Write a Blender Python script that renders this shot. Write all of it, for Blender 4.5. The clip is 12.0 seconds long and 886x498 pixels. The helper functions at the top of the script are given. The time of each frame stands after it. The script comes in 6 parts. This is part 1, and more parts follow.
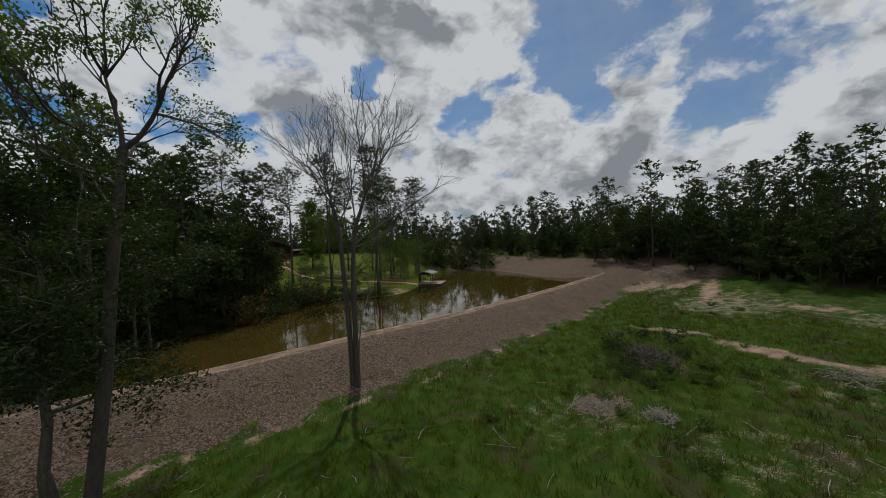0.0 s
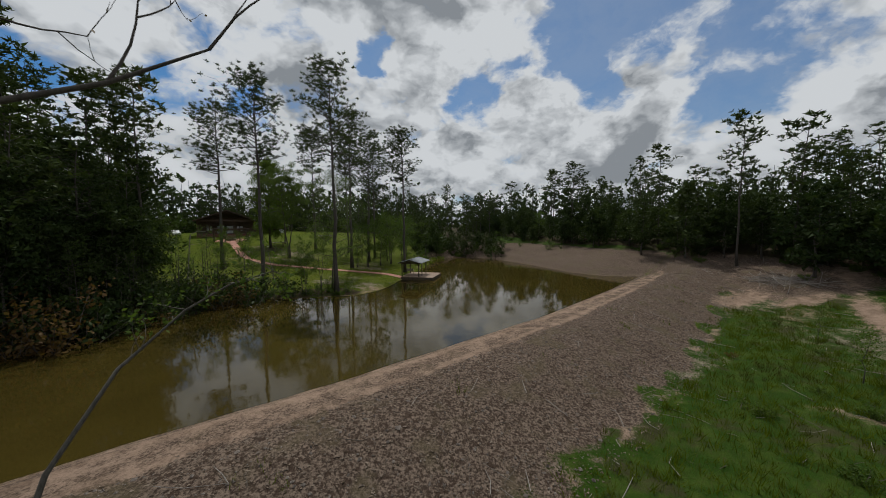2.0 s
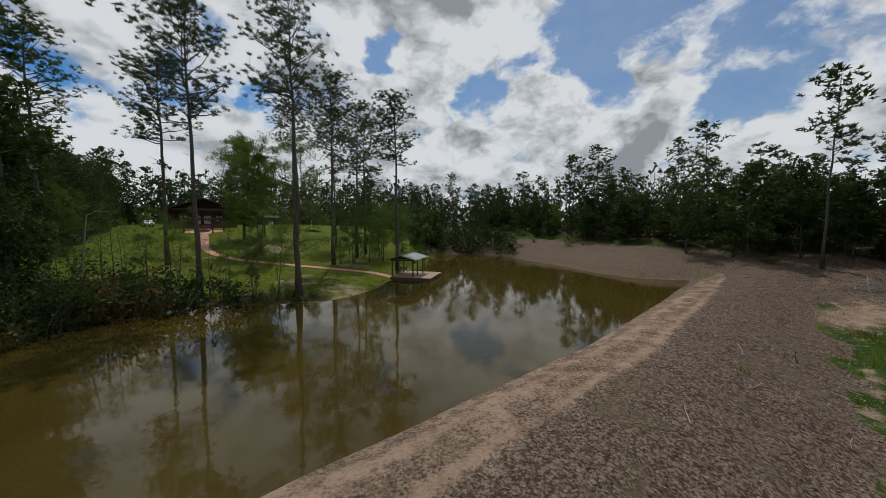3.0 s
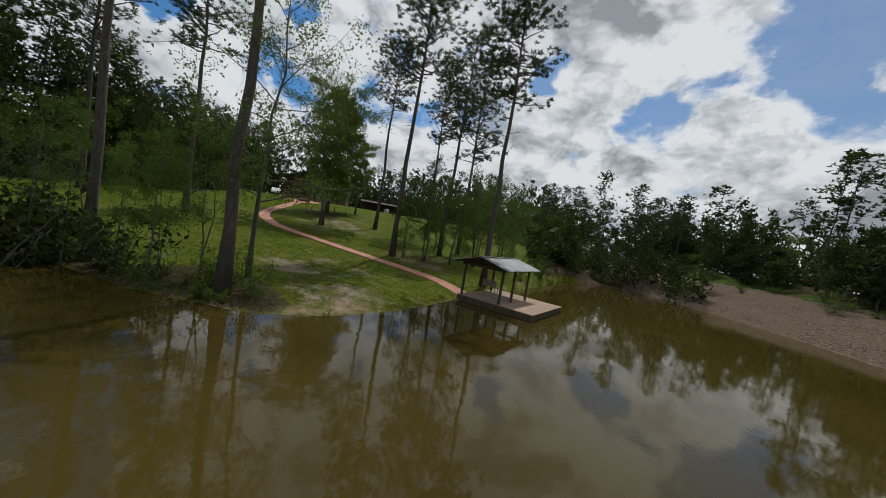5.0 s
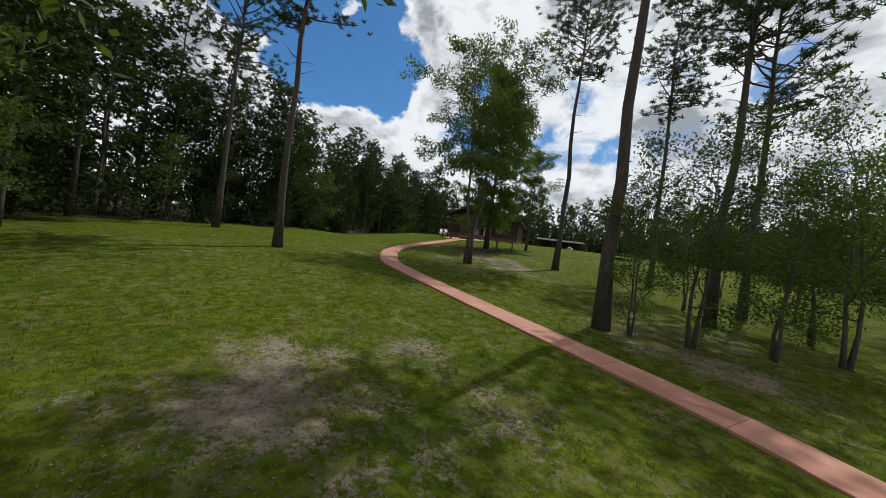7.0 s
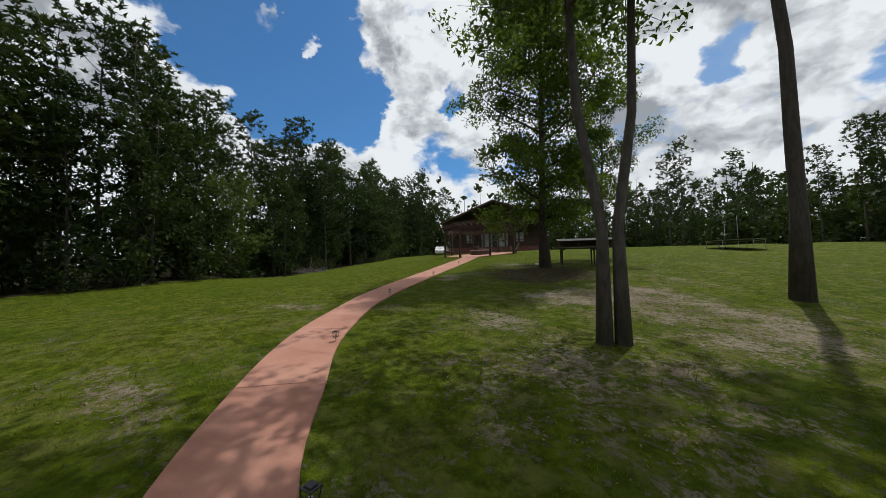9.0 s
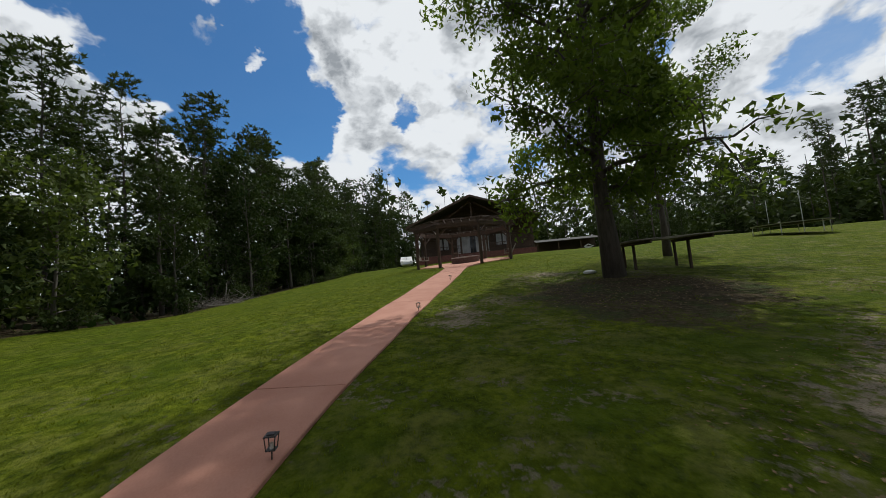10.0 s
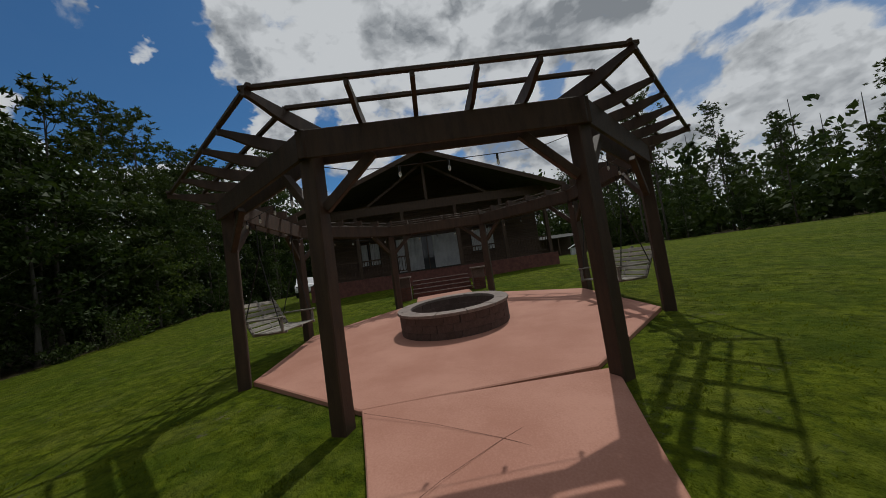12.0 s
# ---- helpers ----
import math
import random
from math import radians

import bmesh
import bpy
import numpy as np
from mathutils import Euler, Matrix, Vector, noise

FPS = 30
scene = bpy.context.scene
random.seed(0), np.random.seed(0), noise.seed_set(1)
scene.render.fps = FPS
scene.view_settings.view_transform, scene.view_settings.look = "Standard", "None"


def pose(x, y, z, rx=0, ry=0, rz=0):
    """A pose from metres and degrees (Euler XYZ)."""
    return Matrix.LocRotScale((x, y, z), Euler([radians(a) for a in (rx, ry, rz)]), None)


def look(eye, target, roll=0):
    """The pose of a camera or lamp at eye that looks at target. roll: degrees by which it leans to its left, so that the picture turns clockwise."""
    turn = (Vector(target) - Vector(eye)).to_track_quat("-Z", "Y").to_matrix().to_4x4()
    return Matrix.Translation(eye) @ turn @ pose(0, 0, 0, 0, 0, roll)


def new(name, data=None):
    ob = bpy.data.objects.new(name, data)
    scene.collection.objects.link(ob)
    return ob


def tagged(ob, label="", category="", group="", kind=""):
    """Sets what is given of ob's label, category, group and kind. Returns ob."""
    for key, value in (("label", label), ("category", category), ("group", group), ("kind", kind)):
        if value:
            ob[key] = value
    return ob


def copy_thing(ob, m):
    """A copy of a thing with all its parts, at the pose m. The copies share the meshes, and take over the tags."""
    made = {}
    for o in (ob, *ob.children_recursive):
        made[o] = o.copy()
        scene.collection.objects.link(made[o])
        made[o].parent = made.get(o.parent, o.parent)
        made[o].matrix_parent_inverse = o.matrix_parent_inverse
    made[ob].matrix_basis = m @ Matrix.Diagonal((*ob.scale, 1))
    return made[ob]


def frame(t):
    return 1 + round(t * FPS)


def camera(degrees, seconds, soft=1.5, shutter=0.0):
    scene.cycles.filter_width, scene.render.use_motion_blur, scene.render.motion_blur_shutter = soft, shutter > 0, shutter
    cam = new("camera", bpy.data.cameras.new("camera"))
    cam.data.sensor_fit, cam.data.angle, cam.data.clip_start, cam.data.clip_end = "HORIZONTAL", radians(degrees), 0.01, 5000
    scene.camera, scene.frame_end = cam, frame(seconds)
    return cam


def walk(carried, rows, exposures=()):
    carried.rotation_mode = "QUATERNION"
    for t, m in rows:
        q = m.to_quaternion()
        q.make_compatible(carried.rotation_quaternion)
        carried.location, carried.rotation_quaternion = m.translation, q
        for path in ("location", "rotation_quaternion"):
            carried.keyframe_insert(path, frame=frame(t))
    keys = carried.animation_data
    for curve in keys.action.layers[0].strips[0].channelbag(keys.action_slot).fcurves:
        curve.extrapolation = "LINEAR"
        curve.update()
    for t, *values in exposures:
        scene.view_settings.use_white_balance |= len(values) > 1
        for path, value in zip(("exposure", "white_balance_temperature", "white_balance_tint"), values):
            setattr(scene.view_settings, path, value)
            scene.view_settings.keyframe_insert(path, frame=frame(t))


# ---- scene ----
cam = camera(104.9, 12.0, 0.5, 0.04)
PATH = [
    (0, (-0.064, -1.069, 9.864), (-0.055, 0.931, 9.821), -2.8),
    (0.5, (0.152, 4.667, 9.743), (0.17, 6.666, 9.676), -2.2),
    (1, (0.345, 10.303, 9.516), (0.366, 12.3, 9.423), -1.5),
    (1.5, (0.732, 15.92, 9.122), (0.747, 17.917, 9.006), -0.9),
    (2, (0.998, 21.635, 8.73), (1.002, 23.631, 8.592), -0.4),
    (2.5, (1.338, 27.294, 8.192), (1.323, 29.288, 8.036), 0.0),
    (4.3, (1.984, 47.281, 5.297), (1.725, 49.26, 5.176), 3.4),
    (4.5, (1.966, 49.514, 5.055), (1.584, 51.473, 4.936), 4.8),
    (5, (1.771, 54.705, 4.629), (0.998, 56.545, 4.512), 9.6),
    (5.5, (0.634, 59.594, 4.245), (-0.483, 61.249, 4.133), 12.3),
    (6, (-1.484, 63.816, 3.866), (-2.86, 65.265, 3.775), 12.6),
    (6.5, (-4.657, 67.113, 3.711), (-6.182, 68.405, 3.652), 10.7),
    (7, (-8.61, 69.891, 3.602), (-10.208, 71.094, 3.59), 7.7),
    (7.2, (-10.342, 70.856, 3.627), (-11.953, 72.041, 3.634), 6.3),
    (8.8, (-23.872, 79.503, 4.153), (-25.452, 80.727, 4.243), -0.1),
    (9, (-25.444, 80.623, 4.187), (-27.008, 81.865, 4.29), -1.0),
    (9.2, (-26.857, 81.556, 4.204), (-28.403, 82.819, 4.325), -2.1),
    (9.4, (-28.499, 82.545, 4.364), (-30.007, 83.854, 4.478), -2.5),
    (9.5, (-29.3, 83.097, 4.382), (-30.791, 84.424, 4.512), -3.2),
    (9.6, (-30.141, 83.628, 4.384), (-31.613, 84.975, 4.517), -3.7),
    (10, (-33.384, 85.935, 4.568), (-34.794, 87.346, 4.72), -5.0),
    (10.5, (-37.453, 89.225, 5.037), (-38.779, 90.714, 5.197), -6.5),
    (11, (-41.489, 93.129, 5.852), (-42.730, 94.694, 5.960), -6.9),
    (11.5, (-44.956, 96.915, 6.270), (-46.110, 98.545, 6.372), -7.8),
    (12, (-47.618, 100.456, 6.495), (-48.706, 102.128, 6.637), -8.3),
]
walk(cam, [(t, look(eye, target, roll)) for t, eye, target, roll in PATH],
     [(0, -1.08, 6350, 8), (1.5, -1.08, 6350, 8), (2.5, -0.85, 6350, 8), (4.5, -0.8, 6350, 8), (6.0, -0.55, 6350, 8), (7.0, -0.45, 6350, 8), (8.8, -0.5, 6350, 8), (10.0, -0.55, 6350, 8), (10.5, -0.42, 6350, 8), (11.5, -1.03, 6350, 8), (12, -1.17, 6350, 8)])

# ---------------------------------------------------------------- world, sun
SUN_DIR = Vector((-0.17, 0.985, 0)).normalized()
SUN_ELEV = radians(61.5)
to_sun = Vector((SUN_DIR.x * math.cos(SUN_ELEV), SUN_DIR.y * math.cos(SUN_ELEV), math.sin(SUN_ELEV)))
sun_data = bpy.data.lights.new("sun", "SUN")
sun_data.energy, sun_data.angle, sun_data.color = 4.6, radians(0.6), (1.0, 0.96, 0.89)
sun = new("sun", sun_data)
sun.matrix_world = look(to_sun * 50, (0, 0, 0))


class Nodes:
    """A short way to write node trees."""

    def __init__(self, tree):
        self.tree = tree
        tree.nodes.clear()

    def add(self, kind, **kw):
        n = self.tree.nodes.new(kind)
        for k, v in kw.items():
            if k in ("operation", "blend_type", "data_type", "noise_dimensions", "feature", "sky_type", "sun_disc", "sun_elevation",
                     "sun_rotation", "air_density", "dust_density", "ozone_density", "vector_type", "attribute_name", "use_clamp", "interpolation_type",
                     "wave_type", "bands_direction", "distance"):
                if k == "operation": n.operation = v
                elif k == "blend_type": n.blend_type = v
                elif k == "data_type": n.data_type = v
                elif k == "noise_dimensions": n.noise_dimensions = v
                elif k == "feature": n.feature = v
                elif k == "sky_type": n.sky_type = v
                elif k == "sun_disc": n.sun_disc = v
                elif k == "sun_elevation": n.sun_elevation = v
                elif k == "sun_rotation": n.sun_rotation = v
                elif k == "air_density": n.air_density = v
                elif k == "dust_density": n.dust_density = v
                elif k == "ozone_density": n.ozone_density = v
                elif k == "vector_type": n.vector_type = v
                elif k == "attribute_name": n.attribute_name = v
                elif k == "use_clamp": n.use_clamp = v
                elif k == "interpolation_type": n.interpolation_type = v
                elif k == "wave_type": n.wave_type = v
                elif k == "bands_direction": n.bands_direction = v
        return n

    def link(self, a, b):
        self.tree.links.new(a, b)

    def put(self, socket, v):
        if isinstance(v, bpy.types.NodeSocket):
            self.link(v, socket)
        elif isinstance(v, (tuple, list)) and len(v) == 3 and socket.type == "RGBA":
            socket.default_value = (*v, 1)
        else:
            socket.default_value = v

    def math(self, op, a, b=0.0, c=0.0, clamp=False):
        n = self.add("ShaderNodeMath", operation=op, use_clamp=clamp)
        self.put(n.inputs[0], a), self.put(n.inputs[1], b), self.put(n.inputs[2], c)
        return n.outputs[0]

    def noise(self, vec, scale, detail=4.0, rough=0.55, distort=0.0):
        n = self.add("ShaderNodeTexNoise")
        if vec is not None:
            self.link(vec, n.inputs["Vector"])
        n.inputs["Scale"].default_value, n.inputs["Detail"].default_value = scale, detail
        n.inputs["Roughness"].default_value, n.inputs["Distortion"].default_value = rough, distort
        return n.outputs["Fac"]

    def step(self, v, a, b, lo=0.0, hi=1.0):
        n = self.add("ShaderNodeMapRange", interpolation_type="SMOOTHSTEP")
        self.put(n.inputs["Value"], v)
        for k, val in (("From Min", a), ("From Max", b), ("To Min", lo), ("To Max", hi)):
            self.put(n.inputs[k], val)
        return n.outputs["Result"]

    def mix(self, f, a, b, blend="MIX"):
        n = self.add("ShaderNodeMix", data_type="RGBA", blend_type=blend)
        self.put(n.inputs[0], f), self.put(n.inputs[6], a), self.put(n.inputs[7], b)
        return n.outputs[2]

    def vmath(self, op, a, b=(0, 0, 0)):
        n = self.add("ShaderNodeVectorMath", operation=op)
        self.put(n.inputs[0], a), self.put(n.inputs[1], b)
        return n.outputs[0]


world = bpy.data.worlds.new("sky")
scene.world = world
world.use_nodes = True
w = Nodes(world.node_tree)
way = w.add("ShaderNodeTexCoord").outputs["Generated"]
sky = w.add("ShaderNodeTexSky", sky_type="NISHITA", sun_disc=False, sun_elevation=SUN_ELEV, sun_rotation=math.atan2(SUN_DIR.x, SUN_DIR.y),
            air_density=1.0, dust_density=0.6, ozone_density=1.5)
xyz = w.add("ShaderNodeSeparateXYZ")
w.link(way, xyz.inputs[0])
# heaped clouds: ragged banks with lit rims, grey where they are thick
lean = w.vmath("MULTIPLY", way, (1.0, 1.0, 1.5))
wob = w.add("ShaderNodeTexNoise")
w.link(lean, wob.inputs["Vector"])
wob.inputs["Scale"].default_value, wob.inputs["Detail"].default_value, wob.inputs["Roughness"].default_value = 4.5, 5.0, 0.6
shift = w.vmath("SUBTRACT", wob.outputs["Color"], (0.5, 0.5, 0.5))
field = w.vmath("ADD", lean, w.vmath("MULTIPLY", shift, (0.16, 0.16, 0.12)))
ragged_way = w.vmath("NORMALIZE", w.vmath("ADD", way, w.vmath("MULTIPLY", shift, (0.30, 0.30, 0.20))))


def billow(vec, scale):
    """Round heaps upon heaps."""
    v = w.add("ShaderNodeTexVoronoi", feature="SMOOTH_F1")
    w.link(vec, v.inputs["Vector"])
    for key, val in (("Scale", scale), ("Detail", 3.0), ("Roughness", 0.55), ("Lacunarity", 2.2), ("Smoothness", 0.5)):
        v.inputs[key].default_value = val
    return w.math("SUBTRACT", 1.0, v.outputs["Distance"])


def toward(bearing, up, wide, vec, edge=0.35):
    """One within the width in degrees of a bearing east of north and a height, falling to nought."""
    b, u = radians(bearing), radians(up)
    dot = w.add("ShaderNodeVectorMath", operation="DOT_PRODUCT")
    w.link(vec, dot.inputs[0])
    dot.inputs[1].default_value = (math.sin(b) * math.cos(u), math.cos(b) * math.cos(u), math.sin(u))
    return w.step(dot.outputs["Value"], math.cos(radians(wide * 1.5)), math.cos(radians(wide * edge)))


def gather(spots, vec):
    total = None
    for bearing, up, wide, much in spots:
        one = w.math("MULTIPLY", toward(bearing, up, wide, vec), much)
        total = one if total is None else w.math("ADD", total, one)
    return total


GAPS = ((24, 28, 6.5, 0.36), (19, 23, 4.0, 0.26), (24.6, 18, 3.0, 0.34), (8.0, 20.5, 4.0, 0.36), (38.5, 14, 4.0, 0.34), (42, 21, 6.0, 0.26),
        (-29.5, 16.5, 3.0, 0.28), (-50, 26.8, 1.7, 0.36), (-10.5, 25.5, 2.6, 0.36), (-67, 23.5, 5.0, 0.75), (-75, 29, 8.5, 1.0), (-89, 31, 7.5, 0.62))
HEAPS = ((-3, 20.2, 3.0, 0.22), (-81.3, 33.4, 2.2, 0.95), (-72.8, 32.3, 1.5, 0.80), (-100, 22, 7.0, 0.5), (-93, 29, 3.0, 0.45), (-57, 24, 4.5, 0.25))
GREYS = ((-5, 30, 6.0, 0.65), (3, 13.3, 3.4, 0.5), (-10, 33, 5.5, 0.45), (-23.5, 20.3, 4.4, 0.75), (-34.8, 25.4, 1.7, 0.4), (30, 11, 4.0, 0.3), (16, 13, 3.0, 0.25))
banks = w.noise(w.vmath("ADD", lean, (3.1, 1.7, 0.2)), 2.4, 5.0, 0.55)
puff = billow(field, 5.5)
wisp = w.noise(field, 8.0, 9.0, 0.62)
cover = w.math("ADD", w.math("ADD", w.math("MULTIPLY", w.math("SUBTRACT", banks, 0.5), 1.1), w.math("MULTIPLY", w.math("SUBTRACT", puff, 0.6), 0.40)),
               w.math("MULTIPLY", w.math("SUBTRACT", wisp, 0.5), 0.85))
cover = w.math("ADD", w.math("ADD", cover, 0.60), w.math("SUBTRACT", gather(HEAPS, ragged_way), gather(GAPS, ragged_way)))
cover = w.math("ADD", cover, w.math("MULTIPLY", w.step(xyz.outputs[2], 0.22, 0.02), 0.12))
mask = w.step(cover, 0.0, 0.28)
upper = billow(w.vmath("ADD", field, (-0.008, 0.028, 0.06)), 5.5)
rim = w.math("MULTIPLY", w.math("SUBTRACT", upper, puff), 1.6)
core = w.noise(w.vmath("ADD", lean, (5.3, 0.7, 2.2)), 3.6, 6.0, 0.6)
thick = w.math("ADD", w.math("MULTIPLY", w.step(cover, 0.25, 0.62), w.step(core, 0.40, 0.62)), gather(GREYS, ragged_way))
shade = w.math("ADD", w.math("MULTIPLY", thick, 0.85), w.math("ADD", rim, w.math("MULTIPLY", w.math("SUBTRACT", wisp, 0.5), 1.0)), clamp=True)
white = w.mix(shade, (11.9, 12.1, 12.4), (4.6, 4.9, 5.3))
blue = w.mix(1.0, sky.outputs[0], (0.52, 1.03, 1.42), "MULTIPLY")
# a thin high veil that fades towards the west
blue = w.mix(w.math("MULTIPLY", w.step(xyz.outputs[0], -0.75, 0.0, 0.02, 0.34), w.step(wisp, 0.3, 0.6, 0.7, 1.0)), blue, (8.0, 8.4, 9.0))
bg = w.add("ShaderNodeBackground")
w.put(bg.inputs[0], w.mix(mask, blue, white))
bg.inputs[1].default_value = 0.1
w.link(bg.outputs[0], w.add("ShaderNodeOutputWorld").inputs[0])

# ---------------------------------------------------------------- materials


def material(name, build):
    m = bpy.data.materials.new(name)
    m.use_nodes = True
    n = Nodes(m.node_tree)
    out = n.add("ShaderNodeOutputMaterial")
    p = n.add("ShaderNodeBsdfPrincipled")
    n.link(p.outputs[0], out.inputs[0])
    build(n, p, out)
    return m


def bump(n, p, value, strength=0.4, distance=0.02):
    b = n.add("ShaderNodeBump")
    b.inputs["Strength"].default_value, b.inputs["Distance"].default_value = strength, distance
    n.put(b.inputs["Height"], value)
    n.link(b.outputs[0], p.inputs["Normal"])


def position(n):
    return n.add("ShaderNodeNewGeometry").outputs["Position"]


def plain(name, a, b, scale=6.0, rough=0.7, metal=0.0, relief=0.3, fine=60.0, stretch=(1, 1, 1)):
    """Two tones over coarse and fine noise."""
    def build(n, p, out):
        vec = n.add("ShaderNodeTexCoord").outputs["Object"]
        vec = n.vmath("MULTIPLY", vec, stretch)
        chance = n.add("ShaderNodeObjectInfo").outputs["Random"]
        c, f = n.noise(vec, scale, 5.0), n.noise(vec, fine, 4.0)
        k = n.math("ADD", n.math("MULTIPLY", c, 0.6), n.math("MULTIPLY", f, 0.4))
        col = n.mix(n.step(k, 0.35, 0.65), a, b)
        n.put(p.inputs["Base Color"], n.mix(n.math("MULTIPLY", chance, 0.35), col, tuple(v * 0.62 for v in a)))
        n.put(p.inputs["Roughness"], n.math("ADD", n.math("MULTIPLY", f, 0.25), rough - 0.12))
        p.inputs["Metallic"].default_value = metal
        bump(n, p, k, relief, 0.01)
    return material(name, build)


def leaf(name, a, b, glow=0.35, patchy=False):
    """Thin leaves that let some light through."""
    def build(n, p, out):
        isle = n.add("ShaderNodeNewGeometry").outputs["Random Per Island"]
        chance = n.add("ShaderNodeObjectInfo").outputs["Random"]
        k = n.math("ADD", n.math("MULTIPLY", isle, 0.55), n.math("MULTIPLY", chance, 0.45))
        col = n.mix(k, a, b)
        if patchy:
            spread = n.noise(position(n), 0.28, 3.0, 0.6)
            col = n.mix(n.math("MULTIPLY", n.step(spread, 0.50, 0.64), 0.8), col, (0.050, 0.046, 0.020))
        n.put(p.inputs["Base Color"], col)
        p.inputs["Roughness"].default_value = 0.5
        p.inputs["Specular IOR Level"].default_value = 0.06
        t = n.add("ShaderNodeBsdfTranslucent")
        n.put(t.inputs[0], n.mix(1.0, col, (1.15, 1.25, 0.5), "MULTIPLY"))
        m = n.add("ShaderNodeMixShader")
        m.inputs[0].default_value = glow
        n.link(p.outputs[0], m.inputs[1]), n.link(t.outputs[0], m.inputs[2]), n.link(m.outputs[0], out.inputs[0])
    return material(name, build)


NEEDLES = leaf("needles", (0.026, 0.045, 0.015), (0.068, 0.088, 0.028), 0.22)
LEAVES = leaf("leaves", (0.042, 0.076, 0.017), (0.100, 0.140, 0.032), 0.4)
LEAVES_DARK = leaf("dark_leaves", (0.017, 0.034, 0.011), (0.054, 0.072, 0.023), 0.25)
LEAVES_MID = leaf("wood_edge_leaves", (0.045, 0.074, 0.022), (0.135, 0.160, 0.055), 0.4)
LEAVES_OAK = leaf("oak_leaves", (0.055, 0.092, 0.018), (0.125, 0.165, 0.036), 0.5)
LEAVES_PALE = leaf("pale_leaves", (0.070, 0.110, 0.030), (0.15, 0.18, 0.06), 0.4)
LEAVES_DRY = leaf("dry_leaves", (0.09, 0.05, 0.02), (0.14, 0.10, 0.04), 0.3)
LITTER = leaf("fallen_leaves", (0.085, 0.052, 0.030), (0.25, 0.175, 0.11), 0.1)
GRASS = leaf("grass_blades", (0.071, 0.092, 0.005), (0.126, 0.142, 0.012), 0.45)
GRASS_WILD = leaf("wild_grass_blades", (0.034, 0.056, 0.004), (0.098, 0.120, 0.010), 0.42, True)
BARK = plain("pine_bark", (0.042, 0.035, 0.029), (0.096, 0.081, 0.068), 3.0, 0.9, 0, 0.9, 14.0, (3, 3, 0.6))
BARK_GREY = plain("grey_bark", (0.055, 0.048, 0.040), (0.125, 0.112, 0.096), 4.0, 0.9, 0, 0.7, 20.0, (3, 3, 0.7))
BARK_PALE = plain("weathered_deadwood", (0.16, 0.14, 0.12), (0.32, 0.29, 0.26), 4.0, 0.9, 0, 0.6, 30.0, (3, 3, 0.7))
TWIG = plain("twig_bark", (0.06, 0.05, 0.042), (0.13, 0.11, 0.09), 4.0, 0.9, 0, 0.4, 30.0)
TIMBER = plain("brown_stained_timber", (0.036, 0.019, 0.010), (0.072, 0.039, 0.021), 2.0, 0.7, 0, 0.5, 28.0, (6, 6, 1))
TIMBER_GREY = plain("weathered_timber", (0.17, 0.155, 0.135), (0.32, 0.29, 0.25), 2.0, 0.85, 0, 0.5, 26.0, (1, 6, 6))
DECKING = plain("sandy_deck_boards", (0.24, 0.165, 0.115), (0.36, 0.26, 0.19), 2.0, 0.8, 0, 0.5, 22.0, (1, 8, 4))
DOCKPOST = plain("treated_dock_post", (0.042, 0.032, 0.02), (0.095, 0.07, 0.042), 2.0, 0.85, 0, 0.6, 22.0, (5, 5, 1))
TIN = plain("galvanised_roof_sheet", (0.085, 0.098, 0.105), (0.15, 0.165, 0.175), 1.2, 0.6, 0.25, 0.08, 30.0)
CONCRETE = plain("pink_concrete", (0.33, 0.145, 0.098), (0.43, 0.215, 0.155), 1.1, 0.85, 0, 0.25, 55.0)
CUT = plain("dark_joint", (0.19, 0.092, 0.066), (0.26, 0.13, 0.095), 5.0, 0.95)
STONE = plain("red_brown_block", (0.085, 0.055, 0.047), (0.155, 0.105, 0.09), 4.0, 0.92, 0, 0.8, 40.0)
STONE_CAP = plain("lit_cap_stone", (0.17, 0.135, 0.118), (0.27, 0.22, 0.195), 4.0, 0.9, 0, 0.6, 40.0)
BRICK = plain("red_brick", (0.095, 0.036, 0.03), (0.16, 0.065, 0.05), 6.0, 0.9, 0, 0.5, 40.0)
ASH = plain("ash", (0.06, 0.058, 0.055), (0.19, 0.18, 0.17), 5.0, 0.97, 0, 0.7, 40.0)
SIDING = plain("brown_log_siding", (0.042, 0.023, 0.013), (0.080, 0.046, 0.027), 1.5, 0.72, 0, 0.4, 30.0, (1, 1, 8))
SHINGLE = plain("dark_shingles", (0.028, 0.028, 0.026), (0.065, 0.062, 0.057), 3.0, 0.93, 0, 0.7, 30.0)
WHITE = plain("white_paint", (0.72, 0.73, 0.74), (0.82, 0.82, 0.82), 1.0, 0.35, 0, 0.03)
BLACK = plain("black_metal", (0.016, 0.015, 0.014), (0.035, 0.032, 0.03), 5.0, 0.5, 0.3, 0.1)
RUBBER = plain("black_rubber", (0.018, 0.018, 0.018), (0.03, 0.03, 0.03), 6.0, 0.85)
STEEL = plain("galvanised_steel", (0.45, 0.46, 0.47), (0.6, 0.6, 0.6), 4.0, 0.4, 0.9, 0.05)
CURTAIN = plain("pale_curtain", (0.33, 0.34, 0.35), (0.50, 0.51, 0.52), 1.5, 0.95, 0, 0.2)
BANK_CHIPS = leaf("grey_chips", (0.070, 0.055, 0.045), (0.170, 0.135, 0.112), 0.05)
DAM_CHIPS = leaf("bark_chips", (0.045, 0.032, 0.024), (0.26, 0.205, 0.160), 0.05)
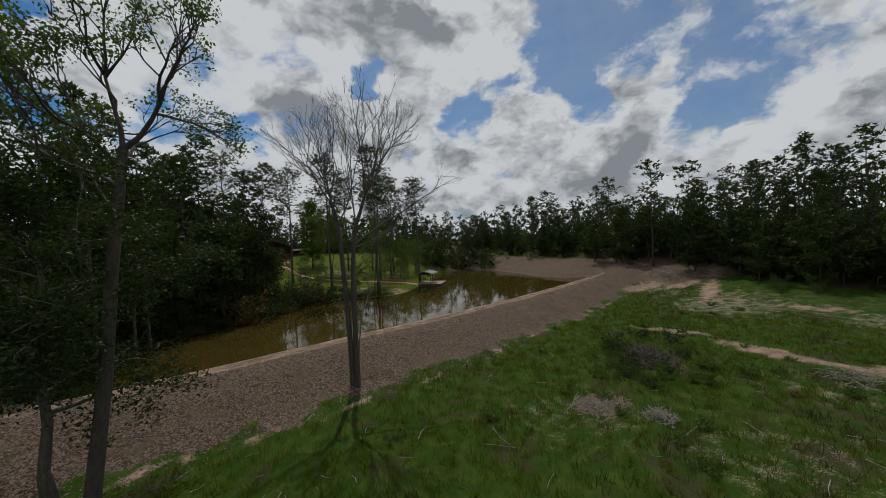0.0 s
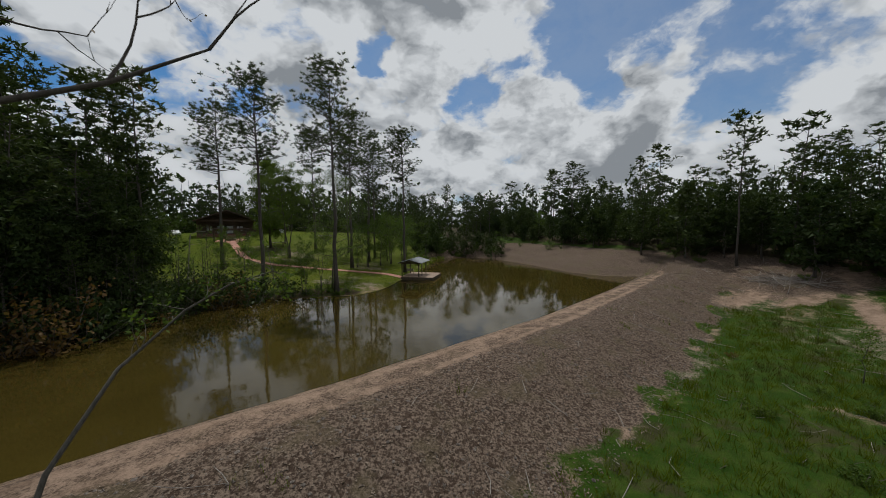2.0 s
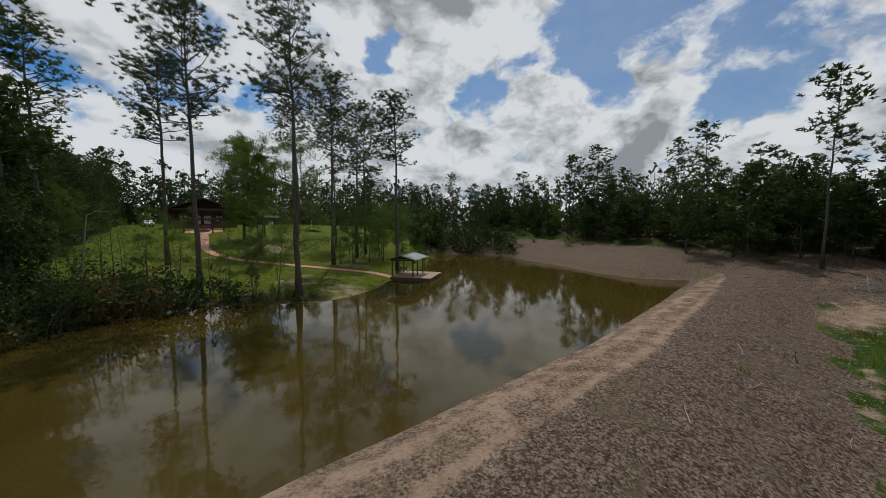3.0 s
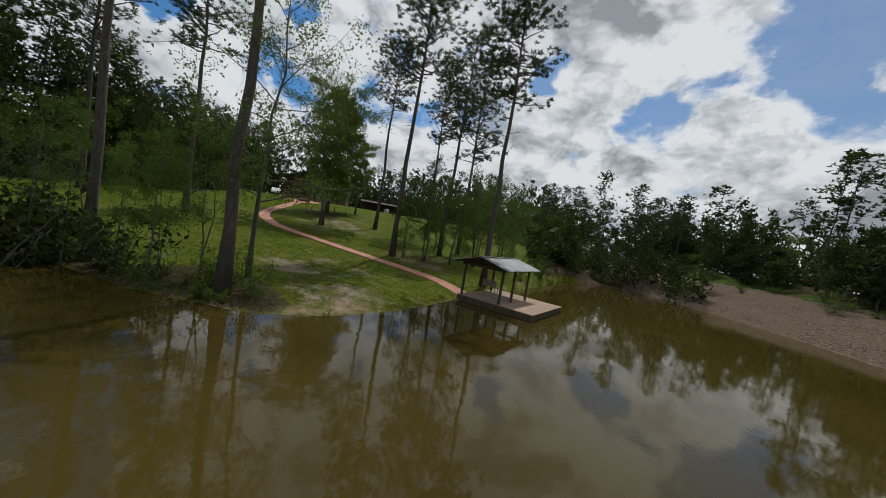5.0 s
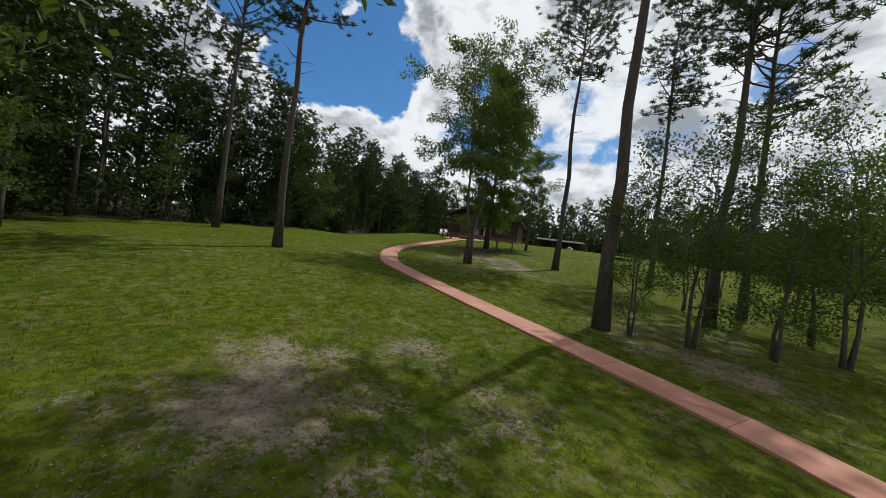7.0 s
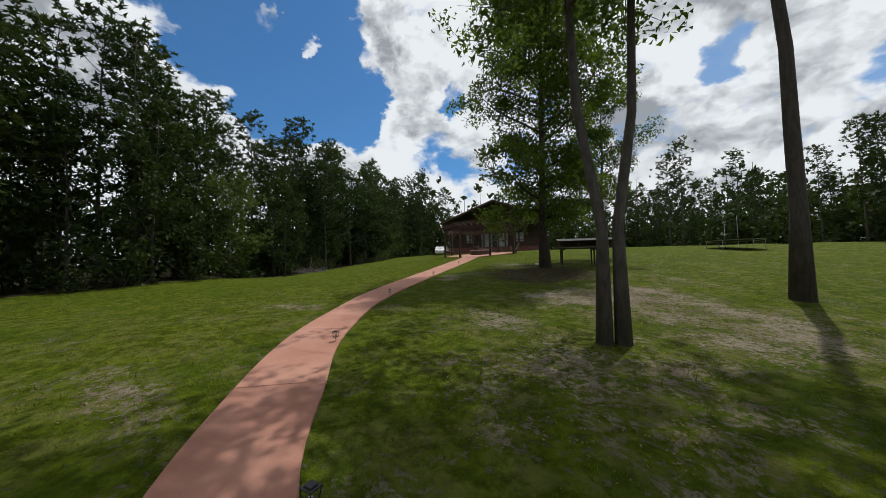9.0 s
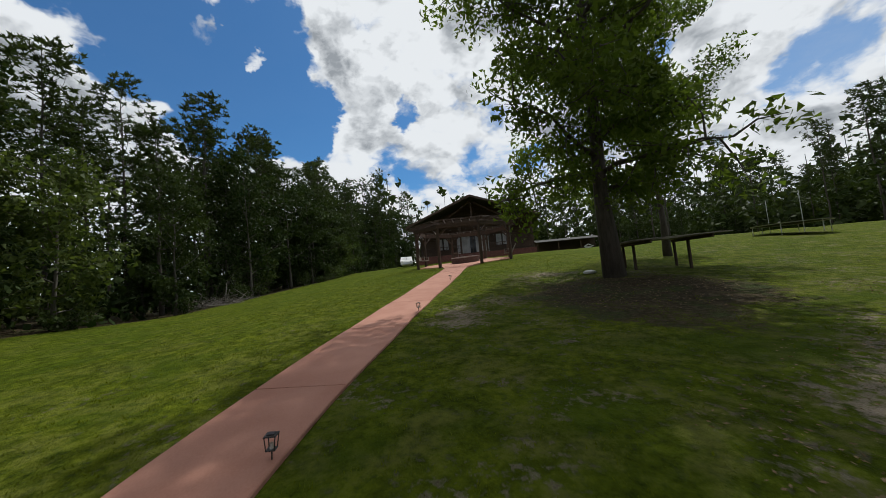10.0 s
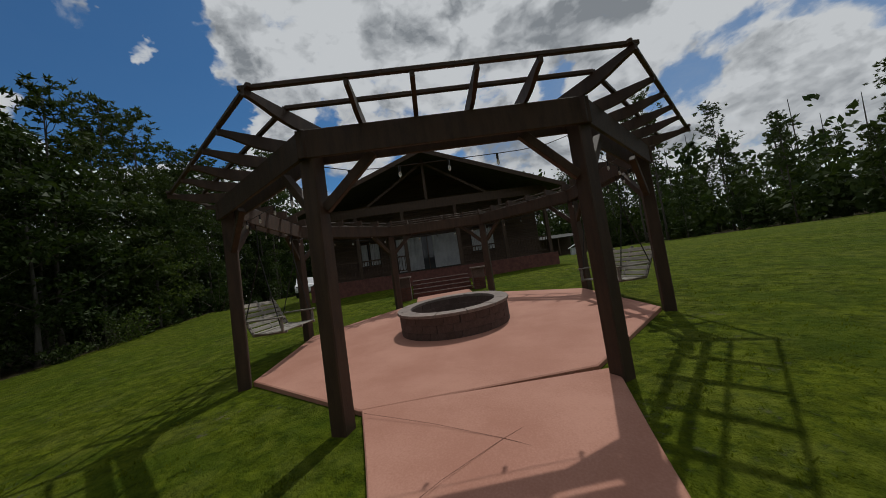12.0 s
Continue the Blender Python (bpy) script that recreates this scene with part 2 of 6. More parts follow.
ROCKS = plain("gravel_stones", (0.075, 0.06, 0.05), (0.20, 0.17, 0.145), 1.0, 0.95, 0, 0.6, 12.0)


def glass(n, p, out):
    p.inputs["Base Color"].default_value = (0.03, 0.035, 0.04, 1)
    p.inputs["Roughness"].default_value = 0.04
    p.inputs["IOR"].default_value = 1.5


GLASS = material("dark_window_glass", glass)


def bulb(n, p, out):
    p.inputs["Base Color"].default_value = (0.75, 0.72, 0.65, 1)
    p.inputs["Roughness"].default_value = 0.08
    p.inputs["Transmission Weight"].default_value = 0.6


BULB = material("clear_bulb_glass", bulb)


def ground_nodes(n, p, out):
    pos = position(n)
    zone = n.add("ShaderNodeAttribute", attribute_name="zone")
    z = n.add("ShaderNodeSeparateColor")
    n.link(zone.outputs["Color"], z.inputs[0])
    worn = n.add("ShaderNodeAttribute", attribute_name="worn").outputs["Fac"]
    wide, mid, fine = n.noise(pos, 0.16, 5.0), n.noise(pos, 0.9, 6.0, 0.62), n.noise(pos, 9.0, 6.0, 0.65)
    grit = n.noise(pos, 55.0, 3.0, 0.6)
    mixd = n.math("ADD", n.math("MULTIPLY", mid, 0.6), n.math("MULTIPLY", fine, 0.4))

    def edge(v, wob=1.1, a=0.42, b=0.58):
        return n.step(n.math("ADD", v, n.math("MULTIPLY", n.math("SUBTRACT", mixd, 0.5), wob)), a, b)

    grass = n.mix(n.step(wide, 0.35, 0.65), (0.074, 0.101, 0.005), (0.092, 0.114, 0.007))
    grass = n.mix(n.step(fine, 0.42, 0.7), grass, (0.034, 0.056, 0.003))
    grass = n.mix(n.math("MULTIPLY", n.step(grit, 0.5, 0.75), 0.45), grass, (0.100, 0.130, 0.008))
    tuft = n.noise(pos, 3.2, 6.0, 0.7)
    grass = n.mix(1.0, grass, n.mix(n.step(tuft, 0.36, 0.64), (0.58, 0.60, 0.62), (1.25, 1.22, 1.2)), "MULTIPLY")
    dry = n.noise(pos, 1.6, 7.0, 0.72)
    often = n.math("ADD", n.math("MULTIPLY", worn, 1.5), -0.12, clamp=True)
    grass = n.mix(n.math("MULTIPLY", n.step(dry, 0.47, 0.62), often), grass, (0.135, 0.120, 0.050))
    grass = n.mix(n.math("MULTIPLY", n.step(n.noise(pos, 0.55, 5.0, 0.65), 0.5, 0.64), 0.5), grass, (0.040, 0.068, 0.004))
    wild = n.mix(n.step(mid, 0.4, 0.65), (0.024, 0.054, 0.006), (0.046, 0.074, 0.011))
    wild = n.mix(n.step(fine, 0.5, 0.75), wild, (0.05, 0.045, 0.02))
    wild = n.mix(n.math("MULTIPLY", n.step(n.noise(pos, 0.33, 5.0, 0.65), 0.52, 0.64), 0.65), wild, (0.052, 0.040, 0.024))
    soil = n.mix(n.step(mixd, 0.4, 0.62), (0.095, 0.072, 0.052), (0.25, 0.205, 0.16))
    flecks = n.add("ShaderNodeTexVoronoi")
    n.link(n.vmath("MULTIPLY", pos, (9.0, 14.0, 9.0)), flecks.inputs["Vector"])
    fleck = n.step(flecks.outputs["Distance"], 0.34, 0.12)
    soil = n.mix(n.math("MULTIPLY", fleck, n.step(fine, 0.42, 0.6)), soil, (0.36, 0.325, 0.28))
    soil = n.mix(n.math("MULTIPLY", n.step(fine, 0.55, 0.7), 0.8), soil, (0.05, 0.04, 0.03))
    sand = n.mix(n.step(mixd, 0.38, 0.62), (0.17, 0.118, 0.085), (0.30, 0.215, 0.16))
    clod = n.noise(pos, 4.0, 5.0, 0.65)
    rubble = n.mix(n.step(fine, 0.38, 0.60), (0.043, 0.030, 0.023), (0.196, 0.148, 0.114))
    rubble = n.mix(n.math("MULTIPLY", n.step(clod, 0.49, 0.60), 0.85), rubble, (0.050, 0.033, 0.024))
    rubble = n.mix(n.math("MULTIPLY", n.step(n.noise(pos, 0.5, 4.0), 0.50, 0.66), 0.6), rubble, (0.105, 0.085, 0.052))
    litter = n.mix(n.step(fine, 0.4, 0.65), (0.030, 0.024, 0.014), (0.075, 0.058, 0.034))
    litter = n.mix(n.math("MULTIPLY", n.step(mid, 0.5, 0.65), 0.7), litter, (0.035, 0.055, 0.014))
    col = n.mix(edge(zone.outputs["Alpha"]), grass, wild)
    col = n.mix(n.math("MULTIPLY", n.step(n.math("ADD", worn, n.math("MULTIPLY", n.math("SUBTRACT", n.math("ADD", n.math("MULTIPLY", mid, 0.4), n.math("MULTIPLY", fine, 0.6)), 0.5), 2.6)), 0.42, 0.74), 0.92), col, soil)
    col = n.mix(edge(z.outputs[2]), col, litter)
    col = n.mix(edge(z.outputs[1], 0.8), col, rubble)
    col = n.mix(edge(z.outputs[0], 1.5, 0.30, 0.75), col, sand)
    n.put(p.inputs["Base Color"], col)
    p.inputs["Roughness"].default_value = 0.95
    p.inputs["Specular IOR Level"].default_value = 0.05
    bump(n, p, n.math("ADD", n.math("MULTIPLY", clod, 0.8), n.math("ADD", n.math("MULTIPLY", fine, 0.8), n.math("MULTIPLY", grit, 0.4))), 0.95, 0.08)


GROUND = material("ground", ground_nodes)


def water_nodes(n, p, out):
    pos = position(n)
    mud = n.noise(pos, 0.12, 3.0)
    n.put(p.inputs["Base Color"], n.mix(n.step(mud, 0.3, 0.7), (0.037, 0.027, 0.006), (0.050, 0.037, 0.008)))
    p.inputs["Roughness"].default_value = 0.035
    p.inputs["IOR"].default_value = 1.33
    stretched = n.vmath("MULTIPLY", pos, (1.0, 0.6, 1.0))
    bump(n, p, n.math("ADD", n.noise(stretched, 1.1, 3.0), n.math("MULTIPLY", n.noise(pos, 6.0, 2.0), 0.15)), 0.10, 0.06)


WATER = material("muddy_pond_water", water_nodes)

# ---------------------------------------------------------------- geometry helpers


def mesh_of(name, verts, faces, mat=None, smooth_faces=False):
    me = bpy.data.meshes.new(name)
    me.from_pydata([tuple(v) for v in verts], [], [tuple(f) for f in faces])
    if mat:
        me.materials.append(mat)
    if smooth_faces:
        me.shade_smooth()
    me.update()
    return me


class Geo:
    """Collects vertices and faces for one mesh."""

    def __init__(self):
        self.v, self.f = [], []

    def add(self, verts, faces):
        k = len(self.v)
        self.v += [tuple(p) for p in verts]
        self.f += [tuple(i + k for i in f) for f in faces]
        return self

    def box(self, size, m=None, bevel=0.008):
        """A box with chamfered edges, about its own centre, set by the pose m."""
        hx, hy, hz = (s / 2 for s in size)
        b = min(bevel, hx * 0.45, hy * 0.45, hz * 0.45)
        verts, at = [], {}
        for sx in (-1, 1):
            for sy in (-1, 1):
                for sz in (-1, 1):
                    for axis in range(3):
                        p = [sx * (hx - b), sy * (hy - b), sz * (hz - b)]
                        p[axis] = (sx * hx, sy * hy, sz * hz)[axis]
                        at[sx, sy, sz, axis] = len(verts)
                        verts.append(p)
        faces = []
        for axis in range(3):
            u, v = [(1, 2), (2, 0), (0, 1)][axis]
            for s in (-1, 1):
                loop = []
                for a, c in ((-1, -1), (1, -1), (1, 1), (-1, 1)):
                    k = [0, 0, 0]
                    k[axis], k[u], k[v] = s, a, c
                    loop.append(at[(*k, axis)])
                faces.append(loop if s > 0 else loop[::-1])
        for axis in range(3):
            u, v = [(1, 2), (2, 0), (0, 1)][axis]
            for a in (-1, 1):
                for c in (-1, 1):
                    lo, hi = [0, 0, 0], [0, 0, 0]
                    lo[axis], lo[u], lo[v] = -1, a, c
                    hi[axis], hi[u], hi[v] = 1, a, c
                    loop = [at[(*lo, u)], at[(*hi, u)], at[(*hi, v)], at[(*lo, v)]]
                    faces.append(loop if a * c < 0 else loop[::-1])
        for sx in (-1, 1):
            for sy in (-1, 1):
                for sz in (-1, 1):
                    loop = [at[sx, sy, sz, 0], at[sx, sy, sz, 1], at[sx, sy, sz, 2]]
                    faces.append(loop if sx * sy * sz > 0 else loop[::-1])
        if m is not None:
            verts = [m @ Vector(p) for p in verts]
        return self.add(verts, faces)

    def bar(self, a, b, wide, thick, bevel=0.006, up=(0, 0, 1)):
        """A timber from a to b."""
        a, b = Vector(a), Vector(b)
        x = (b - a).normalized()
        y = Vector(up).cross(x)
        y = y.normalized() if y.length > 1e-4 else Vector((0, 1, 0))
        z = x.cross(y)
        m = Matrix((x, y, z)).transposed().to_4x4()
        m.translation = (a + b) / 2
        return self.box(((b - a).length, wide, thick), m, bevel)

    def tube(self, pts, radii, sides=7, caps=True):
        pts = [Vector(p) for p in pts]
        verts, faces, n = [], [], len(pts)
        ref = Vector((0.3, 0.9, 0.2))
        for i, p in enumerate(pts):
            d = (pts[min(i + 1, n - 1)] - pts[max(i - 1, 0)]).normalized()
            u = d.cross(ref)
            u = u.normalized() if u.length > 1e-3 else d.cross(Vector((1, 0, 0))).normalized()
            v = d.cross(u)
            for k in range(sides):
                a = 2 * math.pi * k / sides
                verts.append(p + (u * math.cos(a) + v * math.sin(a)) * radii[i])
        for i in range(n - 1):
            for k in range(sides):
                q = (k + 1) % sides
                faces.append((i * sides + k, i * sides + q, (i + 1) * sides + q, (i + 1) * sides + k))
        if caps:
            faces.append(tuple(range(sides))[::-1])
            faces.append(tuple((n - 1) * sides + k for k in range(sides)))
        return self.add(verts, faces)

    def prism(self, outline, z0, z1):
        """An upright prism over a flat outline; heights may be numbers or one for each corner."""
        n = len(outline)
        lo = z0 if isinstance(z0, (list, tuple)) else [z0] * n
        hi = z1 if isinstance(z1, (list, tuple)) else [z1] * n
        verts = [(x, y, lo[i]) for i, (x, y) in enumerate(outline)] + [(x, y, hi[i]) for i, (x, y) in enumerate(outline)]
        faces = [tuple(range(n))[::-1], tuple(range(n, 2 * n))]
        faces += [(i, (i + 1) % n, n + (i + 1) % n, n + i) for i in range(n)]
        return self.add(verts, faces)

    def mesh(self, name, mat, smooth_faces=False):
        return mesh_of(name, self.v, self.f, mat, smooth_faces)


def part(name, geo, mat, parent, label="", smooth_faces=False, m=None):
    """One mesh object under a thing or a part."""
    me = geo if isinstance(geo, bpy.types.Mesh) else geo.mesh(name, mat, smooth_faces)
    ob = new(name, me)
    ob.parent = parent
    if m is not None:
        ob.matrix_basis = m
    return tagged(ob, label)


def thing(name, label, category, m=None, group="", kind=""):
    ob = new(name)
    ob.empty_display_size = 0.3
    if m is not None:
        ob.matrix_basis = m
    return tagged(ob, label, category, group, kind)


# ---------------------------------------------------------------- lie of the land
POND = [(-32.0, 25.5), (-27.4, 22.6), (-19.0, 28.8), (-11.6, 35.1), (-5, 40.2), (3.5, 47.6), (10.7, 53.8), (23.8, 67.2), (33.6, 77.8),
        (28, 78.7), (24.2, 83.5), (21.2, 93), (17.3, 102.4), (13.2, 110), (8, 113.5), (2.5, 112.5), (-1.2, 108), (-2, 101),
        (-3.6, 89), (-5, 81), (-5.8, 75.7), (-6.6, 70.4), (-7.9, 66.7), (-10, 64.2), (-15.4, 62.6), (-24.5, 62.7), (-25.5, 57.5),
        (-27.5, 51.5), (-30, 44), (-32.5, 34)]


def smooth(a, b, x):
    t = np.clip((x - a) / (b - a), 0, 1)
    return t * t * (3 - 2 * t)


def pond_distance(x, y):
    """Signed distance to the pond's shore, positive on land."""
    x, y = np.asarray(x, float), np.asarray(y, float)
    best, inside = np.full(x.shape, 1e9), np.zeros(x.shape, bool)
    for (ax, ay), (bx, by) in zip(POND, POND[1:] + POND[:1]):
        dx, dy = bx - ax, by - ay
        t = np.clip(((x - ax) * dx + (y - ay) * dy) / (dx * dx + dy * dy), 0, 1)
        best = np.minimum(best, np.hypot(x - ax - t * dx, y - ay - t * dy))
        cross = (ay > y) != (by > y)
        inside ^= cross & (x < (bx - ax) * (y - ay) / (by - ay + 1e-12) + ax)
    return np.where(inside, -best, best)


def height(x, y):
    x, y = np.asarray(x, float), np.asarray(y, float)
    d = pond_distance(x, y)
    def soft(v):
        return 3 * np.logaddexp(0, v / 3)

    lawn = -5.72 - 0.0862 * x + 0.0668 * y - 0.05 * soft(-38 - x) + 0.008 * soft(y - 95) + 0.0126 * soft(x + 22)
    lawn = lawn - 0.6 * np.exp(-((x + 14) ** 2 + (y - 100) ** 2) / 120) + 0.18 * np.exp(-((x + 48) ** 2 + (y - 104) ** 2) / 120)
    aside = -(x + 40.2) * 0.76 - (y - 90.7) * 0.65         # west of the path
    lawn = lawn - 0.07 * soft(aside - 4) * smooth(80, 91, y)
    lawn = np.minimum(lawn, 6.0 + 0.2 * (lawn - 6.0))
    lawn = np.maximum(lawn, np.minimum(0.16 * d, 0.5))
    n = (x + 27.4) * 0.654 - (y - 22.6) * 0.757            # outwards from the dam
    dam = 0.5 * smooth(0, 1.5, d) + 0.1 * smooth(1.5, 4, d) - 1.9 * smooth(4.5, 12.5, d)
    e = 0.7 * x + 0.5 * y - 57
    dam = dam + 0.26 * np.logaddexp(0, e / 4) * 4 * smooth(2, 10, d)
    bank = 0.55 * smooth(0, 3, d) + 0.2 * np.maximum(d - 1, 0)
    rise = np.minimum(bank, 5 + 0.03 * bank)
    dam = np.minimum(dam, 6 + 0.03 * dam)
    far = smooth(-3, 8, x + 0.1 * (y - 100))
    land = lawn * (1 - far) + rise * far
    wd = smooth(-4, 4, n)
    land = land * (1 - wd) + dam * wd
    return np.where(d > 0, land, np.maximum(d * 0.3, -1.6))


def ground_at(x, y):
    return float(height(np.array([x]), np.array([y]))[0])


def stretch_axis(lo, hi, step_size, far):
    """Even steps from lo to hi, widening out to far on both sides."""
    mid = list(np.arange(lo, hi + 1e-6, step_size))
    out, s = [], step_size
    d = 0.0
    while d < far:
        s *= 1.22
        d += s
        out.append(d)
    return np.array([lo - v for v in out[::-1]] + mid + [hi + v for v in out])


gx, gy = stretch_axis(-82, 66, 0.62, 1500), stretch_axis(-8, 142, 0.62, 1500)
GX, GY = np.meshgrid(gx, gy)
GZ = height(GX, GY)
SHORE = pond_distance(GX, GY)


def lumps(x, y, wave, seed):
    r = np.random.RandomState(seed)
    out = np.zeros_like(x)
    for _ in range(9):
        a, k, ph = r.uniform(0, 2 * math.pi), r.uniform(0.6, 1.6) / wave, r.uniform(0, 6.28)
        out += np.sin((x * math.cos(a) + y * math.sin(a)) * k * 2 * math.pi + ph)
    return out / 3.0


PATH_LINE = [(-5.0, 77.3), (-6.2, 78.2), (-8.3, 79.3), (-10.4, 79.8), (-15.6, 80.1), (-23.4, 80.4), (-28.2, 80.75), (-31.0, 81.9), (-33.6, 83.45), (-36.9, 86.5),
             (-40.2, 90.7), (-43.17, 94.83), (-46.1, 98.9), (-47.8, 101.22), (-49.50, 103.86)]
paved = np.hypot(GX + 51.5, GY - 106.5) - 4.2
for (ax, ay), (bx, by) in zip(PATH_LINE, PATH_LINE[1:]):
    t = np.clip(((GX - ax) * (bx - ax) + (GY - ay) * (by - ay)) / ((bx - ax) ** 2 + (by - ay) ** 2), 0, 1)
    paved = np.minimum(paved, np.hypot(GX - ax - t * (bx - ax), GY - ay - t * (by - ay)) - 0.8)
OUTER = (GX + 27.4) * 0.654 - (GY - 22.6) * 0.757
rough_land = smooth(-2, 6, OUTER) * smooth(9, 14, SHORE)
far_side = smooth(-3, 8, GX + 0.1 * (GY - 100)) * smooth(2, 6, SHORE)
GZ = GZ + np.where(SHORE > 0.3, 1, 0) * (0.03 * lumps(GX, GY, 6, 3) * smooth(0.3, 2, SHORE) * smooth(0.6, 3.5, paved) + 0.10 * lumps(GX, GY, 5, 4) * np.maximum(rough_land, far_side)
         + 0.06 * lumps(GX, GY, 1.9, 5) * rough_land)
rows_n, cols_n = GX.shape
gverts = np.stack([GX, GY, GZ], -1).reshape(-1, 3)
idx = np.arange(rows_n * cols_n).reshape(rows_n, cols_n)
quads = np.stack([idx[:-1, :-1], idx[:-1, 1:], idx[1:, 1:], idx[1:, :-1]], -1).reshape(-1, 4)
ground_mesh = mesh_of("ground", gverts.tolist(), quads.tolist(), GROUND, True)


def blob(cx, cy, rx, ry, turn=0.0):
    a = radians(turn)
    u = (GX - cx) * math.cos(a) + (GY - cy) * math.sin(a)
    v = -(GX - cx) * math.sin(a) + (GY - cy) * math.cos(a)
    return np.exp(-((u / rx) ** 2 + (v / ry) ** 2))


def edge_side(line, x, y):
    """How far a point lies to the left of a line of corners, for an open line that runs on past its ends."""
    best = np.full(np.shape(x), 1e9)
    side = np.zeros(np.shape(x))
    for (ax, ay), (bx, by) in zip(line, line[1:]):
        dx, dy = bx - ax, by - ay
        t = np.clip(((x - ax) * dx + (y - ay) * dy) / (dx * dx + dy * dy), 0, 1)
        d = np.hypot(x - ax - t * dx, y - ay - t * dy)
        s = np.sign(dx * (y - ay) - dy * (x - ax))
        side = np.where(d < best, s, side)
        best = np.minimum(best, d)
    return best * side


WEST_EDGE = [(-27, 6), (-36, 20), (-35.5, 33), (-33.5, 43), (-30.5, 52), (-33, 59), (-45, 62), (-50, 70), (-53, 80), (-60, 89.5), (-67, 98), (-73, 106), (-84, 118), (-95, 136)]
NORTH_EDGE = [(-94, 150), (-62, 163), (-42, 152), (-25, 143), (-16, 135), (-9, 122), (-5, 112), (-4, 104)]
EAST_EDGE = [(14, 142), (24, 129), (32.5, 109), (40, 95), (46, 85), (50, 77), (53, 66), (53, 55), (58, 44), (58, 20), (52, -10)]
in_west = edge_side(WEST_EDGE, GX, GY)
in_north = edge_side(NORTH_EDGE, GX, GY)
in_east = edge_side(EAST_EDGE, GX, GY)
woods = np.maximum.reduce([smooth(-1.5, 2.5, in_west) * (GX < -28), smooth(-1.5, 2.5, in_north) * smooth(96, 104, GY) * (GX < 4), smooth(-2, 3, in_east) * (GX > 8)])
woods = np.maximum.reduce([woods, smooth(0, 4, -26 - GX) * (GY < 57), 0.75 * (1 - smooth(0.7, 1.9, SHORE)) * (GX < -9.5) * (GY > 55)])
woods = np.maximum(woods, smooth(109, 112, GY + 0.25 * (GX - 4)) * (np.abs(GX - 5) < 12))
# dark litter under shore pines and oak; the oak's also stands in for shade
woods = np.maximum.reduce([woods, blob(-14.2, 65.0, 5.4, 2.3, 10) * 0.9, blob(-36.2, 95.6, 4.0, 3.6) * 0.82, blob(-35.2, 93.2, 3.0, 2.0) * 0.62])
dam_band = smooth(-4, 2, OUTER)
sand = dam_band * smooth(-2.0, -0.4, SHORE) * (1 - smooth(2.2, 5.8, SHORE)) * 0.54
sand = np.maximum(sand, dam_band * 0.8 * (np.exp(-((SHORE - 1.5) / 0.4) ** 2) + np.exp(-((SHORE - 3.3) / 0.4) ** 2)))
ragged = dam_band * np.exp(-((SHORE - 12.0 - 0.8 * lumps(GX, GY, 9, 8)) / 0.9) ** 2) * smooth(-0.3, 0.8, lumps(GX, GY, 2.3, 9)) * 0.66
shore_mud = (1 - dam_band) * smooth(-1.2, -0.1, SHORE) * (1 - smooth(0.2, 0.9, SHORE)) * 0.38
sand = np.maximum.reduce([sand, shore_mud, blob(-8.9, 68.0, 3.0, 1.5, 55) * 0.5, np.exp(-((SHORE - 0.5) / 0.9) ** 2) * blob(-8.3, 67.6, 5.0, 3.0, 55) * 0.62, blob(29, 28, 6.5, 1.3, -62) * 0.98, blob(25, 36.5, 5.0, 1.0, -38) * 0.9,
                          blob(44, 55, 9, 1.6, 48) * 0.9, blob(37.5, 62.5, 5.5, 2.2, 25), blob(42, 60, 5, 1.6, 10) * 0.9, ragged,
                          blob(55, 66, 12, 2.5, 40) * 0.7, blob(43, 50, 8, 3.2, 35) * 0.46, blob(47, 42, 6, 2.4, -50) * 0.62, blob(38, 56, 7, 2.6, 20) * 0.5, blob(33, 23, 6, 1.3, -35) * 0.8])
rubble = np.maximum.reduce([dam_band * smooth(-2.0, -0.5, SHORE) * (1 - smooth(9.3, 13.4, SHORE + 0.7 * lumps(GX, GY, 4, 12))), smooth(-3, 8, GX + 0.1 * (GY - 100)) * (1 - dam_band) * (1 - smooth(11, 20, SHORE)) * smooth(60, 72, GY),
                            dam_band * smooth(30, 44, GX) * (1 - smooth(0, 6, in_east)) * smooth(54, 64, GY) * 0.75, blob(10, 21, 2.6, 1.8, 30) * 0.85, blob(18, 26.5, 3.4, 2.4, 20) * 0.6,
                            blob(44, 80, 14, 8, 45) * 0.7])
wild_area = np.maximum(dam_band * smooth(8, 13, SHORE), smooth(0, 8, GX + 0.15 * (GY - 100)) * (1 - dam_band))
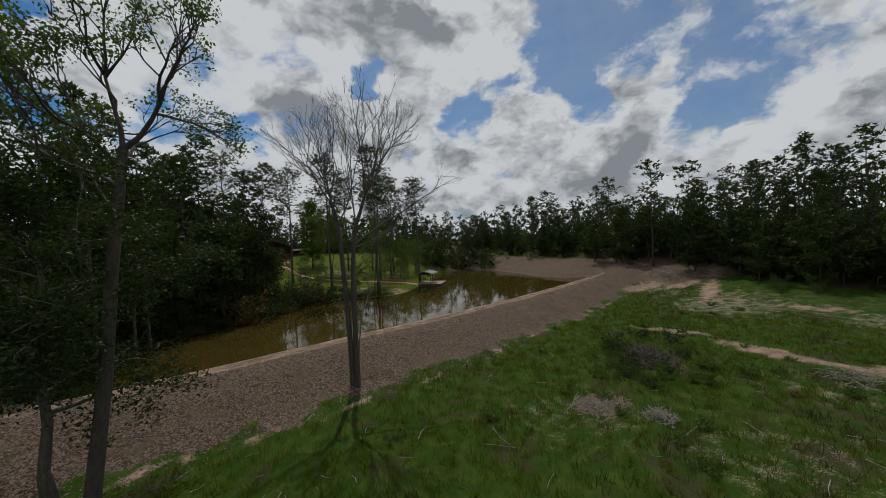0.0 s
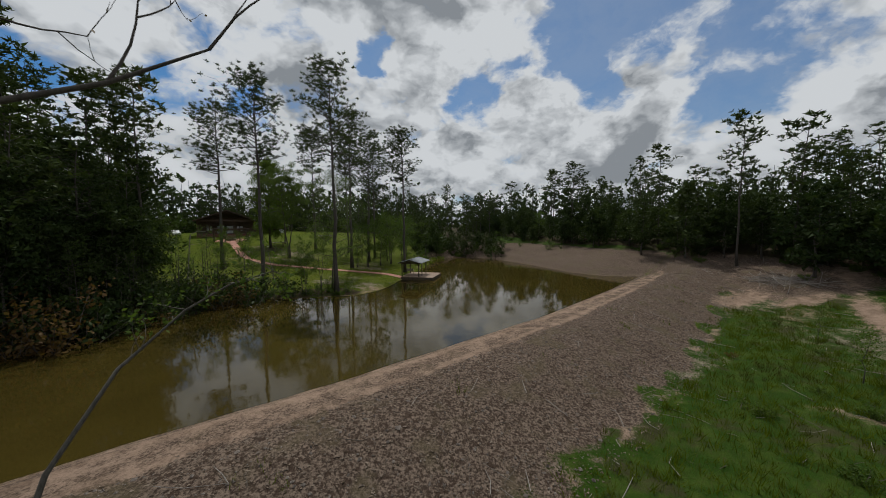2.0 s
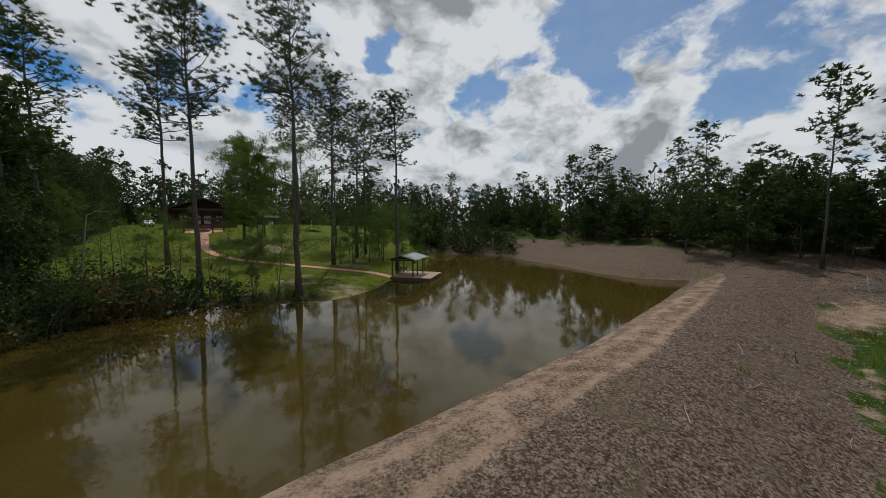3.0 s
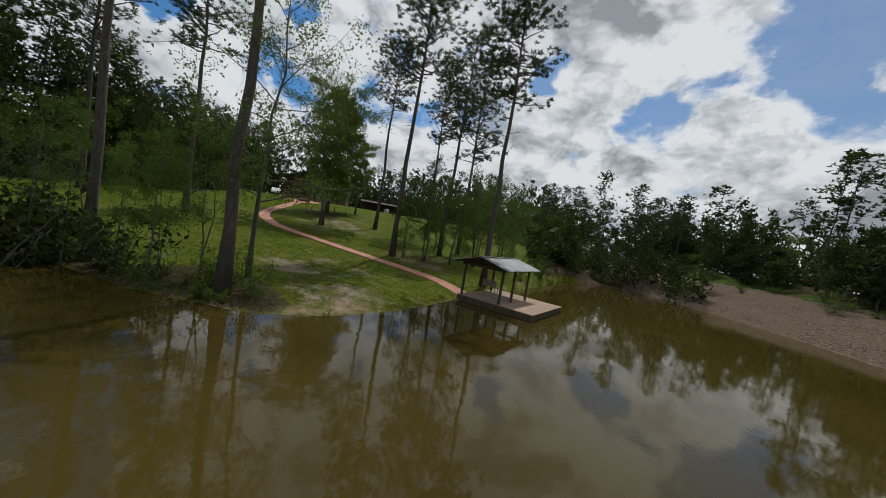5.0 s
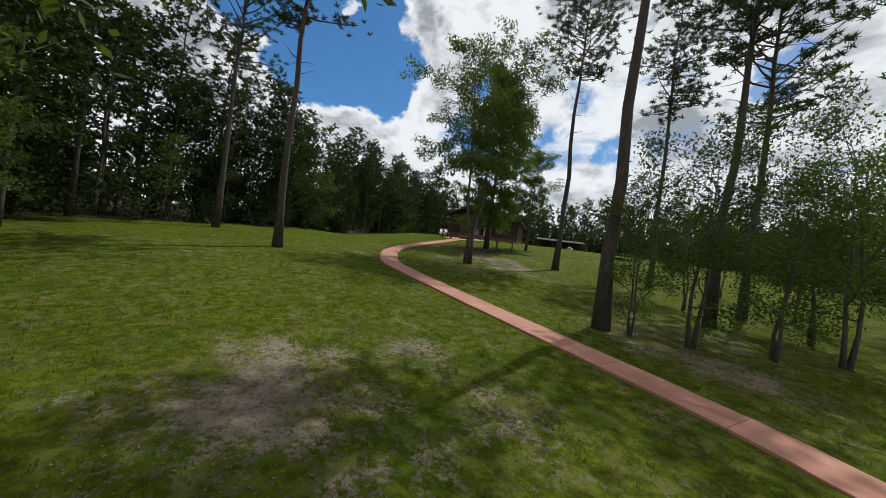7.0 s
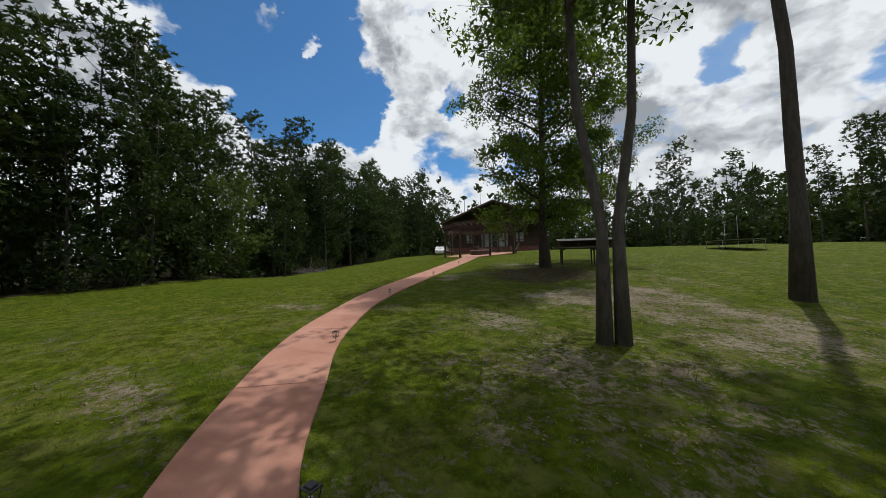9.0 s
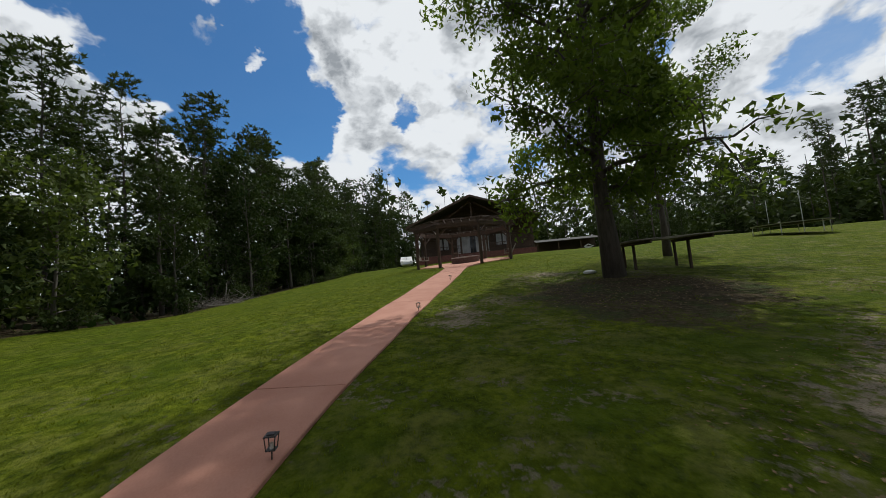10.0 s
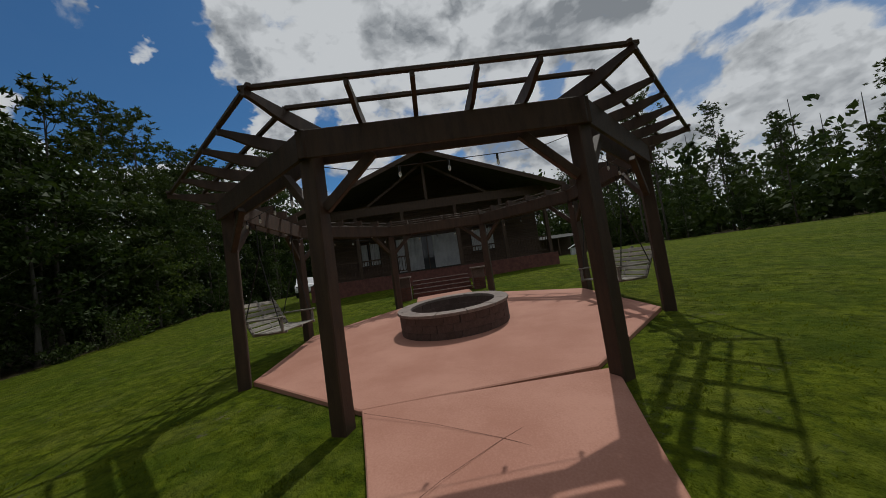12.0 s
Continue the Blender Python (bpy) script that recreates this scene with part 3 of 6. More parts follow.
worn = np.maximum.reduce([blob(-15, 71.5, 5.5, 4.2) * 0.56, blob(-13.5, 75.5, 4, 2.2) * 0.5, blob(-12.5, 84, 6.5, 3) * 0.6, blob(-14.5, 87.5, 6, 4) * 0.54, blob(-28, 86, 4.2, 4.2) * 0.54, blob(-27.5, 91, 6, 5) * 0.57,
                          blob(-30.5, 94, 3, 2) * 0.7, blob(-36.5, 95.6, 4.6, 3.6) * 0.55, blob(-31, 97.5, 4, 2.2) * 0.5, blob(-29.5, 92, 6, 4) * 0.5, blob(-32, 80.2, 2.2, 0.8, 25) * 0.62, blob(40, 47, 13, 11) * 0.62, blob(48, 34, 10, 10) * 0.55, blob(40, 62, 12, 5, 20) * 0.6,
                          blob(-15.5, 71.3, 3.2, 2.6) * 0.78, blob(-16.3, 75, 2.5, 1.8) * 0.6, blob(-9.6, 69.0, 4.6, 2.6, 55) * 0.62, blob(-11.8, 83.5, 4.5, 2.2, 10) * 0.62,
                          blob(-12.5, 88, 5, 4) * 0.52, blob(-31.0, 92, 4.5, 2.4, 50) * 0.75, blob(-28.7, 92.5, 4.0, 3.0) * 0.62, blob(-31, 87.2, 2.4, 1.4) * 0.6, blob(-36.8, 96.5, 4.2, 3.6) * 0.62,
                          blob(-38.7, 91.6, 0.9, 1.6, 60) * 0.75, blob(-38.3, 94, 2.0, 2.2) * 0.55, blob(-37.2, 83.8, 2.0, 0.7, 30) * 0.62, blob(-40, 98, 2.6, 2.0) * 0.6,
                          blob(-25, 90, 5, 3, 20) * 0.5, blob(-14.5, 65.7, 2.6, 1.6) * 0.6, blob(8, 20, 9, 7) * 0.42, blob(16, 15, 8, 6) * 0.45, blob(26, 22, 7, 5) * 0.45, blob(18.5, 45, 8, 2.0, 40) * 0.55])
worn = np.maximum(worn, (0.32 - 0.14 * smooth(34, 46, -GX)) * (1 - dam_band))
zone = np.stack([sand, rubble, woods * (SHORE > 0), wild_area], -1).reshape(-1, 4).astype(np.float32)
attr = ground_mesh.color_attributes.new("zone", "FLOAT_COLOR", "POINT")
attr.data.foreach_set("color", zone.ravel())
wear = ground_mesh.attributes.new("worn", "FLOAT", "POINT")
wear.data.foreach_set("value", worn.reshape(-1).astype(np.float32))
tagged(new("ground", ground_mesh), "mown lawn, rough grass, bare sand and woodland floor", "ground", kind="structure")

# the pond's surface, tucked a little under its shores
water_outline = []
for (ax, ay), (bx, by), (cx, cy) in zip(POND[-1:] + POND[:-1], POND, POND[1:] + POND[:1]):
    nx, ny = (cy - ay), -(cx - ax)
    k = 2.0 / math.hypot(nx, ny)
    water_outline.append((bx + nx * k, by + ny * k))
tagged(new("water", mesh_of("water", [(x, y, 0.0) for x, y in water_outline], [tuple(range(len(water_outline)))], WATER)),
       "still muddy brown pond water that mirrors the sky", "pond", kind="structure")

# ---------------------------------------------------------------- garden path
def spline(points, steps=8):
    """A smooth line through the points."""
    p = [Vector((*q, 0)) for q in points]
    p = [p[0] * 2 - p[1]] + p + [p[-1] * 2 - p[-2]]
    out = []
    for i in range(1, len(p) - 2):
        for s in range(steps):
            t = s / steps
            a, b, c, d = p[i - 1], p[i], p[i + 1], p[i + 2]
            out.append(0.5 * (2 * b + (c - a) * t + (2 * a - 5 * b + 4 * c - d) * t * t + (3 * b - a - 3 * c + d) * t ** 3))
    return out + [p[-2]]


PIT = (-51.5, 106.5)
PIT_Z = ground_at(*PIT) + 0.02
COURT_X = (ground_at(PIT[0] + 3.5, PIT[1]) - ground_at(PIT[0] - 3.5, PIT[1])) / 7
COURT_Y = (ground_at(PIT[0], PIT[1] + 3.5) - ground_at(PIT[0], PIT[1] - 3.5)) / 7


def court_z(x, y):
    """Height of the sloping fire pit slab."""
    return PIT_Z + 0.025 + (x - PIT[0]) * COURT_X + (y - PIT[1]) * COURT_Y


line = spline(PATH_LINE, 10)
run = [0.0]
for a, b in zip(line, line[1:]):
    run.append(run[-1] + (b - a).length)


def on_path(s):
    k = max(0, min(len(line) - 2, next((i for i in range(len(run) - 1) if run[i + 1] >= s), len(run) - 2)))
    t = (s - run[k]) / max(run[k + 1] - run[k], 1e-6)
    q = line[k].lerp(line[k + 1], t)
    d = (line[k + 1] - line[k]).normalized()
    return q, Vector((-d.y, d.x, 0))


path = thing("path", "pink tinted concrete garden path with sawn joints", "path", kind="structure")
LONG = run[-1]


def path_height(q, s):
    z = ground_at(q.x, q.y) + 0.045
    return z + (court_z(q.x, q.y) - 0.006 - z) * float(smooth(LONG - 3.6, LONG - 2.2, np.array(s)))


def path_width(s):
    q = on_path(s)[0]
    pinch = 0.085 * math.exp(-((q.x + 35.3) ** 2 + (q.y - 85.0) ** 2) / 9)
    return 0.645 - pinch + 0.06 * min(1.0, max(0.0, (s - LONG + 13) / 4)) + 0.72 * min(1.0, max(0.0, (s - LONG + 2.7) / 2.7)) + 0.012 * math.sin(s * 1.7)


s0 = 0.0
while s0 < LONG - 0.3:
    s1 = min(s0 + 3.0, LONG)
    if LONG - s1 < 1.2:
        s1 = LONG
    g, top = Geo(), []
    n = 6
    for i in range(n + 1):
        s = s0 + 0.008 + (s1 - s0 - 0.016) * i / n
        q, side = on_path(s)
        z, wd = path_height(q, s), path_width(s)
        l, r = q + side * wd, q - side * wd
        zl, zr = max(z, ground_at(l.x, l.y) + 0.03), max(z, ground_at(r.x, r.y) + 0.03)
        near = min(1.0, max(0.0, (s - LONG + 3.6) / 1.4))
        zl, zr = zl + (court_z(l.x, l.y) - 0.006 - zl) * near, zr + (court_z(r.x, r.y) - 0.006 - zr) * near
        k = 0.012
        top += [(l.x, l.y, z - 0.16), (l.x, l.y, zl - k), (*(l - side * k).xy, zl), (*(r + side * k).xy, zr), (r.x, r.y, zr - k), (r.x, r.y, z - 0.16)]
    faces = [(i * 6 + j, (i + 1) * 6 + j, (i + 1) * 6 + j + 1, i * 6 + j + 1) for i in range(n) for j in range(5)]
    faces += [(0, 1, 2, 3, 4, 5), tuple(n * 6 + j for j in range(5, -1, -1))]
    faces = [f[::-1] for f in faces]
    part("slab", g.add(top, faces), CONCRETE, path)
    s0 = s1
# sawn diamond lines near the fire pit
cuts = Geo()
for s_mid, off in ((LONG - 1.0, 0.0), (LONG - 2.6, 0.0), (LONG - 4.2, 0.0), (LONG - 5.8, 0.0)):
    for sign in (-1, 1):
        pts = []
        for t in np.linspace(-1, 1, 5):
            q, side = on_path(min(max(s_mid + t * 0.8, 0), LONG - 0.05))
            p = q + side * (sign * t * path_width(s_mid + t * 0.8) * 0.98)
            pts.append(Vector((p.x, p.y, max(path_height(q, s_mid + t * 0.8), ground_at(p.x, p.y) + 0.03) + 0.003)))
        for a, b in zip(pts, pts[1:]):
            cuts.bar(a, b, 0.004, 0.003, 0.0005)
part("saw_cut", cuts, CUT, path, "thin dark sawn lines")

# ---------------------------------------------------------------- trees


def sprays(centres, count, size, spread, rnd, shape="leaf", flat=1.0, wide=0.2):
    """Leaves strewn about each centre, as small separate blades."""
    c = np.repeat(np.asarray(centres, float), count, 0)
    n = len(c)
    d = rnd.normal(size=(n, 3))
    d /= np.linalg.norm(d, axis=1, keepdims=True)
    if shape == "needle":
        d[:, 2] = d[:, 2] * 0.7 + 0.22
        ln = size * rnd.uniform(0.7, 1.3, (n, 1))
        side = np.cross(d, rnd.normal(size=(n, 3)))
        side /= np.linalg.norm(side, axis=1, keepdims=True) + 1e-9
        root = c + d * spread * rnd.uniform(0.0, 0.35, (n, 1))
        verts = np.stack([root + side * ln * wide, root - side * ln * wide, root + d * ln], 1)
        return verts
    tri = shape == "chip"
    at = c + d * spread * rnd.uniform(0.15, 1.0, (n, 1)) ** 0.6 * np.array([1, 1, flat])
    u = rnd.normal(size=(n, 3))
    u /= np.linalg.norm(u, axis=1, keepdims=True)
    v = np.cross(u, rnd.normal(size=(n, 3)))
    v /= np.linalg.norm(v, axis=1, keepdims=True) + 1e-9
    ln = size * rnd.uniform(0.65, 1.35, (n, 1))
    if tri:
        return np.stack([at - u * ln * 0.5 - v * ln * 0.2, at + v * ln * 0.3, at + u * ln * 0.5 - v * ln * 0.2], 1)
    return np.stack([at - u * ln * 0.5, at + v * ln * 0.27, at + u * ln * 0.5, at - v * ln * 0.27], 1)


def leaf_mesh(name, blocks, mat):
    verts, faces, k = [], [], 0
    for b in blocks:
        n, m = b.shape[:2]
        verts.append(b.reshape(-1, 3))
        faces += (np.arange(n * m).reshape(n, m) + k).tolist()
        k += n * m
    return mesh_of(name, np.concatenate(verts).tolist(), faces, mat)


def bend(a, d, length, rnd, steps=4, curl=0.2, lift=0.0):
    """A limb that starts at a and wanders along d."""
    pts, p, d = [Vector(a)], Vector(a), Vector(d).normalized()
    for _ in range(steps):
        d = (d + Vector(rnd.normal(size=3)) * curl + Vector((0, 0, lift))).normalized()
        p = p + d * (length / steps)
        pts.append(p.copy())
    return pts


def pine_parts(seed, tall, clear=0.6, girth=0.19, wide=3.2, limbs=30, tufts=5, blades=13, lean=0.015, stubs=4, needle=0.5):
    """Trunk and crown of a tall pine with a bare lower trunk."""
    rnd = np.random.RandomState(seed)
    trunk, steps = Geo(), 9
    sway = Vector((rnd.normal() * lean, rnd.normal() * lean, 0))
    axis = [Vector((0, 0, -0.4))]
    for i in range(1, steps + 1):
        t = i / steps
        axis.append(Vector((sway.x * tall * t + rnd.normal() * 0.07, sway.y * tall * t + rnd.normal() * 0.07, tall * t)))
    radii = [girth * 1.45] + [girth * (1 - 0.86 * (i / steps) ** 1.15) for i in range(1, steps + 1)]
    trunk.tube(axis, radii, 9)

    def along(h):
        k = min(int(h / tall * steps), steps - 1)
        return axis[k].lerp(axis[k + 1], h / tall * steps - k)

    tips = []
    for i in range(limbs):
        t = (i + rnd.uniform(0, 1)) / limbs
        h = tall * (clear + (1 - clear) * t * 0.985)
        reach = wide * (0.52 + 0.55 * math.sin(math.pi * (0.10 + 0.6 * t))) * math.sqrt(max(0.08, 1.0 - (0.96 * t) ** 4)) * rnd.uniform(0.68, 1.08)
        a = rnd.uniform(0, 2 * math.pi)
        d = Vector((math.cos(a), math.sin(a), 0.10 + 0.75 * t))
        pts = bend(along(h), d, reach, rnd, 4, 0.16, 0.06)
        r = 0.055 * girth / 0.19 * (1.15 - 0.7 * t)
        trunk.tube(pts, [r, r * 0.8, r * 0.6, r * 0.4, r * 0.22], 4, False)
        for k in range(tufts):
            s = 1 - 0.62 * (k / tufts) ** 1.1
            j = min(int(s * 4), 3)
            q = pts[j].lerp(pts[j + 1], s * 4 - j)
            twig = Vector(rnd.normal(size=3)) * 0.55 * (0.5 + reach / wide)
            twig.z = abs(twig.z) * 0.6
            tips.append(q + twig)
            if rnd.uniform() < 0.3:
                trunk.tube([q, q + twig], [r * 0.35, r * 0.15], 3, False)
    for i in range(stubs):
        h = tall * (clear - rnd.uniform(0.02, 0.22))
        a = rnd.uniform(0, 2 * math.pi)
        pts = bend(along(h), (math.cos(a), math.sin(a), 0.15), rnd.uniform(0.5, 1.6), rnd, 3, 0.15)
        trunk.tube(pts, [0.03, 0.022, 0.016, 0.008], 4, False)
    return trunk, [sprays([tuple(t) for t in tips], blades, needle, 0.42, rnd, "needle", 1.0, 0.13 if needle < 0.35 else 0.24)]


def broad_parts(seed, tall, clear=0.25, girth=0.16, wide=3.2, limbs=13, twigs=6, leaves=20, size=0.2, fork=1, droop=0.0, sparse=1.0, clump=0.55, shape="leaf", spread=0.06, foot=0.10):
    """Trunk and crown of a broad-leaved tree."""
    rnd = np.random.RandomState(seed)
    trunk, centres = Geo(), []
    stems = []
    for f in range(fork):
        a = rnd.uniform(0, 6.28) if spread < 0.07 else 0.6 + math.pi * (f + 1)
        top = Vector((math.cos(a), math.sin(a), 0)) * (spread * tall if fork > 1 else 0.02 * tall)
        pts = [Vector((foot * f, foot * 0.5 * f, -0.3))]
        for i in range(1, 8):
            t = i / 7
            pts.append(Vector((top.x * t ** 1.2 + rnd.normal() * 0.09 + foot * f, top.y * t ** 1.2 + rnd.normal() * 0.09, tall * 0.93 * t)))
        k = 0.8 if fork > 1 else 1
        trunk.tube(pts, [girth * 1.4 * k] + [girth * k * (1 - 0.9 * (i / 7) ** 0.9) for i in range(1, 8)], 8)
        stems.append(pts)
    for i in range(limbs):
        pts0 = stems[i % fork]
        t = clear + (0.96 - clear) * (i + rnd.uniform(0, 1)) / limbs
        k = min(int(t * 7), 6)
        base = pts0[k].lerp(pts0[k + 1], t * 7 - k)
        u = (t - clear) / (1 - clear)
        reach = wide * (0.45 + 0.75 * math.sin(math.pi * min(0.96, 0.22 + 0.72 * u))) * rnd.uniform(0.6, 1.18)
        a = i * 2.4 + rnd.uniform(-0.5, 0.5)
        limb = bend(base, (math.cos(a), math.sin(a), 0.35 + 0.6 * u), reach, rnd, 5, 0.2, 0.03 - droop)
        r = girth * 0.36 * (1.1 - 0.7 * u)
        trunk.tube(limb, [r, r * 0.8, r * 0.62, r * 0.45, r * 0.3, r * 0.14], 5, False)
        for q in range(twigs):
            s = 0.28 + 0.72 * (q + rnd.uniform(0, 1)) / twigs
            j = min(int(s * 5), 4)
            at = limb[j].lerp(limb[j + 1], s * 5 - j)
            d = Vector(rnd.normal(size=3))
            d.z = d.z * 0.6 - droop * 2
            sub = bend(at, d, reach * 0.34 * rnd.uniform(0.6, 1.2), rnd, 2, 0.25, -droop)
            if size < 0.3:
                trunk.tube(sub, [r * 0.32, r * 0.22, r * 0.08], 3, False)
            if rnd.uniform() < sparse:
                centres += [tuple(sub[2]), tuple(sub[1])]
    for pts0 in stems:
        centres.append(tuple(pts0[-1]))
    return trunk, [sprays(centres, leaves, size, clump, rnd, shape, 0.75)]


def twiggy(trunk, a, d, length, r, depth, rnd, ends, split=3, curl=0.12, fan=0.42):
    pts = bend(a, d, length, rnd, 4, curl, 0.02)
    trunk.tube(pts, [r, r * 0.86, r * 0.72, r * 0.6, r * 0.45], 5 if depth > 1 else 3, False)
    if depth == 0:
        ends.append(tuple(pts[-1]))
        return
    for k in range(split):
        s = rnd.uniform(0.45, 1.0) if k else 1.0
        j = min(int(s * 4), 3)
        at = pts[j].lerp(pts[j + 1], s * 4 - j)
        out = Vector(rnd.normal(size=3))
        nd = (Vector(d).normalized() * 1.1 + out * fan + Vector((0, 0, 0.25))).normalized()
        twiggy(trunk, at, nd, length * rnd.uniform(0.5, 0.78), r * 0.6, depth - 1, rnd, ends, split, curl, fan)


def make_tree(name, label, group, trunk, crown, bark, foliage, m=None, kind=""):
    tree = thing(name, label, "tree", m, group, kind)
    part("trunk", trunk, bark, tree, smooth_faces=True)
    if crown is not None:
        part("crown", leaf_mesh("crown", crown, foliage), foliage, tree)
    return tree


def stand(x, y, turn=0.0, size=1.0, tall=1.0, tilt=(0, 0), sink=0.05):
    """A pose on the ground."""
    return (Matrix.Translation((x, y, ground_at(x, y) - sink)) @ Euler((radians(tilt[0]), radians(tilt[1]), 0)).to_matrix().to_4x4()
            @ Matrix.LocRotScale((0, 0, 0), Euler((0, 0, radians(turn))), (size, size, size * tall)))


# pines that stand alone round the pond and on the lawn
LONE = [("pine", -12.5, 64.7, 27.2, 0.62, 0.27, 3.6), ("pine", -21.2, 63.5, 25.4, 0.62, 0.25, 4.0), ("pine", -15.4, 83.3, 27.0, 0.62, 0.27, 3.4),
        ("pine", -5.7, 82.2, 24.0, 0.64, 0.25, 3.2), ("pine", -14.1, 91.6, 25.5, 0.55, 0.24, 3.8), ("pine", -14.1, 97.7, 24.0, 0.50, 0.24, 3.8),
        ("pine", -45.8, 71.9, 27.0, 0.56, 0.27, 4.4), ("pine", -33.4, 74.8, 24.5, 0.60, 0.26, 3.8), ("pine", -26.9, 96.4, 25.5, 0.68, 0.25, 3.3),
        ("pine", -21.0, 101.3, 25.4, 0.55, 0.21, 3.6)]
for i, (kind_, x, y, tall, clear, girth, wide) in enumerate(LONE):
    trunk, crown = pine_parts(40 + i, tall, clear, girth, wide * 1.18, 46, 12, 28, 0.012, 7, 0.27)
    make_tree("pine_tree", "tall slender pine with a bare grey-brown trunk and high open crown", "lone pines", trunk, crown, BARK, NEEDLES, stand(x, y, i * 77))

# broad-leaved trees on the lawn
trunk, crown = broad_parts(11, 18.0, 0.42, 0.17, 4.6, 30, 11, 44, 0.20, 2, 0.09, 0.9, 0.6, "chip", 0.075, 0.34)
make_tree("double_trunk_tree", "slender twin-stemmed tree with pale drooping leaves on the lawn", "", trunk, crown, BARK_GREY, LEAVES_PALE, stand(-28.9, 87.5, 20))
trunk, crown = broad_parts(12, 20.5, 0.15, 0.28, 3.9, 50, 14, 36, 0.21, 1, 0.09, 1.0, 0.62, "chip")
make_tree("oak_tree", "large spreading oak with a thick dark trunk and dense crown", "", trunk, crown, BARK, LEAVES_OAK, stand(-37.4, 97.8, 70))
trunk, crown = broad_parts(13, 13.5, 0.3, 0.16, 2.6, 16, 9, 60, 0.17, 1, 0.03, 1.0, 0.6, "chip")
make_tree("young_oak_tree", "slim young oak with a light green crown on the lawn", "", trunk, crown, BARK, LEAVES, stand(-37.3, 104.7, 150))
trunk, crown = broad_parts(14, 13.0, 0.35, 0.10, 2.9, 13, 7, 36, 0.16, 2, 0.03, 0.9, 0.6, "chip")
for k, (x, y, s) in enumerate(((-14.6, 65.0, 0.6), (-16.8, 64.4, 0.72), (-18.6, 63.6, 0.66), (-23.6, 64.2, 1.0), (-26.2, 63.7, 0.9), (-30, 60.8, 1.0), (-33, 61.6, 1.1), (-37, 61.2, 1.1), (-8.0, 97.0, 0.7), (-17.0, 105, 0.8), (-16.0, 63.6, 0.82))):
    made = make_tree("shore_tree", "slim leafy sapling with arching twigs near the shore", "saplings by the pond", trunk, crown, BARK_GREY, LEAVES, stand(x, y, 0, s)) if k == 0 else copy_thing(first, stand(x, y, k * 67, s, 1.0 + 0.1 * (k % 3)))
    first = made if k == 0 else first

trunk, crown = broad_parts(19, 15.5, 0.26, 0.13, 4.6, 24, 9, 30, 0.13, 1, 0.07, 0.75, 0.6, "leaf")
make_tree("drooping_tree", "slender leaning tree with sparse drooping pale leaves near the shore", "", trunk, crown, BARK_GREY, LEAVES_PALE, stand(-13.7, 66.8, 30, 1, 1, (3, 4)))
trunk, crown = broad_parts(15, 8.2, 0.18, 0.10, 2.9, 14, 7, 42, 0.13, 2, 0.03, 0.9, 0.65, "chip")
for k, (x, y, s) in enumerate(((-13.0, 85.2, 1.0), (-11.0, 87.4, 0.9), (-9.4, 90.4, 1.1), (-10.8, 94.2, 1.0), (-7.4, 93.4, 1.1), (-12.2, 101, 1.0), (-7.6, 101.5, 1.1), (-16.4, 95.2, 0.8), (-14.6, 83.9, 0.62))):
    if k == 0:
        low_tree = make_tree("understory_tree", "low leafy tree with several thin stems under the pines", "low trees under the pines", trunk, crown, BARK_GREY, LEAVES, stand(x, y, 0, s))
    else:
        copy_thing(low_tree, stand(x, y, k * 83, s, 0.9 + 0.1 * (k % 3)))

# the two trees beside the start of the dam, and the leafless one on its bank
rnd = np.random.RandomState(21)
sparse, ends = Geo(), []
sparse.tube([(0, 0, -0.4), (0, 0, 1.0), (0.08, 0.02, 6), (0.02, -0.05, 11), (0, 0, 16.3)], [0.40, 0.30, 0.26, 0.23, 0.19], 10, False)
for at, d, ln, r in (((0, 0, 16.2), (-0.12, -0.1, 1), 3.6, 0.12), ((0, 0, 16.2), (0.62, 0.40, 0.8), 3.7, 0.13), ((0, 0, 14.5), (-0.75, -0.3, 0.75), 3.6, 0.10),
                     ((0, 0, 15.3), (0.1, -0.8, 0.6), 3.2, 0.09), ((0, 0, 15.8), (-0.3, 0.8, 0.7), 3.2, 0.09), ((0, 0, 13.2), (-0.8, 0.2, 0.8), 3.2, 0.09)):
    twiggy(sparse, at, d, ln, r, 3, rnd, ends, 4, 0.16)
made = thing("sparse_tree", "tall dark-limbed tree with thin spring foliage on the dam", "tree", stand(-15.6, 13.3, 0, 1, 1, (-4.6, 4.6)), "trees at the dam")
part("trunk", sparse, BARK, made, smooth_faces=True)
part("crown", leaf_mesh("crown", [sprays(ends, 24, 0.17, 0.5, rnd)], LEAVES), LEAVES, made)
trunk, crown = broad_parts(22, 15.6, 0.30, 0.26, 6.2, 28, 11, 54, 0.2, 1, 0.04, 1.0, 0.9, "chip")
make_tree("leafy_tree", "dark leafy tree with low spreading branches on the dam", "trees at the dam", trunk, crown, BARK_GREY, LEAVES_DARK, stand(-17.4, 13.6, 40, 1, 1, (0, -1)))
rnd = np.random.RandomState(5)
bare, ends = Geo(), []
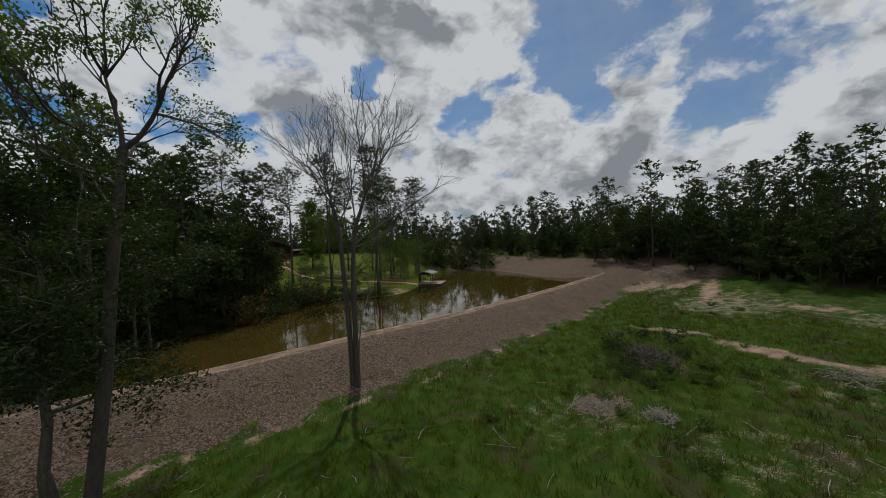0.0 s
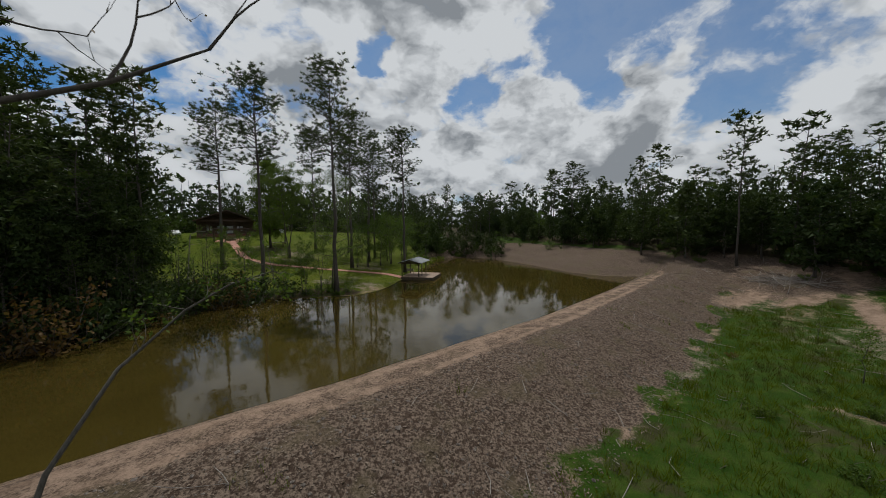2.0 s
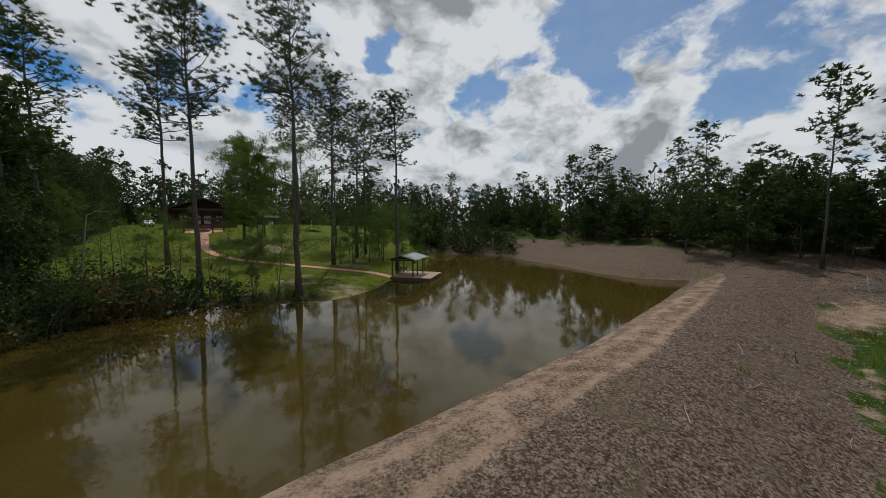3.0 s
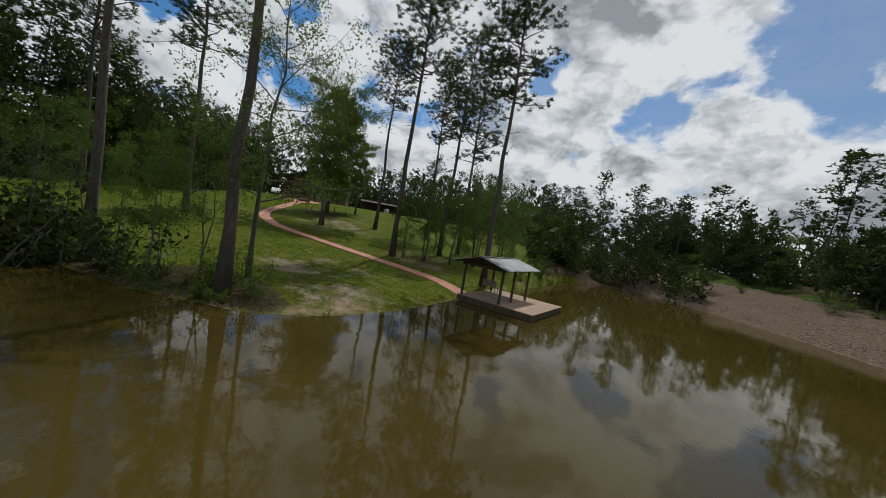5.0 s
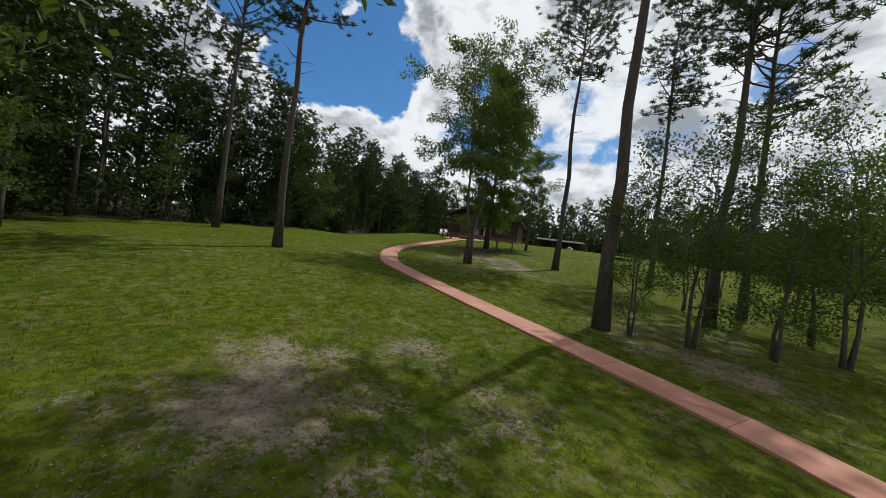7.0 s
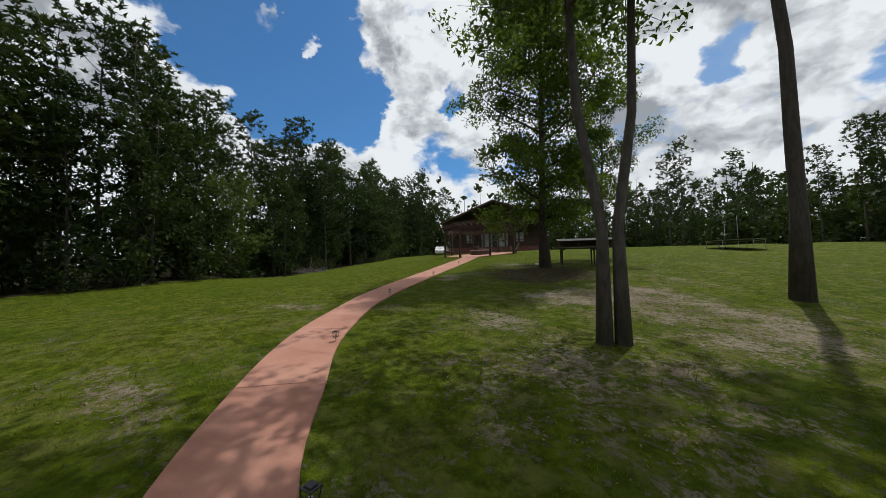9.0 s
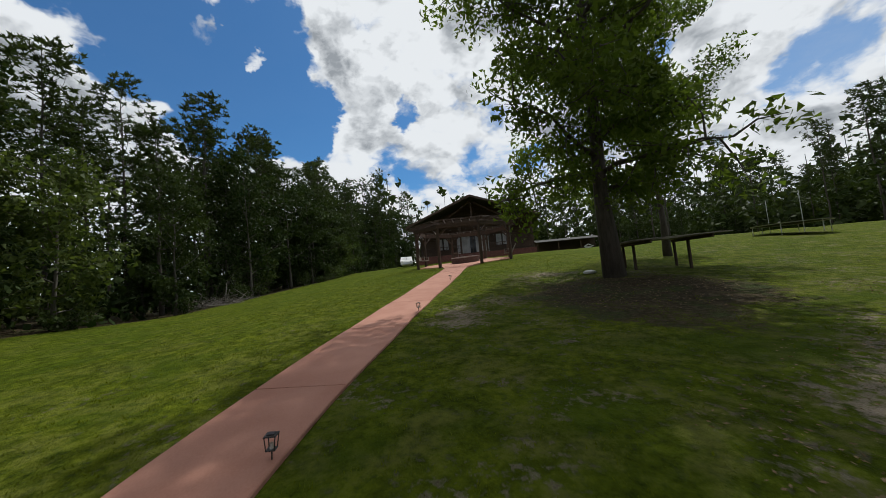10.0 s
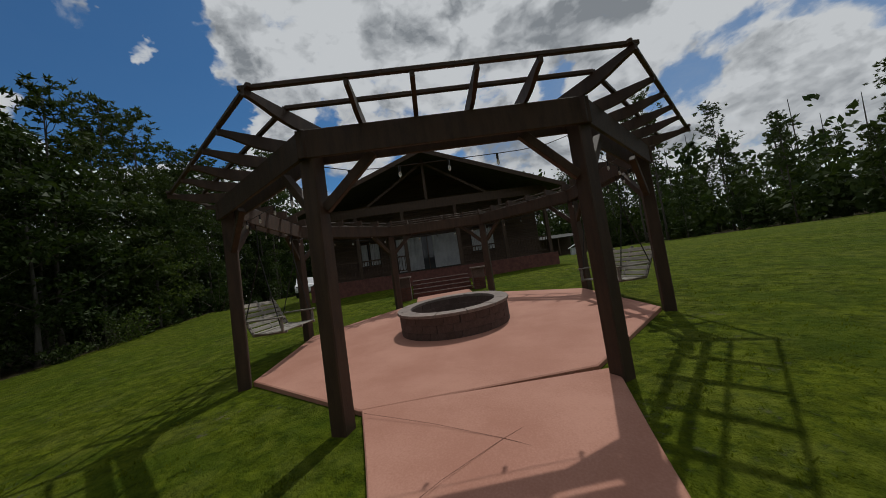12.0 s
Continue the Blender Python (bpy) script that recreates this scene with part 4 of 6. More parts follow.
STEMS = ((((0, 0, -0.3), (-0.05, 0, 3), (-0.15, 0, 6), (-0.3, 0, 9), (-0.5, 0, 12.3), (-0.95, 0.1, 14.2)),
          ((4, -0.35, 0.1, 1.0), (4, -0.12, -0.35, 1.0), (4, 0.1, 0.4, 1.0), (5, -0.5, -0.2, 0.9), (5, -0.05, 0.1, 1.0), (5, -0.3, 0.45, 1.0))),
         (((0.36, -0.08, -0.3), (0.36, 0, 3), (0.38, 0, 6), (0.42, 0, 9), (0.72, 0, 12), (1.6, 0.1, 14.6)),
          ((4, -0.08, 0.3, 1.0), (4, 0.3, -0.4, 1.0), (5, 0.5, 0.1, 1.0), (5, 0.15, 0.4, 1.0), (5, 0.75, -0.1, 0.8), (5, 0.1, -0.3, 1.0))))
for line, limbs in STEMS:
    stem = [Vector(p) for p in line]
    bare.tube(stem, [0.24, 0.21, 0.195, 0.18, 0.15, 0.11], 8, False)
    for k, dx, dy, dz in limbs:
        twiggy(bare, stem[k], (dx, dy, dz), 3.5 if k == 5 else 4.2, 0.075, 4, rnd, ends, 3, 0.11, 0.36)
low_limb = [Vector(p) for p in ((0.6, 0.0, 10.9), (1.8, 0.4, 11.8), (3.0, 0.9, 12.7), (4.4, 1.6, 13.5), (5.7, 2.1, 14.4), (6.9, 2.4, 15.2))]
bare.tube(low_limb, [0.10, 0.085, 0.07, 0.055, 0.04, 0.02], 6, False)
for k, (up, ln) in enumerate((((0.5, 0.3, 0.9), 2.0), ((0.9, -0.2, 0.7), 1.7), ((0.3, 0.6, 1.0), 1.9), ((1.0, 0.5, 0.3), 1.5), ((0.6, 0.2, 1.0), 1.8), ((1.0, 0.1, 0.5), 1.3))):
    twiggy(bare, low_limb[min(k + 1, 5)], up, ln, 0.035, 3, rnd, ends, 2, 0.14, 0.5)
second_limb = [Vector(p) for p in ((0.6, 0.0, 10.7), (1.9, 0.9, 11.2), (3.1, 2.0, 12.0), (4.1, 3.0, 13.0))]
bare.tube(second_limb, [0.07, 0.055, 0.04, 0.02], 6, False)
for k in (1, 2, 3):
    twiggy(bare, second_limb[k], (0.5, 0.4, 0.8), 1.6, 0.03, 3, rnd, ends, 2, 0.14, 0.5)
bare_tree = thing("bare_tree", "leafless twin-stemmed tree with fine bare twigs on the dam bank", "tree", stand(-7.4, 25.2, 0))
part("trunk", bare, BARK, bare_tree, smooth_faces=True)
buds = leaf_mesh("buds", [sprays(ends, 1, 0.09, 0.15, rnd)], LEAVES_DRY)
part("buds", buds, LEAVES_DRY, bare_tree, "a few dry brown leaves")

# a bent sapling that leans over the water
bent = Geo()
rnd = np.random.RandomState(17)
lean_z = ground_at(-7.4, 26.6)
arch = [Vector(p) for p in ((0, 0, -0.3), (0.02, 0.8, 1.9), (0.1, 1.8, 4.2), (0.5, 3.1, 5.9), (1.2, 4.4, 7.0), (2.4, 4.5, 7.7), (3.7, 4.4, 8.1))]
bent.tube(arch, [0.075, 0.065, 0.055, 0.045, 0.034, 0.022, 0.010], 6)
tips = []
for k in range(16):
    at = arch[3 + k % 4].lerp(arch[min(6, 4 + k % 4)], rnd.uniform())
    twig = bend(at, rnd.normal(size=3) + np.array([0.4, 0.1, 0.0]), 0.9, rnd, 3, 0.25, -0.05)
    bent.tube(twig, [0.014, 0.011, 0.008, 0.004], 3, False)
    tips += [tuple(twig[-1]), tuple(twig[-2])]
leaning = thing("leaning_sapling", "thin bent sapling with few leaves leaning over the dam", "tree", Matrix.Translation((-7.4, 26.6, lean_z)))
part("trunk", bent, BARK_GREY, leaning, smooth_faces=True)
part("crown", leaf_mesh("crown", [sprays(tips, 9, 0.13, 0.28, rnd)], LEAVES), LEAVES, leaning)

# woods: a few trees of each kind, then copies
WOOD_PINES = [pine_parts(100 + k, t, c, 0.19, wd, 24, 8, 8, 0.015, 4, 0.56) for k, (t, c, wd) in enumerate(((23, 0.46, 3.8), (21, 0.38, 3.8), (25, 0.54, 3.6), (19, 0.30, 3.6)))]
WOOD_BROAD = [broad_parts(120 + k, t, c, 0.15, wd, 16, 7, 9, 0.60, 1, 0.0, 1.0, 0.95, "chip") for k, (t, c, wd) in enumerate(((14, 0.14, 4.0), (11, 0.10, 3.6), (16, 0.2, 4.2), (8.5, 0.06, 3.0)))]
NEAR_PINES = [pine_parts(180 + k, t, c, 0.19, wd, 28, 9, 12, 0.015, 4, 0.42) for k, (t, c, wd) in enumerate(((23, 0.42, 3.8), (20, 0.34, 3.8), (25, 0.50, 3.6)))]
NEAR_BROAD = [broad_parts(160 + k, t, c, 0.15, wd, 17, 7, 17, 0.38, 1, 0.02, 1.0, 0.85, "chip") for k, (t, c, wd) in enumerate(((14.5, 0.10, 3.9), (11.5, 0.06, 3.6), (16, 0.14, 4.1), (9, 0.04, 3.0)))]
WOOD_THIN = [broad_parts(140 + k, t, c, 0.09, wd, 11, 6, 16, 0.24, 2, 0.0, 0.7, 0.6, "chip") for k, (t, c, wd) in enumerate(((12, 0.3, 2.4), (9.5, 0.25, 2.2)))]


def scatter(n, x0, x1, y0, y1, keep, gap, seed):
    rnd, out, tries = np.random.RandomState(seed), [], 0
    while len(out) < n and tries < n * 60:
        tries += 1
        x, y = rnd.uniform(x0, x1), rnd.uniform(y0, y1)
        if keep(x, y) and all((x - a) ** 2 + (y - b) ** 2 > gap * gap for a, b in out):
            out.append((x, y))
    return out


def shore(x, y):
    return float(pond_distance(np.array(x), np.array(y)))


def west(x, y):
    return float(edge_side(WEST_EDGE, np.array(x), np.array(y)))


def north(x, y):
    return float(edge_side(NORTH_EDGE, np.array(x), np.array(y)))


def east(x, y):
    return float(edge_side(EAST_EDGE, np.array(x), np.array(y)))


STOCK = {}


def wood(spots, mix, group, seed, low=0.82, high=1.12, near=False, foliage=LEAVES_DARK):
    """Trees of the woods at the spots; mix: how often pine, broad and thin ones come."""
    rnd = np.random.RandomState(seed)
    for x, y in spots:
        which = rnd.choice(3, p=mix)
        kinds = (NEAR_PINES if near else WOOD_PINES, NEAR_BROAD if near else WOOD_BROAD, WOOD_THIN)[which]
        k = rnd.randint(len(kinds))
        key, m = (which, k, group), stand(x, y, rnd.uniform(0, 360), rnd.uniform(low, high), rnd.uniform(0.92, 1.08))
        if key in STOCK:
            copy_thing(STOCK[key], m)
            continue
        bare_key = (which, k, near, foliage.name)
        if bare_key in STOCK:
            made = copy_thing(STOCK[bare_key], m)
            made["group"] = group
        else:
            trunk, crown = kinds[k]
            name, label = (("pine_tree", "tall pine of the wood with a dark green crown"), ("broadleaf_tree", "leafy broad-leaved tree at the edge of the wood"),
                           ("thin_tree", "thin grey-stemmed tree with sparse leaves"))[which]
            made = make_tree(name, label, group, trunk, crown, (BARK, BARK_GREY, BARK_GREY)[which], (NEEDLES, foliage, LEAVES)[which], m)
            STOCK[bare_key] = made
        STOCK[key] = made


wood(scatter(14, -64, -40, 58, 72, lambda x, y: 1.0 < west(x, y) < 9, 2.2, 1), (0.25, 0.65, 0.10), "west wood", 1, 0.9, 1.12, True)
wood(scatter(42, -100, -48, 71, 140, lambda x, y: 0.8 < west(x, y) < 6, 2.2, 18), (0.0, 1.0, 0.0), "west wood", 18, 0.60, 0.86, True, LEAVES_MID)
wood(scatter(48, -100, -48, 71, 140, lambda x, y: 1.0 < west(x, y) < 9, 2.1, 19), (1.0, 0.0, 0.0), "west wood", 19, 0.58, 0.74, True)
wood(scatter(44, -115, -50, 55, 145, lambda x, y: 6 < west(x, y) < 24, 2.9, 2), (0.85, 0.15, 0.0), "west wood", 2, 0.66, 0.80, True)
wood(scatter(34, -62, -24, 2, 60, lambda x, y: shore(x, y) > 0.6 and -1 < west(x, y) < 8 and y > 14, 2.3, 3), (0.12, 0.6, 0.28), "pond bank wood", 3, near=True)
wood(scatter(34, -80, -32, 0, 62, lambda x, y: shore(x, y) > 3 and west(x, y) > 2, 3.4, 4), (0.5, 0.4, 0.1), "pond bank wood", 4)
wood(scatter(74, -100, 0, 100, 185, lambda x, y: 0.5 < north(x, y) < 8 and shore(x, y) > 2, 2.0, 5), (0.42, 0.53, 0.05), "north wood", 5, 0.52, 0.78, True)
wood(scatter(76, -100, 0, 100, 185, lambda x, y: 5 < north(x, y) < 20 and shore(x, y) > 2, 2.4, 25), (0.8, 0.2, 0.0), "north wood", 25, 0.60, 0.84)
wood(scatter(12, -80, -50, 100, 132, lambda x, y: 0.6 < west(x, y) < 5, 2.4, 26), (0.0, 1.0, 0.0), "west wood", 26, 0.66, 0.9, True, LEAVES_MID)
wood(scatter(7, -9, 0, 98, 114, lambda x, y: 0.8 < shore(x, y) and north(x, y) > -2, 2.6, 6), (0.15, 0.7, 0.15), "north wood", 6, 0.5, 0.8)
wood(scatter(22, -6, 17, 108, 120, lambda x, y: 0.3 < shore(x, y) < 7, 2.1, 16), (0.1, 0.75, 0.15), "north wood", 16, 0.58, 0.85)
wood(scatter(20, -8, 20, 116, 150, lambda x, y: 5 < shore(x, y), 3.2, 17), (0.6, 0.4, 0.0), "north wood", 17, 0.62, 0.88)
wood(scatter(64, 10, 70, 20, 150, lambda x, y: 0 < east(x, y) < 8 and shore(x, y) > 8, 3.0, 7), (0.22, 0.68, 0.10), "east wood", 7, 0.72, 1.0)
wood(scatter(54, 10, 100, 15, 160, lambda x, y: 5 < east(x, y) < 30 and shore(x, y) > 8, 3.6, 8), (0.74, 0.26, 0.0), "east wood", 8, 0.74, 0.98)
wood([(49, 97), (34.5, 110.3), (78, 81.5), (73, 68), (26.4, 150)], (1, 0, 0), "east wood", 9, 1.1, 1.2)

wood(scatter(16, -48, -28, 24, 56, lambda x, y: 0.3 < shore(x, y) < 3, 2.2, 41), (0.0, 1.0, 0.0), "pond bank wood", 42, 0.55, 0.95, True)

wood([(-31.0, 46.5), (-33.5, 43.5), (-35, 49), (-31.5, 53), (-29.5, 56.5), (-37.5, 46), (-39, 54), (-35, 58.5), (-36, 39), (-38.5, 35), (-36.5, 62), (-34, 37), (-29.8, 50)], (1.0, 0.0, 0.0), "pond bank wood", 44, 1.0, 1.15, True)
wood(scatter(30, -44, -26, 30, 60, lambda x, y: shore(x, y) > 0.4 and -2 < west(x, y) < 7, 1.9, 45), (0.0, 0.9, 0.1), "pond bank wood", 46, 0.95, 1.3, True)
wood(scatter(26, 12, 66, 24, 140, lambda x, y: -1.5 < east(x, y) < 3 and shore(x, y) > 8, 2.6, 47), (0.0, 1.0, 0.0), "east wood", 48, 0.55, 0.8)

wood([(50, 66), (53.5, 60), (57, 54.5), (59, 49), (61, 43), (47, 74.5), (43.5, 81), (62, 57), (65, 50), (57.5, 64), (40, 88), (52, 71)], (0.4, 0.6, 0.0), "east wood", 51, 0.95, 1.25, True, LEAVES)
wood([(55, 71), (60, 60), (66, 55), (63, 72), (48, 84), (69, 47)], (1.0, 0.0, 0.0), "east wood", 52, 0.84, 1.0, True)

wood([(-31.0, 29.0), (-30.8, 32.5), (-33.5, 30.5), (-31.5, 35.0), (-34.5, 34.0)], (1.0, 0.0, 0.0), "pond bank wood", 61, 1.0, 1.14, True)
# thin stems that stand along the swampy shore
trunk, crown = broad_parts(150, 11.0, 0.40, 0.075, 1.7, 10, 5, 5, 0.16, 1, 0.0, 0.5, 0.5, "chip")
pole = None
for k, (x, y) in enumerate(scatter(26, -36, -19, 44, 63, lambda x, y: -1.6 < shore(x, y) < 1.2 and y > 50 + 0.4 * (x + 36) - 6, 0.9, 49)):
    m = stand(x, y, k * 71, 0.75 + 0.06 * (k % 7), 1.0, ((k % 5) - 2, (k % 3) - 1))
    if pole is None:
        pole = make_tree("pole_tree", "thin nearly bare pole-like tree at the swampy shore", "thin trees at the swampy shore", trunk, crown, BARK, LEAVES, m)
    else:
        copy_thing(pole, m)

# far woods all round, too far to tell tree from tree
rnd = np.random.RandomState(77)
far_crowns, far_trunks = [], Geo()
for k in range(1000):
    a, r = rnd.uniform(0, 2 * math.pi), rnd.uniform(112, 200)
    x, y = -5 + r * math.cos(a), 75 + r * math.sin(a)
    z, tall = ground_at(x, y), rnd.uniform(15, 23)
    far_trunks.tube([(x, y, z - 0.3), (x + rnd.normal() * 0.3, y, z + tall)], [0.2, 0.05], 4, False)
    low_c = rnd.uniform(0.0, 0.35)
    cs = [(x + rnd.normal() * 1.3, y + rnd.normal() * 1.3, z + tall * (low_c + (1.02 - low_c) * rnd.uniform(0, 1))) for _ in range(11)]
    far_crowns.append(sprays(cs, 7, 1.5, 1.2, rnd))
far = thing("far_woods", "distant mixed pine woods round the clearing", "woods", kind="stuff")
part("trunks", far_trunks, BARK, far)
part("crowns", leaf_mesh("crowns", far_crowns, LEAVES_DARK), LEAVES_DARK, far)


# dense undergrowth added inside the woods, to close sky gaps and keep it dark
def undergrowth(name, label, spots, tall, leaves, size, seed, mat):
    rnd = np.random.RandomState(seed)
    cs = []
    for x, y in spots:
        z = ground_at(x, y)
        h = tall * rnd.uniform(0.35, 1.0)
        cs += [(x + rnd.normal() * 0.9, y + rnd.normal() * 0.9, z + h * rnd.uniform(0.03, 1.0)) for _ in range(6)]
    tagged(new(name, leaf_mesh(name, [sprays(cs, leaves, size, 1.0, rnd)], mat)), label, "undergrowth", kind="stuff")


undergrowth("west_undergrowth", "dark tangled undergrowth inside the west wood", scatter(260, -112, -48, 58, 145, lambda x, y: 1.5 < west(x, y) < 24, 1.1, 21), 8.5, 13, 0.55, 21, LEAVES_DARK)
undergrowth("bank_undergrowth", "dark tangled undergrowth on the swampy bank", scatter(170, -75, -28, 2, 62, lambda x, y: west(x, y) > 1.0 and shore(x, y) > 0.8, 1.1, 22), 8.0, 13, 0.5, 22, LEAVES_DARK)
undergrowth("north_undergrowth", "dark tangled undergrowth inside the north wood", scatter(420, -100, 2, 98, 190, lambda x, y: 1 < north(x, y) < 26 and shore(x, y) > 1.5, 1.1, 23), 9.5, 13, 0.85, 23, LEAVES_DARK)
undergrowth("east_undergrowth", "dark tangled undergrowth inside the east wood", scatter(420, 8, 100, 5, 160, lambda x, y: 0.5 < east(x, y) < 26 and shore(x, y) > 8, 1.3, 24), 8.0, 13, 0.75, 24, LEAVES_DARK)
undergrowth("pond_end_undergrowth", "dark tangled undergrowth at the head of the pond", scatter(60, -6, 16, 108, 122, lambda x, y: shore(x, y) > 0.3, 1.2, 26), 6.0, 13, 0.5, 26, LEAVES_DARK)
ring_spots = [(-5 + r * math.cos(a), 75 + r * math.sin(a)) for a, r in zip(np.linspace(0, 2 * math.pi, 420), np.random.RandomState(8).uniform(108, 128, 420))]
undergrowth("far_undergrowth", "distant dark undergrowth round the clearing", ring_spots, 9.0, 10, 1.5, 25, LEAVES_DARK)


# bushes along the shores and the wood's edge
def bush_parts(seed, tall, wide, stems, leaves, size):
    rnd = np.random.RandomState(seed)
    g, centres = Geo(), []
    for k in range(stems):
        a = rnd.uniform(0, 6.28)
        pts = bend((rnd.normal() * 0.12, rnd.normal() * 0.12, -0.1), (math.cos(a) * wide / tall, math.sin(a) * wide / tall, 1), tall * rnd.uniform(0.6, 1.15), rnd, 4, 0.2)
        g.tube(pts, [0.018, 0.015, 0.012, 0.009, 0.004], 3, False)
        centres += [tuple(p) for p in pts[1:]] + [tuple(pts[-1].lerp(pts[-2], 0.5))]
    return g, [sprays(centres, leaves, size, 0.32 * tall / 1.6, rnd, "leaf", 0.85)]


BUSHES = [bush_parts(200 + k, t, wd, 12, 10, 0.15) for k, (t, wd) in enumerate(((1.7, 1.0), (2.4, 1.3), (1.2, 1.0)))]
BUSH_STOCK = {}


def bush(x, y, k, size=1.0, turn=0.0, foliage=LEAVES_DARK, label="loose leafy bush with thin stems", group="bushes"):
    m = stand(x, y, turn, size)
    key = (k, foliage.name)
    if key in BUSH_STOCK:
        return copy_thing(BUSH_STOCK[key], m)
    ob = thing("bush", label, "bush", m, group)
    part("twig_frame", BUSHES[k][0], TWIG, ob)
    part("foliage", leaf_mesh("foliage", BUSHES[k][1], foliage), foliage, ob)
    BUSH_STOCK[key] = ob
    return ob


rnd = np.random.RandomState(31)
for x, y in scatter(44, -46, -24, 22, 60, lambda x, y: 0.1 < shore(x, y) < 3.5, 1.3, 11):
    bush(x, y, rnd.randint(3), rnd.uniform(0.9, 1.8), rnd.uniform(0, 360))
for x, y in scatter(30, -90, -46, 56, 130, lambda x, y: -0.5 < west(x, y) < 3, 1.7, 12):
    bush(x, y, rnd.randint(3), rnd.uniform(0.6, 1.3), rnd.uniform(0, 360))
for x, y in scatter(26, 10, 64, 30, 140, lambda x, y: -6 < east(x, y) < 3 and shore(x, y) > 6, 2.0, 13):
    bush(x, y, rnd.randint(3), rnd.uniform(0.6, 1.4), rnd.uniform(0, 360), LEAVES)
for x, y in scatter(14, -8, 10, 88, 140, lambda x, y: 0.2 < shore(x, y) < 3 and x < 6, 1.5, 14):
    bush(x, y, rnd.randint(3), rnd.uniform(0.7, 1.4), rnd.uniform(0, 360), LEAVES)
for x, y, k, s in ((-73.4, 106.5, 1, 0.9), (-12.6, 63.9, 0, 0.7), (-14.6, 63.2, 1, 0.9), (-13.4, 64.9, 2, 0.8), (-21.3, 62.6, 2, 0.8), (16.8, 31.4, 2, 1.1), (15.2, 29.6, 2, 0.9), (21, 26, 2, 1.0),
                   (23.2, 38.4, 2, 0.8), (10.5, 21.8, 2, 0.6), (12, 16.5, 2, 0.7), (19.5, 30.5, 0, 0.7), (18.4, 23.4, 2, 0.9)):
    bush(x, y, k, s, x * 40, LEAVES)

rnd = np.random.RandomState(34)
for x, y in scatter(30, -35, -19, 44, 62, lambda x, y: -3.2 < shore(x, y) < 1.0 and west(x, y) > -13, 1.1, 15):
    bush(x, y, rnd.randint(2), rnd.uniform(1.0, 1.7), rnd.uniform(0, 360), (LEAVES_DRY, LEAVES_DARK, LEAVES_DARK)[rnd.randint(3)], "brown-leaved brush standing in the shallow pond", "swamp brush")

# ---------------------------------------------------------------- dock with its tin roof
DOCK_TURN = math.degrees(math.atan2(0.22, 0.975))
dock = thing("dock", "square wooden dock with a low tin gable roof on posts", "dock",
             Matrix.Translation((-5.85, 76.55, 0.0)) @ pose(0, 0, 0, 0, 0, -DOCK_TURN))
DW, DL, DZ = 5.45, 5.85, 0.45           # across, along the shore, height of the boards
for px in (0.25, 2.0, 3.7, 5.2):
    for py in (0.3, 2.9, 5.55):
        part("pile", Geo().tube([(px, py, -1.6), (px, py, DZ - 0.10)], [0.11, 0.10], 10), DOCKPOST, dock)
for px in (0.06, DW - 0.06):
    part("fascia", Geo().box((0.05, DL, 0.40), Matrix.Translation((px, DL / 2, DZ - 0.24))), DOCKPOST, dock, "dark edge board")
for py in (0.06, DL - 0.06):
    part("fascia", Geo().box((DW - 0.18, 0.05, 0.40), Matrix.Translation((DW / 2, py, DZ - 0.24))), DOCKPOST, dock, "dark edge board")
plank_w, planks = 0.094, int(DL / 0.1)
plank_mesh = Geo().box((DW, plank_w, 0.035), None, 0.004).mesh("plank", DECKING)
rnd = random.Random(3)
for i in range(planks):
    part("plank", plank_mesh, None, dock, m=Matrix.Translation((DW / 2 + rnd.uniform(-0.012, 0.012), 0.075 + i * DL / planks, DZ - 0.018 + rnd.uniform(-0.003, 0.003))))
ROOF_X0, ROOF_X1, EAVE, RIDGE = -0.30, 3.55, 2.62, 3.22
for px in (0.22, 3.05):
    for py in (0.25, 2.1, 4.6):
        if px < 1 and py == 2.1:
            continue
        part("post", Geo().box((0.14, 0.14, EAVE - DZ), Matrix.Translation((px, py, (EAVE + DZ) / 2)), 0.012), DOCKPOST, dock)
    part("beam", Geo().box((0.09, 5.2, 0.19), Matrix.Translation((px, 2.4, EAVE + 0.02))), DOCKPOST, dock)
for py in (0.25, 2.1, 4.6):
    part("tie_beam", Geo().box((3.0, 0.06, 0.17), Matrix.Translation((1.63, py, EAVE + 0.0))), DOCKPOST, dock)
mid_x = (ROOF_X0 + ROOF_X1) / 2
for py in np.linspace(-0.25, 4.9, 6):
    for sx in (ROOF_X0, ROOF_X1):
        part("rafter", Geo().bar((sx, py, EAVE + 0.06), (mid_x, py, RIDGE - 0.06), 0.045, 0.11), DOCKPOST, dock)
for sx in (ROOF_X0, ROOF_X1):
    g = Geo()
    n = 94
    ys = np.linspace(-0.45, 5.15, n)
    for layer in (0.0, -0.006):
        verts, faces = [], []
        for i, yy in enumerate(ys):
            rib = 0.026 * math.sin(i * math.pi * 2 / 4) + layer
            verts += [(sx + (-0.12 if sx < 1 else 0.12), yy, EAVE + 0.10 + rib), (mid_x, yy, RIDGE + 0.05 + rib)]
        faces = [(2 * i, 2 * i + 2, 2 * i + 3, 2 * i + 1) for i in range(n - 1)]
        g.add(verts, faces if (sx > 1) == (layer == 0.0) else [f[::-1] for f in faces])
    part("roof_sheet", g, TIN, dock, "ribbed galvanised roof sheet")
part("ridge_cap", Geo().bar((mid_x, -0.47, RIDGE + 0.075), (mid_x, 5.17, RIDGE + 0.075), 0.26, 0.02), TIN, dock)

